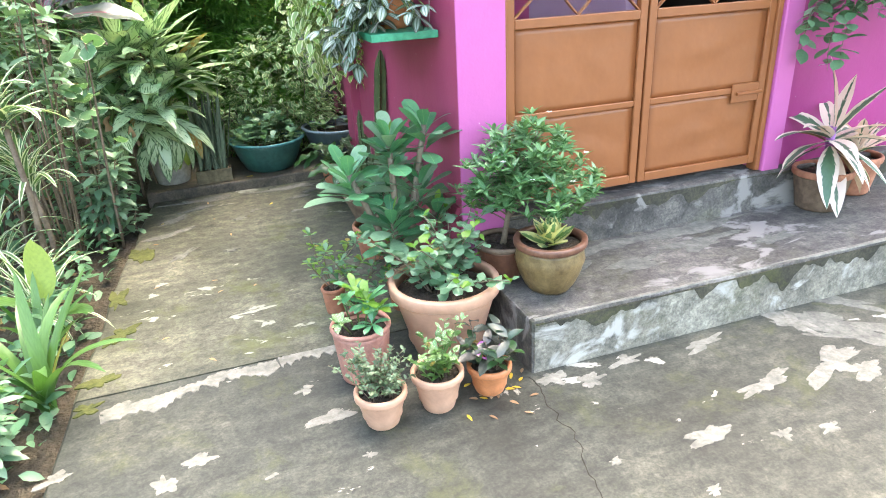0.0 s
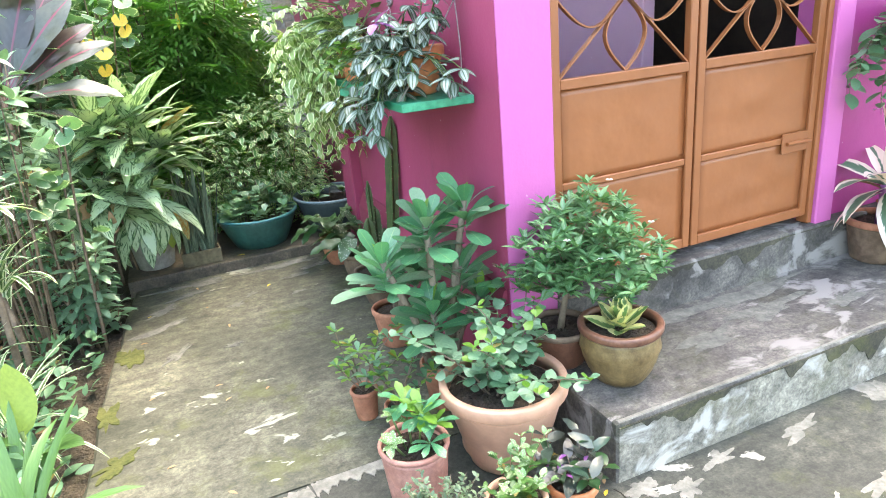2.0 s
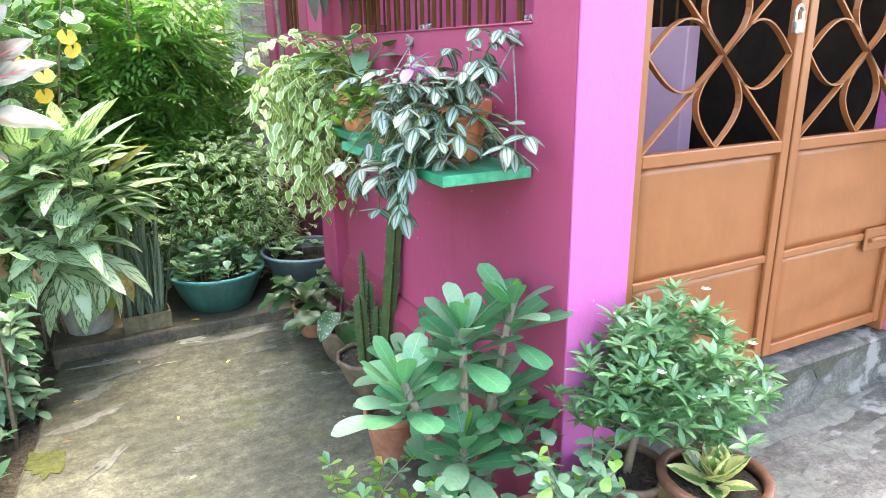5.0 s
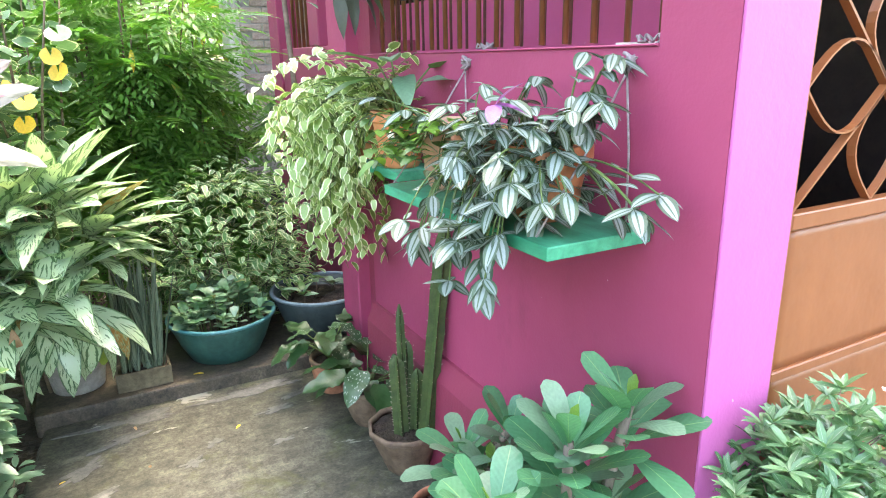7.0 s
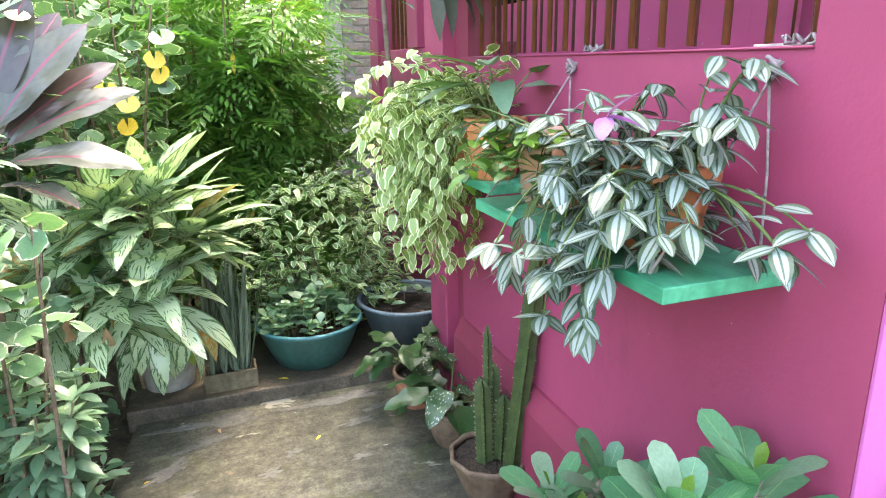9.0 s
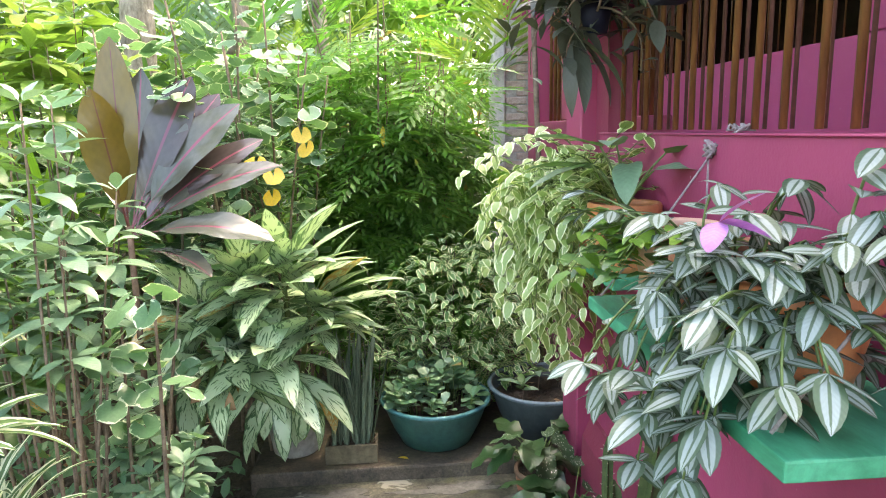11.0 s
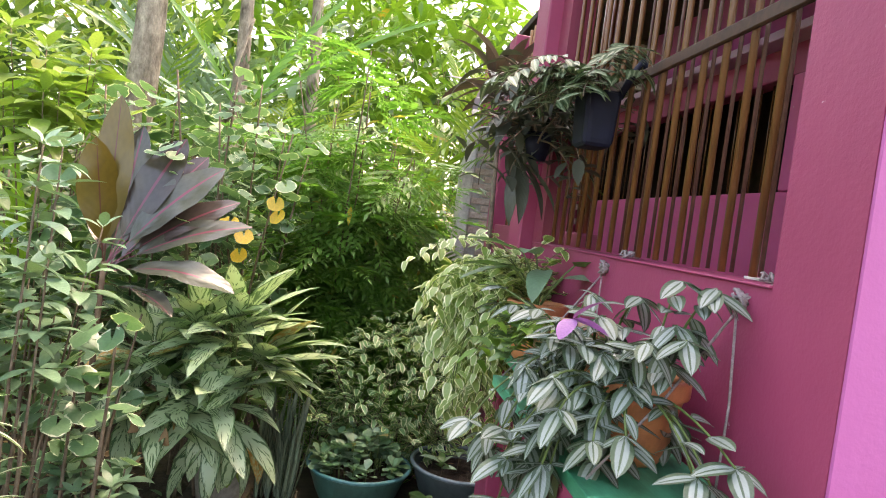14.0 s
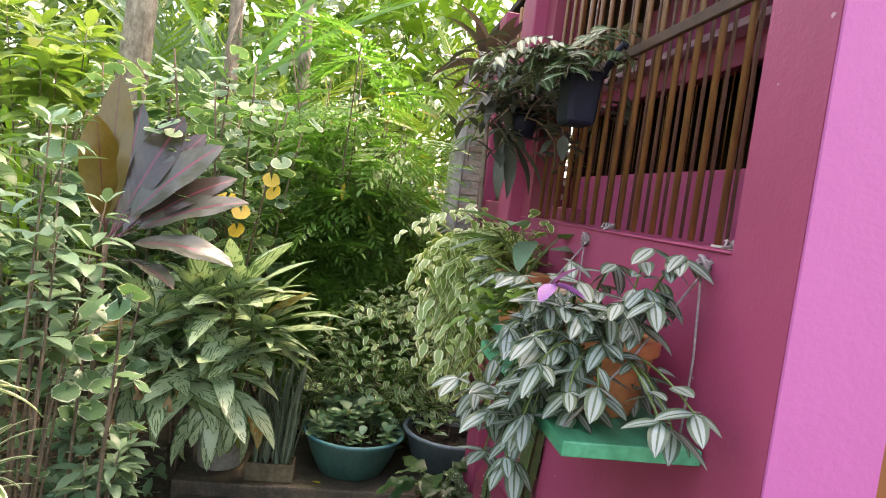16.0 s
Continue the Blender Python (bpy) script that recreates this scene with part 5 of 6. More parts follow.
def zebrina(P, n, xs, ys, zs, along_leaves=4):
    """Trailing stems from the pot's mouth to ends within a box beside the shelf, each ending in a drooping trio."""
    gz = [geo_mesh("leaf", leaf_geo(0.074, 0.044, prof_ovate, d, 0.12, 6, 4), L_ZEBRA) for d in (0.1, 0.3, 0.55)]
    o = P.location
    for i in range(n):
        end = Vector((U(*xs), U(*ys), U(*zs))) - o
        a = math.atan2(end.y, end.x)
        mouth = Vector((0.06 * math.cos(a), 0.06 * math.sin(a), 0.14))
        up = mouth.lerp(end, 0.55) + Vector((-0.02, 0, 0.04 + 0.3 * max(0.0, mouth.z - end.z)))
        p = [mouth * (1 - t) ** 2 + up * 2 * t * (1 - t) + end * t * t for t in [k / 7 for k in range(8)]]
        stems_part([p], 0.0028, 0.002, M_STEM, P)
        d = p[-1] - p[-3]
        h = math.degrees(math.atan2(-d.x, d.y))
        for j in range(along_leaves):
            t = 0.35 + 0.6 * j / along_leaves
            put_leaves(gz, [lm(along(p, t), h + U(-150, 150), U(-50, 15), U(-25, 25), U(0.6, 1.0))], P)
        h += U(-45, 45)
        tip = U(-55, -5)
        for dd, sc in ((-62, 0.95), (5, 1.1), (66, 0.9), (170, 0.5)):
            put_leaves(gz, [lm(p[-1], h + dd + U(-15, 15), tip + U(-18, 18) + abs(dd) * 0.15, U(-20, 20), sc * U(0.8, 1.1))], P)


P = shelf_pot(-0.135, 0.38, 0.1, 0.17, M_ORANGE, "orange pot overflowing with silver-striped trailing plant")
zebrina(P, 23, (-0.34, -0.12), (0.19, 0.42), (1.22, 1.44))
zebrina(P, 5, (-0.15, -0.07), (0.2, 0.3), (1.42, 1.47), 3)
zebrina(P, 3, (-0.12, -0.06), (0.19, 0.27), (1.50, 1.57), 4)
zebrina(P, 3, (-0.16, -0.06), (0.05, 0.13), (1.23, 1.31), 3)
zebrina(P, 9, (-0.39, -0.30), (0.24, 0.45), (1.09, 1.2), 3)
zebrina(P, 17, (-0.3, -0.06), (0.19, 0.4), (1.2, 1.28), 3)
P = shelf_pot(-0.13, 0.60, 0.1, 0.18, M_TERRA, "terracotta pot overflowing with silver-striped trailing plant")
zebrina(P, 17, (-0.36, -0.16), (0.36, 0.6), (1.22, 1.47))
zebrina(P, 14, (-0.43, -0.30), (0.36, 0.64), (1.04, 1.19), 3)
zebrina(P, 4, (-0.33, -0.24), (0.78, 1.02), (1.38, 1.45), 2)
zebrina(P, 3, (-0.2, -0.1), (0.42, 0.6), (1.46, 1.52), 3)
put_leaves([geo_mesh("leaf", leaf_geo(0.075, 0.05, prof_ovate, 0.4, 0.2, 6, 2), L_PURPLE)], [lm((-0.15, -0.24, 0.26), 230, 45, 0, 1), lm((-0.15, -0.24, 0.26), 250, -10, 10, 1), lm((-0.15, -0.24, 0.26), 140, -25, 0, 0.9)], P, "purple_leaf")

# cascading cream-edged creeper
P = shelf_pot(-0.1, 1.5, 0.085, 0.17, M_ORANGE, "orange pot with a dense cascade of cream-edged creeper")
gl = [geo_mesh("leaf", leaf_geo(0.056, 0.051, prof_heart, d, 0.12, 5, 2), L_LIMEEDGE) for d in (0.3, 0.7)]
geo_c = leaf_geo(0.056, 0.051, prof_heart, 0.5, 0.12, 5, 2)
paths, mats, near = [], [], []
for i in range(150):
    a = rng.gauss(40, 45)
    p = curve_pts((0, 0, 0.17), a, U(-25, 50), U(0.3, 0.85), U(-140, -80) , 9, 10)
    p = [Vector((p[0].x + (v.x - p[0].x) * 0.62, p[0].y + (v.y - p[0].y) * 0.8, v.z)) for v in p]
    paths.append(p)
    for j in range(25):
        t = 0.1 + 0.9 * j / 25
        q = along(p, t)
        m = lm((q.x + U(-0.025, 0.025), q.y + U(-0.025, 0.025), q.z), rng.gauss(165, 60), U(-65, -5), U(-20, 20), U(0.65, 1.15))
        (near if (j % 9 == 3 and len(near) < 290) else mats).append(m)
for i in range(70):
    p = curve_pts((U(-0.05, 0.02), U(-0.12, 0.1), 0.18), U(20, 240), U(5, 70), U(0.1, 0.34), -50, 5, 10)
    paths.append(p)
    for j in range(10):
        mats.append(lm(along(p, 0.2 + 0.08 * j), U(0, 360), U(-30, 40), U(-20, 20), U(0.7, 1.2)))
stems_joined(paths, 0.0022, 0.0012, M_STEM, P)
put_leaves(gl, near, P)
foliage("foliage", geo_c, mats, L_LIMEEDGE, P, "pale green leaves with cream edges")

# ---- hanging pot on the bars ----
P = thing("hanging_planter", -0.045, 1.10, 1.87, "dark blue plastic pot hooked on the bars with trailing plants", "hanging planter")
bm = bmesh.new()
box_bm(-0.055, 0.055, -0.07, 0.07, 0, 0.17, 0.024, 3, bm)
for v in bm.verts:
    f = 0.85 + 0.15 * v.co.z / 0.17
    v.co.x *= f
    v.co.y *= f
part("pot", bm, M_NAVY, P)
part("hook", tube_bm([(0.045, -0.06, 0.15), (0.08, -0.06, 0.23), (0.1, -0.06, 0.265), (0.13, -0.06, 0.235)], 0.012, 6), M_NAVY, P, "", True)
gh = [geo_mesh("leaf", leaf_geo(0.085, 0.027, prof_lance, d, 0.25, 4, 2), L_HOYA) for d in (0.3, 0.7)]
gd = [geo_mesh("leaf", leaf_geo(0.13, 0.04, prof_lance, d, 0.25, 5, 2), L_SMOKE) for d in (0.4, 0.9)]
for i in range(19):
    a = U(-40, 215)
    p = curve_pts((U(-0.05, 0.0), U(-0.07, 0.08), 0.165), a, U(10, 60), U(0.14, 0.36), U(-130, -60), 7, 12)
    stems_part([p], 0.003, 0.0018, M_TWIG, P)
    for j in range(9):
        t = 0.25 + 0.75 * j / 9
        d = along(p, min(1, t + 0.08)) - along(p, max(0, t - 0.08))
        h = math.degrees(math.atan2(-d.x, d.y))
        put_leaves(gh, [lm(along(p, t), h + s * 65, U(-35, 5), s * 20, U(0.6, 1.1)) for s in (-1, 1)], P)
P = thing("dark_climber", -0.10, 1.55, 1.86, "dull dark leafy climber hanging from the window bars", "climbing plant")
part("basket", lathe_bm([(0.004, 0), (0.035, 0.0), (0.055, 0.1), (0.05, 0.1), (0.035, 0.02), (0.004, 0.02)], 18), M_NAVY, P, "dark hanging pot", True)
part("hanger", tube_bm([(0.07, 0, 0.09), (0.12, 0, 0.16), (0.165, 0, 0.2)], 0.006, 6), M_DARKPOT, P)
for i in range(58):
    a = U(0, 360)
    p = curve_pts((U(-0.05, 0.05), U(-0.15, 0.2), U(0.05, 0.2)), a, U(-20, 75), U(0.15, 0.42), U(-110, -20), 6, 18)
    stems_part([p], 0.004, 0.002, M_TWIG, P)
    put_leaves(gd if i % 3 else gd + gh, [lm(along(p, 0.3 + 0.12 * j), j * 137 + a, U(-50, 30), U(-20, 20), U(0.6, 1.15)) for j in range(7)], P)
put_leaves([geo_mesh("leaf", leaf_geo(0.26, 0.06, prof_lance, 0.7, 0.3, 6, 2), L_SMOKE)], [lm((-0.05, 0.05, 0.0), 150 + 40 * k, -70 + 12 * k, 0, 1) for k in range(4)], P)

# ---- beside the gate ----
P = potted(1.84, -0.12, 0.222, "white and pink striped foliage plant in a dark terracotta pot")
rounded_pot(P, 0.13, 0.1, 0.2, M_DARKPOT, 0.03, 0.008, 0.03, M_TERRA)
gs = [geo_mesh("leaf", leaf_geo(0.37, 0.10, prof_lance, d, 0.2, 8, 4, 0.04), m) for d in (0.25, 0.7) for m in (L_STROM, L_STROMPALE)]
for az, el, pale, sc in ((40, 84, 1, 1.0), (-70, 66, 1, 0.8), (-100, 48, 0, 0.9), (95, 22, 0, 1.05), (110, 34, 1, 0.85), (100, 2, 0, 1.0), (150, 10, 1, 0.85), (165, -10, 1, 0.8), (128, -28, 0, 0.95), (158, -44, 1, 0.95),
                         (205, -14, 0, 0.9), (222, -32, 1, 0.85), (240, 8, 1, 0.95), (262, 18, 1, 1.0), (285, 10, 0, 0.9), (20, 30, 0, 0.9), (330, 40, 1, 0.85), (250, -26, 0, 0.85), (75, -18, 0, 0.8)):
    put_leaves([gs[pale]] if el > 40 else [gs[2 + pale]], [lm((0.0, -0.01, 0.33 + 0.0006 * el), az + U(-6, 6), el, U(-25, 25), sc)], P)
put_leaves([geo_mesh("leaf", leaf_geo(0.26, 0.06, prof_lance, 0.8, 0.5, 6, 2), L_DRY)], [lm((0.02, -0.02, 0.3), 200, -40, 20, 1), lm((0.0, 0.0, 0.32), 60, 30, 0, 0.8)], P, "dry_leaf")
part("stem", tube_bm([(0, 0, 0.16), (0.01, 0, 0.28), (0, 0, 0.4)], 0.02, 8), L_PURPLE, P, "dark red stalk", True)
P = potted(2.16, -0.02, 0.222, "striped foliage plant in a terracotta pot on the doorstep")
rounded_pot(P, 0.12, 0.09, 0.2, M_TERRA, 0.03, 0.008, 0.03)
put_leaves(gs, [lm((0, 0, 0.2), k * 137.5, U(15, 80), U(-20, 20), U(0.5, 0.8)) for k in range(14)], P)
P = thing("hanging_vine", 1.97, 0.03, 1.22, "green trailing vine hanging over the magenta wall", "hanging plant")
part("pot", lathe_bm([(0.004, 0.0), (0.07, 0.0), (0.1, 0.12), (0.09, 0.12), (0.07, 0.03), (0.004, 0.03)], 20), M_DARKPOT, P, "", True).matrix_basis = pose(0, -0.11, 0)
gv_ = [geo_mesh("leaf", leaf_geo(0.082, 0.054, prof_ellip, d, 0.15, 5, 2), m) for d, m in ((0.2, L_GREYG), (0.5, L_BLUE), (0.3, L_BLUE))]
for i in range(30):
    p = curve_pts((U(-0.08, 0.08), -0.12 + U(-0.06, 0.03), 0.1), U(75, 250), U(-20, 40), U(0.3, 0.6), U(-110, -60), 9, 14)
    stems_part([p], 0.0022, 0.0015, M_TWIG, P)
    put_leaves(gv_, [lm(along(p, 0.15 + 0.04 * j), j * 150 + U(-30, 30), U(-45, 25), U(-20, 20), U(0.6, 1.15)) for j in range(21)], P)

PATCHES = [(-1.564, -0.48, 0.052, 0.034), (-1.402, -0.174, 0.063, 0.044), (-1.14, -0.566, 0.056, 0.039), (-1.243, -0.643, 0.039, 0.052), (-0.695, -0.518, 0.069, 0.044), (0.11, -0.612, 0.058, 0.051), (0.235, -0.681, 0.057, 0.05), (0.404, -0.627, 0.073, 0.047), (0.75, -0.649, 0.097, 0.043), (0.779, -0.939, 0.136, 0.052), (0.412, -1.086, 0.079, 0.04), (1.102, -0.932, 0.179, 0.084), (1.147, -1.011, 0.078, 0.061), (1.185, -0.652, 0.067, 0.154), (0.266, -1.284, 0.031, 0.023), (-0.763, -0.32, 0.034, 0.036), (0.071, -1.078, 0.024, 0.018), (-0.623, -0.754, 0.022, 0.019), (0.622, -1.174, 0.035, 0.035), (0.786, -1.205, 0.039, 0.025), (-0.93, -0.734, 0.022, 0.015)]


# ---- garden ----
def plant(name, x, y, label, z=-0.03, group="garden plants", cat="plant"):
    return thing(name, x, y, z, label, cat, group)


# burgundy cordyline
P = plant("cordyline", -1.70, 1.98, "burgundy cordyline with long glossy leaves on a cane stem")
part("stem", tube_bm([(0, 0.02, 0), (-0.04, 0, 0.6), (-0.03, -0.01, 1.28)], [0.013, 0.012, 0.011], 8), M_DARKPOT, P, "", True)
def blade_to(P, root, tip, width, droop, mat, roll):
    """A stalked blade whose chord runs from root to tip."""
    r, d = Vector(root), Vector(tip) - Vector(root)
    L = d.length * (1 + 0.04 * droop)
    g = geo_mesh("leaf", leaf_geo(L * 0.78, width, prof_blade, droop, 0.2, 12, 4, 0.1, stalk=L * 0.22), mat)
    put_leaves([g], [lm(r, math.degrees(math.atan2(-d.x, d.y)), math.degrees(math.asin(d.z / d.length) + 0.46 * droop), roll)], P)


for tip, wid, dr, mt, ro in (((0.0, 0.0, 1.96), 0.15, 0.1, L_CORDYOLD, 80), ((-0.06, -0.08, 1.78), 0.165, -0.1, L_CORDYOLD, 60), ((0.08, 0.1, 1.85), 0.13, 0.15, L_CORDY, 70), ((0.27, 0.12, 1.80), 0.16, 0.3, L_CORDY, 66), ((0.45, 0.06, 1.66), 0.165, 0.5, L_CORDY, 58),
                            ((0.55, 0.02, 1.42), 0.14, 0.55, L_CORDY, 40), ((0.49, -0.16, 1.14), 0.14, 0.8, L_CORDY, 30), ((0.3, -0.2, 1.08), 0.12, 0.7, L_CORDY, 0), ((0.36, 0.2, 1.72), 0.14, 0.4, L_CORDY, 60), ((0.5, 0.12, 1.52), 0.13, 0.5, L_CORDY, 50), ((0.18, 0.2, 1.8), 0.13, 0.2, L_CORDY, 66), ((-0.2, 0.3, 1.5), 0.13, 0.6, L_CORDY, 0), ((0.2, 0.35, 1.45), 0.13, 0.6, L_CORDY, 0)):
    blade_to(P, (-0.03, -0.01, 1.22 + U(-0.04, 0.06)), tip, wid, dr, mt, ro)


# shrub with round white-edged leaves on canes
def round_shrub(x, y, canes, h, spread, label, n_leaf, size=1.0, yellow=0):
    P = plant("round_leaved_shrub", x, y, label, group="round-leaved shrubs")
    gr = [geo_mesh("leaf", round_geo(0.048 * size, 14, 0.05, c), L_ROUND) for c in (0.1, 0.3, -0.2)]
    gy = [geo_mesh("leaf", round_geo(0.055 * size, 14, 0.05, 0.15), L_YELLOW)]
    paths, mats = [], []
    for i in range(canes):
        p = curve_pts((U(-spread, spread) * 0.6, U(-spread, spread) * 0.6, 0), U(0, 360), U(76, 89), h * U(0.7, 1.0), U(-14, 6), 8, 8)
        paths.append(p)
        for j in range(n_leaf):
            q = along(p, U(0.25, 1.0) ** 0.8)
            a = U(0, 360)
            r = U(0.03, 0.13)
            mats.append(lm((q.x - r * math.sin(radians(a)), q.y + r * math.cos(radians(a)), q.z + U(-0.02, 0.03)), a, U(-50, 35), U(-30, 30), U(0.65, 1.2)))
    stems_part(paths, 0.009, 0.004, M_TWIG, P, "cane", 6)
    put_leaves(gr, mats[:150], P)
    if len(mats) > 150:
        foliage("foliage", round_geo(0.048 * size, 12, 0.05, 0.2), mats[150:], L_ROUND, P, "round white-edged leaves")
    return P, gy


P, gy = round_shrub(-1.32, 2.66, 12, 2.2, 0.34, "tall shrub with round white-edged leaves on thin canes", 52, 0.95)
put_leaves(gy, [lm((0.0, -0.34, 1.50), 170, -40, 0, 0.95), lm((0.07, -0.36, 1.45), 200, -50, 10, 0.85), lm((0.19, -0.3, 1.62), 190, -60, 0, 0.8), lm((0.21, -0.3, 1.56), 170, -60, 20, 0.8), lm((0.06, -0.36, 1.36), 190, -60, 20, 0.75)], P, "yellow_leaf")
round_shrub(-1.85, 3.0, 9, 2.2, 0.4, "tall shrub with round pale-edged leaves behind the cordyline", 50, 1.25)
round_shrub(-2.6, 2.3, 10, 1.9, 0.5, "spreading shrub with round leaves in the garden bed", 40, 1.5)
round_shrub(-1.62, 1.62, 3, 1.35, 0.14, "slender shrub with round white-edged leaves by the path", 15, 1.05)


# palmate shrubs with leaf whorls
def whorl_shrub(x, y, heads, label, mat, size=0.12, n=6, stem_r=0.006, old=None):
    P = plant("whorled_shrub", x, y, label, group="whorled shrubs")
    gs = [geo_mesh("leaf", leaf_geo(size, size * 0.42, prof_lance, d, 0.22, 5, 2, stalk=size * 0.12), mat) for d in (0.3, 0.6, 0.9)]
    for i, (hx, hy, hz) in enumerate(heads):
        st = [Vector((hx * 0.3, hy * 0.3, 0)), Vector((hx * 0.6 + U(-0.03, 0.03), hy * 0.6, hz * 0.5)), Vector((hx, hy, hz))]
        part("stem", tube_bm(st, [stem_r, stem_r * 0.8, stem_r * 0.45], 5), M_TWIG, P, "", True)
        for lev in range(4 if hz < 0.7 else 5):
            q = along(st, max(0.1, 1 - lev * (0.042 / max(hz, 0.3)) * (1 + 0.25 * lev)))
            put_leaves(gs, [lm(q, k * 360 / n + lev * 31 + i * 17, (38 if lev == 0 else 8) - min(lev, 4) * 4 + U(-16, 16), U(-12, 12), U(0.7, 1.1) * (0.7 if lev == 0 else 1)) for k in range(n)], P)
    return P


heads = [(U(-0.18, 0.2), U(-0.2, 0.2), U(0.35, 0.62)) for _ in range(11)]
whorl_shrub(-1.58, 1.62, heads, "shrub with blue-green finger leaves at the path's edge", L_GREYG, 0.105, 7)
heads = [(U(-0.26, 0.2), U(-0.25, 0.25), U(0.95, 1.72)) for _ in range(14)]
whorl_shrub(-1.77, 1.38, heads, "tall shrub with whorls of pointed grey-green leaves", L_GREYG, 0.135, 4)
heads = [(U(-0.3, 0.3), U(-0.3, 0.3), U(0.9, 1.75)) for _ in range(12)]
whorl_shrub(-2.25, 1.7, heads, "leafy green shrub deep in the garden bed", L_GREEN, 0.16, 6)
heads = [(U(-0.3, 0.3), U(-0.3, 0.3), U(1.9, 2.5)) for _ in range(8)]
whorl_shrub(-2.35, 2.9, heads, "tall bright shrub with sunlit broad leaves", L_LIME, 0.22, 5)
heads = [(U(-0.12, 0.12), U(-0.14, 0.14), U(0.1, 0.34)) for _ in range(12)]
whorl_shrub(-1.78, -0.32, heads, "low shrub with pale blue-green oval leaves", L_GREYG, 0.1, 4)
whorl_shrub(-1.47, 1.74, [(0.02, -0.02, 0.17), (-0.04, 0.03, 0.12)], "small seedling with pale velvety leaves beside the path", L_GREYG, 0.11, 3, 0.004)


# white-striped arching grass-like plants
def strap_plant(name, x, y, z0, n, L, W, mat, label, el=(30, 80), droop=(0.7, 1.3, 1.7), cane=0.0):
    P = plant(name, x, y, label, group="strap-leaved plants")
    gs = [geo_mesh("leaf", leaf_geo(L, W, prof_strap, d, 0.3, 9, 2), mat) for d in droop]
    if cane:
        part("cane", tube_bm([(0, 0, 0), (0.02, 0.01, cane * 0.5), (0, 0, cane)], [0.016, 0.014, 0.012], 7), M_TWIG, P, "", True)
    put_leaves(gs, [lm((U(-0.02, 0.02), U(-0.02, 0.02), z0 + U(-0.08, 0.1) * (1 if cane else 0.1)), k * 137.5 + U(-20, 20), U(*el), U(-20, 20), U(0.6, 1.1)) for k in range(n)], P)
    return P


strap_plant("spider_plant", -1.98, 0.95, 0.22, 38, 0.42, 0.026, L_SPIDER, "white-striped arching strap-leaved plant", cane=0.25)
strap_plant("spider_plant", -1.80, 0.62, 0.10, 34, 0.42, 0.022, L_SPIDER, "white-striped low strap-leaved plant by the path", cane=0.12)
strap_plant("dracaena", -1.79, 0.95, 0.92, 34, 0.3, 0.045, L_SPIDER, "dracaena with cream-striped leaves on a green cane", (10, 75), (0.5, 0.9, 1.2), 1.1)
strap_plant("dracaena", -2.1, 0.75, 1.15, 24, 0.42, 0.06, L_GREEN, "dracaena with broad bright green leaves on a cane", (15, 80), (0.4, 0.8, 1.1), 1.2)
strap_plant("spider_plant", -1.80, 1.12, 0.55, 44, 0.32, 0.03, L_SPIDER, "tall white-striped strap-leaved plant among the shrubs", cane=0.55)
strap_plant("crinum_lily", -1.66, -0.06, 0.02, 15, 0.52, 0.052, L_GREEN, "crinum lily with long green strap leaves", (52, 86), (0.4, 0.9, 1.4))
strap_plant("crinum_lily", -1.72, 0.3, 0.02, 10, 0.4, 0.045, L_GREEN, "young crinum lily at the path's edge", (45, 86), (0.4, 0.9, 1.4))
P = plant("paddle_plant", -1.70, 0.42, "young plant with one large bright paddle leaf")
part("stem", tube_bm([(0, 0, 0), (0, 0, 0.26)], 0.008, 6), M_STEM, P, "", True)
put_leaves([geo_mesh("leaf", leaf_geo(0.27, 0.15, prof_ellip, 0.15, 0.12, 8, 4), L_LIME)], [lm((0, 0, 0.24), -20, 78, 170, 1)], P)
put_leaves([geo_mesh("leaf", leaf_geo(0.3, 0.13, prof_ellip, 0.9, 0.12, 8, 4), L_GREEN)], [lm((0, 0, 0.2), 120, 45, 0, 1), lm((0, 0, 0.15), -120, 35, 0, 0.8)], P)
P = plant("bird_nest_plant", -1.66, 1.95, "broad-leaved bright green plant under the cordyline")
put_leaves([geo_mesh("leaf", leaf_geo(0.2, 0.06, prof_lance, 0.5, 0.2, 7, 2), L_GREEN)], [lm((0.2, 0.1, 0.8), k * 60, U(40, 80), 0, U(0.7, 1)) for k in range(6)], P)
part("stem", tube_bm([(0, 0, 0), (0.1, 0.05, 0.4), (0.2, 0.1, 0.82)], 0.012, 6), M_STEM, P, "", True)

# ground cover under the shrubs
P = plant("ground_cover", -1.9, 0.8, "mixed low leaves and stems along the garden edge")
mats = []
for i in range(900):
    y = U(-1.8, 1.5)
    x = edge_x(y + 0.8) + 1.9 - 0.05 - abs(rng.gauss(0, 0.35))
    mats.append(lm((x, y, U(0.0, 0.22)), U(0, 360), U(-20, 60), U(-30, 30), U(0.6, 1.3)))
foliage("foliage", leaf_geo(0.075, 0.042, prof_ovate, 0.5, 0.2, 4, 2), mats, L_BLUE, P)
mats = [lm((U(-1.5, 0.15), U(-2.2, 3.5), U(0.0, 0.02)), U(0, 360), U(-6, 12), U(-20, 20), U(0.6, 1.5)) for _ in range(650)]
foliage("litter", leaf_geo(0.07, 0.035, prof_ovate, 0.4, 0.2, 4, 2), mats, L_DRY, P, "dry fallen leaves")

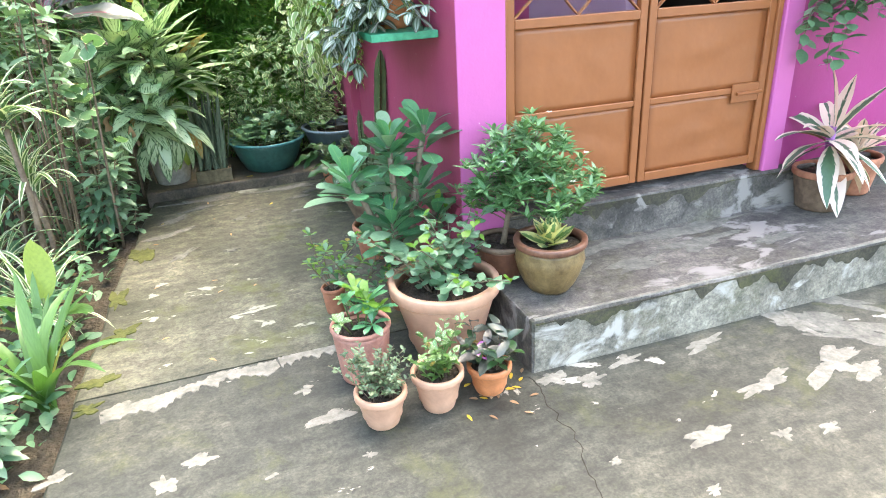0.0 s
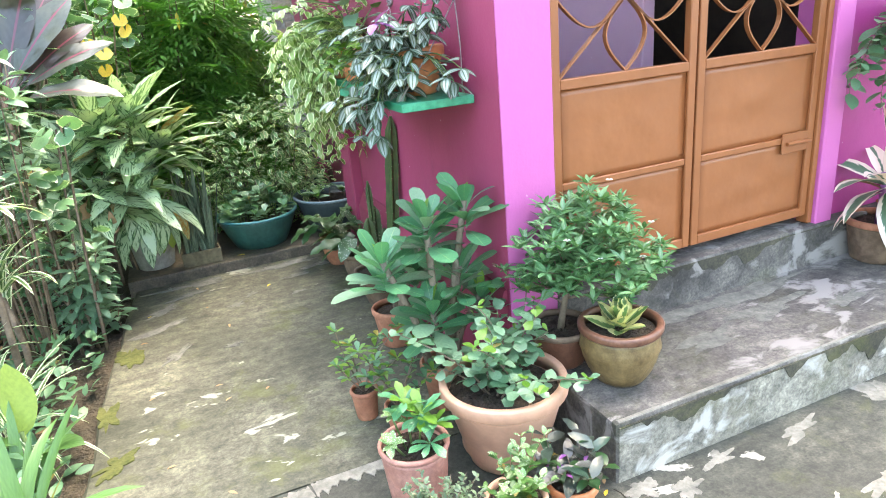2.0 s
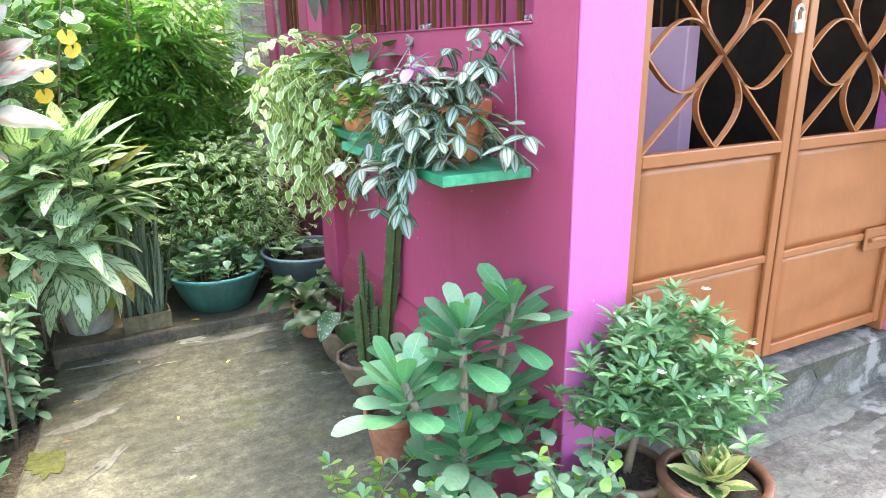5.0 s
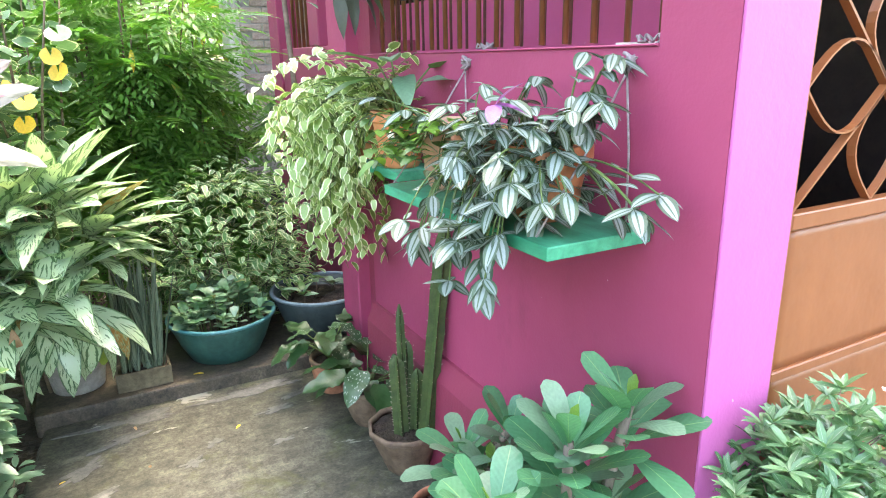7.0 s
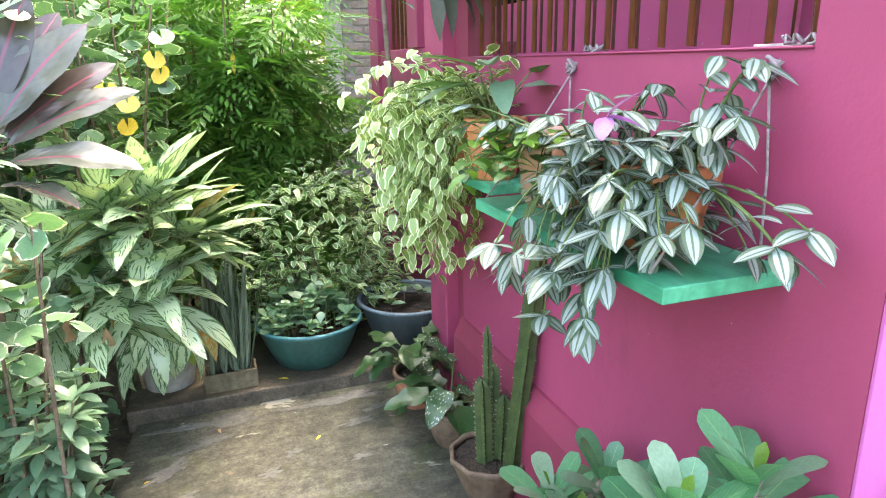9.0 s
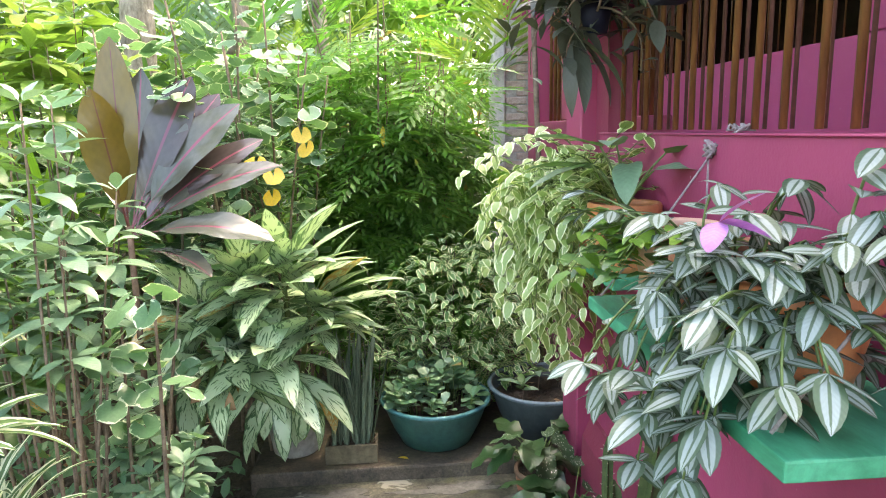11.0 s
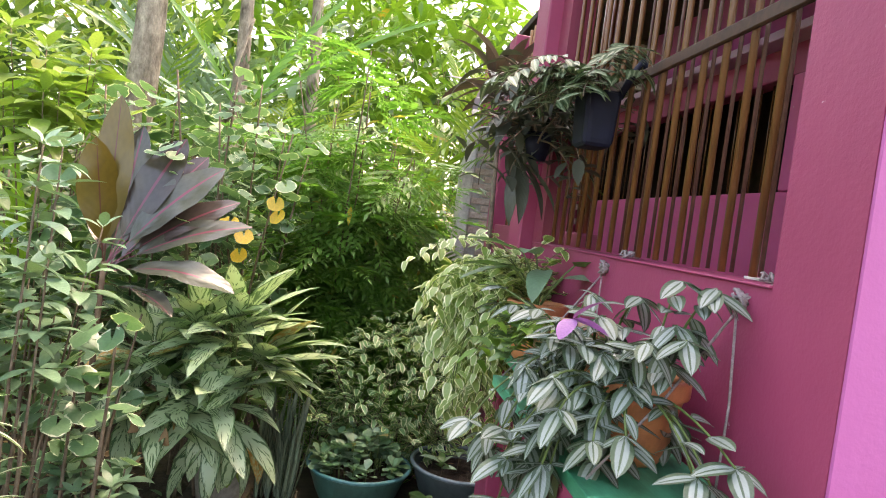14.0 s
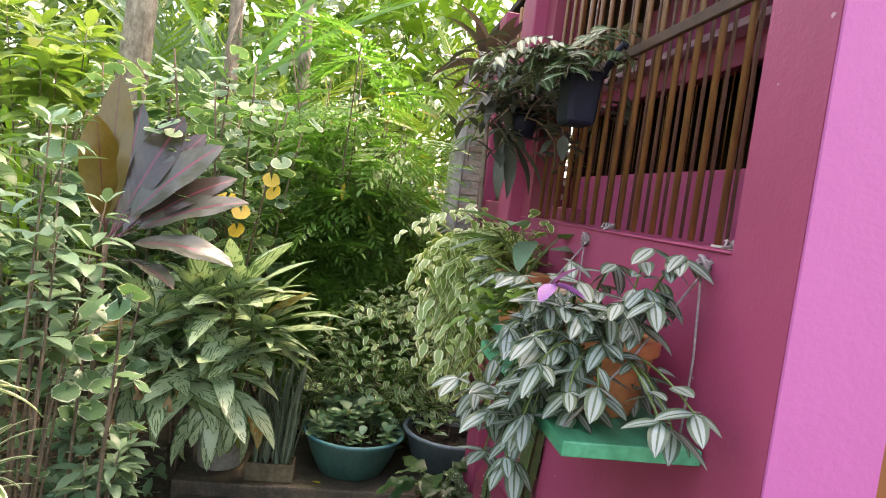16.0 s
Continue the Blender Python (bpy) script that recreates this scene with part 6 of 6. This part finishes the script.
# feathery aralia
P = plant("feathery_shrub", -0.72, 3.52, "tall feathery green shrub with finely cut leaves")
lf = leaf_geo(0.062, 0.012, prof_lance, 0.4, 0.2, 2, 2)
sub = pinnate_geo(0.17, 5, leaf_geo(0.08, 0.025, prof_lance, 0.3, 0.2, 2, 2), 50, 0.3, True, 0.1, 15, 0.0012)
fr = []
for s in (-1, 1):
    for t, sc in ((0.35, 1.0), (0.55, 0.95), (0.75, 0.8)):
        fr.append(moved(sub, lm((0, 0.3 * t, -0.03 * t), -s * 58, -8, s * 10, sc)))
fr.append(moved(sub, lm((0, 0.28, -0.03), 0, -12, 0, 1.0)))
V0 = np.array([(-0.002, 0, 0), (0.002, 0, 0), (0.001, 0.29, -0.03), (-0.001, 0.29, -0.03)], float)
fr.append((V0, np.array([(0, 1, 2, 3)]), np.full((4, 2), 0.5)))
frond = join_geo(fr)
paths, mats = [], []
for i in range(34):
    p = curve_pts((U(-0.36, 0.42), U(-0.22, 0.2), 0), U(0, 360), U(80, 89), U(1.1, 2.6), U(-12, 4), 8, 6)
    paths.append(p)
    for j in range(17):
        t = U(0.3, 1.0)
        mats.append(lm(along(p, t), rng.gauss(180, 80), U(-50, 20), U(-25, 25), U(0.8, 1.4)))
stems_part(paths, 0.008, 0.004, M_TWIG, P, "cane", 6)
foliage("foliage", frond, mats, L_FERN, P, "feathery finely divided leaves")
put_leaves([geo_mesh("leaf", leaf_geo(0.12, 0.03, prof_lance, 0.6, 0.3, 5, 2, 0.2), L_YELLOW)], [lm((-0.07, -0.5, 1.64), 170, -70, 0, 1)], P, "yellow_leaf")

# cream-edged shrub behind the basins
P = plant("variegated_shrub", -0.40, 2.98, "bushy shrub with small cream-edged leaves behind the basins")
paths, mats = [], []
for i in range(50):
    p = curve_pts((U(-0.2, 0.2), U(-0.1, 0.25), 0), rng.gauss(150, 70), U(42, 88), U(0.4, 1.15), U(-45, 0), 7, 14)
    paths.append(p)
    for j in range(26):
        mats.append(lm(along(p, 0.2 + 0.8 * j / 26), j * 137 + U(-30, 30), U(-10, 50), U(-25, 25), U(0.65, 1.2)))
for i in range(1500):
    a, e, q = U(0, 2 * math.pi), math.asin(U(-0.8, 1.0)), U(0.7, 1.05)
    q *= 1 + 0.25 * noise.noise((a * 1.5, e * 2, 4.0))
    mats.append(lm((-0.02 + 0.40 * q * math.cos(e) * math.cos(a), -0.1 + 0.28 * q * math.cos(e) * math.sin(a), 0.58 + 0.46 * q * math.sin(e)), math.degrees(a) - 90 + U(-70, 70), U(-35, 40), U(-25, 25), U(0.65, 1.2)))
stems_joined(paths, 0.005, 0.0015, M_TWIG, P, "branch")
foliage("foliage", leaf_geo(0.068, 0.037, prof_ovate, 0.5, 0.22, 4, 2), mats, L_CREAMEDGE, P, "small leaves with cream edges")
P = plant("variegated_shrub", -0.75, 2.98, "low shrub with small cream-edged leaves behind the snake plant")
paths, mats = [], []
for i in range(40):
    p = curve_pts((U(-0.15, 0.15), U(-0.1, 0.2), 0), U(0, 360), U(45, 88), U(0.35, 0.85), U(-45, 0), 6, 14)
    paths.append(p)
    for j in range(22):
        mats.append(lm(along(p, 0.2 + 0.8 * j / 22), j * 137 + U(-30, 30), U(-10, 50), U(-25, 25), U(0.65, 1.2)))
stems_joined(paths, 0.005, 0.0015, M_TWIG, P, "branch")
foliage("foliage", leaf_geo(0.068, 0.037, prof_ovate, 0.5, 0.22, 4, 2), mats, L_CREAMEDGE, P, "small leaves with cream edges")


# ---- trees and palms behind ----
def tree_trunk(x, y, h, r, lean, mat, label):
    P = plant("tree", x, y, label, group="garden trees", cat="tree")
    pts = [Vector((lean[0] * t + 0.05 * math.sin(t * 7 + x), lean[1] * t + 0.04 * math.cos(t * 6), h * t)) for t in [i / 10 for i in range(11)]]
    part("trunk", tube_bm(pts, [r * (1.15 - 0.55 * i / 10) for i in range(11)], 14), mat, P, "", True)
    limbs = []
    for i in range(9):
        p = curve_pts(along(pts, U(0.72, 0.98)), i * 137.5, U(15, 60), U(0.7, 1.6), U(-20, 25), 6, 14)
        limbs.append(p)
    stems_part(limbs, r * 0.35, 0.008, mat, P, "limb", 7)
    mats = []
    for p in limbs:
        for j in range(14):
            q = along(p, U(0.2, 1.0))
            mats.append(lm((q.x + U(-0.3, 0.3), q.y + U(-0.3, 0.3), q.z + U(-0.2, 0.25)), U(0, 360), U(-50, 40), U(-30, 30), U(0.6, 1.3)))
    foliage("crown", leaf_geo(0.17, 0.06, prof_lance, 0.6, 0.2, 4, 2), mats, L_GREEN if x > -3.5 else L_BRIGHT, P)
    return P


tree_trunk(-2.55, 4.35, 4.6, 0.13, (0.05, 0.1), M_PALEBARK, "pale-barked garden tree behind the shrubs")
tree_trunk(-4.0, 4.7, 4.8, 0.10, (0.1, 0.0), M_PALEBARK, "slender pale tree at the back of the garden")
tree_trunk(-1.95, 4.6, 4.4, 0.07, (0.12, 0.2), M_PALEBARK, "thin pale tree behind the feathery shrub")
tree_trunk(-5.2, 4.4, 4.8, 0.12, (0.0, 0.1), M_PALEBARK, "pale tree trunk at the garden's far side")
tree_trunk(-1.4, 5.4, 4.8, 0.07, (0.05, 0.2), M_PALEBARK, "thin tree between palm fronds")
part("branch", tube_bm([(0.0, 0, 2.15), (0.12, -0.05, 2.3), (0.1, -0.1, 2.6), (0.2, -0.1, 3.0)], [0.035, 0.03, 0.02, 0.012], 8), M_PALEBARK, bpy.data.objects["tree.002"], "", True)


def palm(x, y, z0, n, L, label, mat, az=None, el=(25, 80), droop=1.0, lw=0.034, ll=0.34):
    P = plant("palm", x, y, label, group="palms", cat="palm")
    leaflet = leaf_geo(ll, lw, prof_lance, 0.5, 0.3, 4, 2)
    part("trunk", tube_bm([(0, 0, 0), (0.03, 0, z0 * 0.5), (0, 0, z0 + 0.1)], [0.05, 0.045, 0.04], 9), M_BARK, P, "", True)
    mesh = [geo_mesh("frond", pinnate_geo(L, 20, leaflet, 62, d, True, 0.2, 22, 0.009), mat) for d in (droop * 0.7, droop, droop * 1.35)]
    put_leaves(mesh, [lm((0, 0, z0 + U(-0.1, 0.1)), (k * 137.5 + 20) if az is None else U(*az), U(*el), U(-20, 20), U(0.75, 1.1)) for k in range(n)], P, "frond")
    return P


palm(-0.5, 5.7, 1.3, 12, 1.7, "palm with long arching green fronds behind the shrub", L_BRIGHT)
palm(-0.12, 4.2, 0.75, 11, 1.15, "low palm with narrow leaflets near the pink wall", L_GREEN, lw=0.022, ll=0.26)
palm(-2.9, 5.6, 1.6, 13, 2.0, "tall palm at the back of the garden", L_BRIGHT)
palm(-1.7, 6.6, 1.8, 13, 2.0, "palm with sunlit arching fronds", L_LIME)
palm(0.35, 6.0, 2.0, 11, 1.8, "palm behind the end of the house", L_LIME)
palm(-4.6, 6.2, 1.5, 12, 2.1, "broad palm in the far corner of the garden", L_BRIGHT)
palm(-1.5, 5.6, 1.5, 12, 1.7, "palm with long drooping fronds among the trees", L_GREEN)
palm(-2.4, 5.6, 2.0, 12, 1.8, "feather palm with glossy fronds over the shrubs", L_GREYG, lw=0.045)
palm(-3.3, 4.8, 1.7, 12, 1.7, "feather palm beside the pale tree trunk", L_BRIGHT, lw=0.045)
palm(-3.6, 3.6, 0.9, 10, 1.4, "young palm among the garden shrubs", L_BRIGHT, lw=0.05)
P = thing("palm_frond", -0.85, 3.6, -0.03, "single long arching palm frond on a slender stalk", "palm", "palms")
pf = geo_mesh("frond", pinnate_geo(1.5, 22, leaf_geo(0.26, 0.045, prof_lance, 0.5, 0.25, 4, 2), 60, 0.45, True, 0.06, 26, 0.009), L_FERN)
part("stalk", tube_bm([(0, 0, 0), (-0.5, 0.1, 1.1), (-0.72, -0.1, 2.1)], [0.014, 0.011, 0.009], 6), M_STEM, P, "", True)
put_leaves([pf], [lm((-0.72, -0.1, 2.1), -92, 46, 25, 1.0), lm((-0.72, -0.1, 2.1), -60, 66, 10, 0.9), lm((-0.72, -0.1, 2.1), 70, 60, 10, 0.8)], P, "frond")


# dark purple cordyline beyond the pillar
P = plant("cordyline", 0.02, 3.12, "tall dark purple cordyline with drooping leaves past the pillar")
part("stem", tube_bm([(0.1, 0.02, 0), (0.06, 0, 1.2), (0.0, -0.02, 2.5)], [0.02, 0.017, 0.013], 8), M_TWIG, P, "", True)
gk = [geo_mesh("leaf", leaf_geo(0.46, 0.085, prof_lance, d, 0.25, 8, 2, 0.04), L_DARKPURPLE) for d in (0.6, 1.2)]
put_leaves(gk, [lm((0.0, -0.02, 2.36 + 0.006 * k), k * 137.5, U(-20, 75), U(-20, 20), U(0.7, 1.1)) for k in range(24)], P)


# upright grasses and sword leaves
def swords(x, y, n, L, W, mat, label, spread=0.4):
    P = plant("sword_plant", x, y, label, group="sword-leaved plants")
    gs = [geo_mesh("leaf", leaf_geo(L, W, prof_strap, d, 0.3, 7, 2), mat) for d in (0.15, 0.5, 1.1)]
    put_leaves(gs, [lm((U(-spread, spread), U(-spread, spread), 0.0 + U(0, 0.8)), U(0, 360), U(50, 88), U(-30, 30), U(0.6, 1.1)) for _ in range(n)], P)


swords(-3.0, 3.6, 40, 1.3, 0.06, L_BRIGHT, "clump of bright upright sword leaves")
swords(-1.9, 4.0, 44, 1.5, 0.05, L_GREEN, "clump of tall green sword leaves", 0.5)
swords(-1.2, 4.3, 40, 1.6, 0.04, L_LIME, "sunlit clump of long narrow leaves", 0.5)
swords(-3.8, 2.6, 40, 1.3, 0.07, L_BRIGHT, "bright broad-bladed clump at the garden's side", 0.5)


# dense shrubs that close the view
def thicket(x, y, w, d, h, n, geo, mat, label, z0=0.0):
    P = plant("thicket", x, y, label, group="background shrubs", cat="shrub")
    mats = []
    for i in range(n):
        a, q = U(0, 2 * math.pi), math.sqrt(rng.random())
        zz = z0 + (h - z0) * rng.random() ** 0.8
        f = 1.0 + 0.35 * noise.noise((math.cos(a) * 2 + x, math.sin(a) * 2 + y, zz * 1.3))
        mats.append(lm((w * q * f * math.cos(a), d * q * f * math.sin(a), zz), U(0, 360), U(-50, 50), U(-35, 35), U(0.5, 1.4)))
    foliage("foliage", geo, mats, mat, P)
    paths = [curve_pts((U(-w, w) * 0.6, U(-d, d) * 0.6, 0), U(0, 360), U(65, 88), h * U(0.6, 0.95), U(-15, 10), 5, 8) for _ in range(10)]
    stems_part(paths, 0.014, 0.004, M_TWIG, P, "stem", 5)


G_B = leaf_geo(0.15, 0.075, prof_ovate, 0.5, 0.2, 4, 2)
G_S = leaf_geo(0.08, 0.04, prof_ovate, 0.5, 0.2, 3, 2)
G_L = leaf_geo(0.36, 0.095, prof_lance, 0.7, 0.2, 4, 2)
G_XL = leaf_geo(0.7, 0.26, prof_lance, 0.7, 0.2, 4, 2)
# lime leaf colour helps the sunlit look of the far foliage
thicket(-2.7, 4.0, 0.9, 0.5, 1.7, 900, G_B, L_GREEN, "dense green shrubs at the back of the garden")
thicket(-4.2, 3.4, 1.0, 0.8, 2.1, 1100, G_B, L_BRIGHT, "dense bright shrubs at the garden's side")
thicket(-3.3, 2.2, 0.6, 0.7, 1.5, 900, G_B, L_GREEN, "dense shrubs beside the garden bed")
thicket(-1.95, 1.75, 0.28, 0.45, 0.85, 420, G_S, L_BLUE, "low leafy undergrowth along the garden bed")
thicket(-0.9, 8.2, 1.8, 0.8, 5.2, 1300, G_L, L_BRIGHT, "tall sunlit leaves filling the view behind")
thicket(-4.0, 12.5, 9.0, 1.4, 6.0, 2300, G_XL, L_GREEN, "dense woods closing the view behind the garden")
thicket(-11.0, 6.0, 1.6, 6.0, 7.0, 2600, G_XL, L_GREEN, "dense woods along the garden side")
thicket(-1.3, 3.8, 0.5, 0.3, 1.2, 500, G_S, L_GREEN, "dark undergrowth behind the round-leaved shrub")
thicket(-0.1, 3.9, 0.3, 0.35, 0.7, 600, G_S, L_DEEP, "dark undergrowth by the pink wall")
# deep green leaves here put the shade of gaps into colour
thicket(-2.3, 5.4, 1.6, 0.4, 2.2, 1200, G_B, L_DEEP, "deep green shrubs standing in for dark gaps between the palms")
thicket(-4.6, 5.0, 1.2, 0.5, 2.6, 1000, G_L, L_DEEP, "deep green shrubs standing in for dark gaps at the garden's side")
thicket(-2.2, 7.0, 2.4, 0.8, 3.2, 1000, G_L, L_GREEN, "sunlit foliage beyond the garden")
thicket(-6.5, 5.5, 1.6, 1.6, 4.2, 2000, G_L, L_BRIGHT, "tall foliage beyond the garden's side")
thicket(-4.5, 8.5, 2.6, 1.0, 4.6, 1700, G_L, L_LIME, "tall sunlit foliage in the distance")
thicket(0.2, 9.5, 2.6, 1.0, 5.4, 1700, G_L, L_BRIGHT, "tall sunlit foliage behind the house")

# ---- brick wall beyond ----
P = thing("brick_outhouse", 0.75, 5.6, -0.05, "pale brick outhouse beyond the end of the pink wall", "outhouse")
part("core", box_bm(-0.45, 0.6, 0.02, 0.5, 0, 2.6), M_MORTAR, P)
bm = box_bm(0, 0.19, 0, 0.05, 0, 0.06, 0.004)
bmesh_brick = bpy.data.meshes.new("brick")
bm.to_mesh(bmesh_brick)
bm.free()
bmesh_brick.materials.append(M_BRICK)
for r_ in range(20):
    for c_ in range(5):
        o = new("brick", bmesh_brick)
        o.parent = P
        o.matrix_basis = pose(-0.44 + c_ * 0.205 - (0.1 if r_ % 2 else 0) + 0.1, 0.0 + U(0, 0.006), 1.05 + r_ * 0.073)
part("corner_post", box_bm(-0.56, -0.452, -0.02, 0.3, 0, 2.6, 0.01), M_PLASTER, P)

# ---- yard details ----
def flat_patch(name, x, y, rx, ry, z, mat, label, seed, rot=0.0, thick=0.0035, holes=0.35):
    bm = bmesh.new()
    n = 110
    ring = []
    for k in range(n):
        a = 2 * math.pi * k / n
        f = 0.85 + 1.25 * holes * noise.noise((math.cos(a) * 1.7 + seed, math.sin(a) * 1.7, seed * 2.3)) + 0.18 * holes * noise.noise((math.cos(a) * 8 + seed, math.sin(a) * 8, seed)) + 0.1 * holes * noise.noise((math.cos(a) * 19 + seed, math.sin(a) * 19, seed))
        f = max(0.12, f)
        px, py = rx * f * math.cos(a), ry * f * math.sin(a)
        ring.append((x + px * math.cos(rot) - py * math.sin(rot), y + px * math.sin(rot) + py * math.cos(rot)))
    top = [bm.verts.new((px, py, z + thick)) for px, py in ring]
    bot = [bm.verts.new((x + (px - x) * 1.015, y + (py - y) * 1.015, z - 0.002)) for px, py in ring]
    bm.faces.new(top)
    for k in range(n):
        bm.faces.new((bot[k], bot[(k + 1) % n], top[(k + 1) % n], top[k]))
    return tagged(part(name, bm, mat), label, "", "", "structure")
M_FLAKE = plain_mat("chipped_screed", (0.12, 0.114, 0.098), (0.27, 0.255, 0.22), 14, 0.85, 0.0, 0.4, 50)
M_LICHEN = plain_mat("pale_lichen", (0.095, 0.092, 0.08), (0.20, 0.192, 0.168), 18, 0.9, 0.0, 0.4, 60)
M_MOSS = plain_mat("green_moss", (0.05, 0.06, 0.012), (0.12, 0.125, 0.035), 30, 1.0, 0.0, 0.8, 90)


def ragged_strip(name, a, b, wide, z, mat, label, seed, n=110, thick=0.003):
    """A chipped band on the ground from a to b, broken in places."""
    ax, bx = Vector((a[0], a[1], 0)), Vector((b[0], b[1], 0))
    side = Vector((-(bx - ax).y, (bx - ax).x, 0)).normalized()
    bm = bmesh.new()
    last = None
    for i in range(n + 1):
        t = i / n
        q = ax.lerp(bx, t) + side * 0.03 * noise.noise((t * 2.5, seed, 0))
        lo, hi = [wide * max(0.03, 0.34 + 0.5 * noise.noise((t * 5, seed + k, 1)) + 0.3 * noise.noise((t * 17, seed + k, 2)) + 0.16 * noise.noise((t * 47, seed + k, 3))) for k in (3, 7)]
        row = [bm.verts.new((v.x, v.y, z + dz)) for v, dz in ((q - side * (lo + 0.002), -0.003), (q - side * lo, thick), (q + side * hi, thick), (q + side * (hi + 0.002), -0.003))]
        if last:
            for k in range(3):
                bm.faces.new((last[k], row[k], row[k + 1], last[k + 1]))
        last = row
    bmesh.ops.recalc_face_normals(bm, faces=bm.faces)
    return structure(name, bm, mat, label)


ragged_strip("trim_screed", (-1.47, -0.21), (-0.84, -0.085), 0.095, 0.0, M_FLAKE, "chipped pale screed along the slab joint", 2.0)
ragged_strip("trim_screed", (-0.83, -0.095), (-0.38, -0.05), 0.11, 0.0, M_FLAKE, "chipped pale screed along the slab joint", 5.0, 80)
ragged_strip("trim_nosing", (0.06, -0.546), (3.1, -0.546), 0.016, 0.222, M_FLAKE, "pale worn edge of the doorstep", 8.0, 260, 0.002)
for i, (x, y, rx, ry) in enumerate(((1.3, -0.72, 0.2, 0.07), (1.36, -0.86, 0.22, 0.06), (1.5, -0.62, 0.16, 0.05), (1.6, -0.95, 0.2, 0.08))):
    flat_patch("trim_flake", x, y, rx, ry, 0.0, M_LICHEN, "pale worn area of the concrete yard", i * 2.7 + 90, -0.7, 0.0012 + 0.0002 * i, 0.8)
for i, (x, y, rx, ry, rot) in enumerate(((0.66, -0.3, 0.15, 0.05, 0.3), (0.98, -0.24, 0.2, 0.06, 0.1), (0.6, -0.1, 0.22, 0.05, 0.05), (1.1, -0.09, 0.3, 0.05, 0.05), (1.35, -0.33, 0.16, 0.04, 0.2), (0.42, -0.2, 0.1, 0.05, 0.4))):
    flat_patch("trim_lichen", x, y, rx, ry, 0.222, M_LICHEN, "pale peeling coat on the doorstep", i * 4.1 + 60, rot, 0.0015 + 0.0002 * i, 0.8)
for i, (x, y, rx, ry, rot) in enumerate(((-1.25, 1.82, 0.12, 0.04, 0.6), (-1.27, 1.58, 0.12, 0.035, 0.3), (-0.87, 1.66, 0.05, 0.03, 0.5), (-0.77, 1.77, 0.035, 0.03, 0.5), (-0.51, 1.64, 0.05, 0.02, 0.2), (-0.47, 1.91, 0.1, 0.03, 0.1), (-1.05, 2.13, 0.24, 0.045, -0.1), (-0.52, 2.14, 0.22, 0.04, 0.0), (-1.1, 1.98, 0.1, 0.03, 0.3), (-0.3, 2.02, 0.1, 0.03, 0.2), (-0.95, 1.15, 0.05, 0.03, 0.2), (-1.2, 1.2, 0.1, 0.03, 0.9))):
    flat_patch("trim_lichen", x, y, rx, ry, 0.004, M_LICHEN, "pale lichen patch on the mossy path", i * 3.3 + 120, rot, 0.0015 + 0.0002 * i, 0.85)
for i, (x, y, rx, ry, rot) in enumerate(((-1.49, 0.04, 0.06, 0.04, 0.3), (-1.46, 0.4, 0.08, 0.05, 0.9), (-1.52, -0.12, 0.05, 0.03, 0.2), (-1.42, 1.3, 0.06, 0.12, 0.0), (-1.5, 0.75, 0.04, 0.12, 0.0))):
    flat_patch("trim_moss", x, y, rx, ry, 0.004 if y > -0.06 else 0.0, M_MOSS, "patch of green moss at the slab's edge", i * 5.3 + 200, rot, 0.004, 0.85)
for i, (px, py, rx, ry) in enumerate(PATCHES):
    flat_patch("trim_flake", px, py, rx, ry * 0.8, 0.0, M_FLAKE, "pale chipped patch in the concrete", i * 1.9 + 30, 0.25, 0.001 + 0.00005 * i, 0.75)
M_CRACK = plain_mat("crack_dirt", (0.015, 0.014, 0.01), (0.04, 0.035, 0.025), 20, 1.0)
bm = bmesh.new()
cp = [Vector((0.024, -0.575, 0.0005))]
for i in range(26):
    cp.append(cp[-1] + Vector((rng.gauss(-0.002, 0.014), -0.026, 0)))
rows = [(bm.verts.new((p.x - w, p.y, 0.0012)), bm.verts.new((p.x + w, p.y, 0.0012))) for p, w in [(p, 0.0012 + 0.0018 * rng.random()) for p in cp]]
for a, b in zip(rows, rows[1:]):
    bm.faces.new((a[0], a[1], b[1], b[0]))
structure("trim_crack", bm, M_CRACK, "crack running across the concrete yard")
gl_ = geo_mesh("fallen_leaf", leaf_geo(0.035, 0.016, prof_ovate, 0.3, 0.2), L_YELLOW)
gd_ = geo_mesh("fallen_leaf", leaf_geo(0.035, 0.016, prof_ovate, 0.3, 0.3), L_DRY)
for i in range(34):
    o = new("fallen_leaf", rng.choice([gl_, gd_, gd_]))
    if i < 20:
        o.matrix_basis = pose(-0.13 + rng.gauss(0, 0.1), -0.62 + rng.gauss(0, 0.05), 0.005, U(-5, 5), U(-10, 10), U(0, 360))
    else:
        o.matrix_basis = pose(U(-1.4, -0.2), U(-0.4, 2.1), 0.008, U(-5, 5), U(-10, 10), U(0, 360))
    tagged(o, "small dry fallen leaf on the concrete", "leaf", "fallen leaves")
o = new("fallen_leaf", gl_)
o.matrix_basis = pose(-0.72, 2.3, 0.078, 0, 0, 60) @ Matrix.Scale(1.6, 4)
tagged(o, "yellow fallen leaf on the dark ledge", "leaf", "fallen leaves")

join_rest()
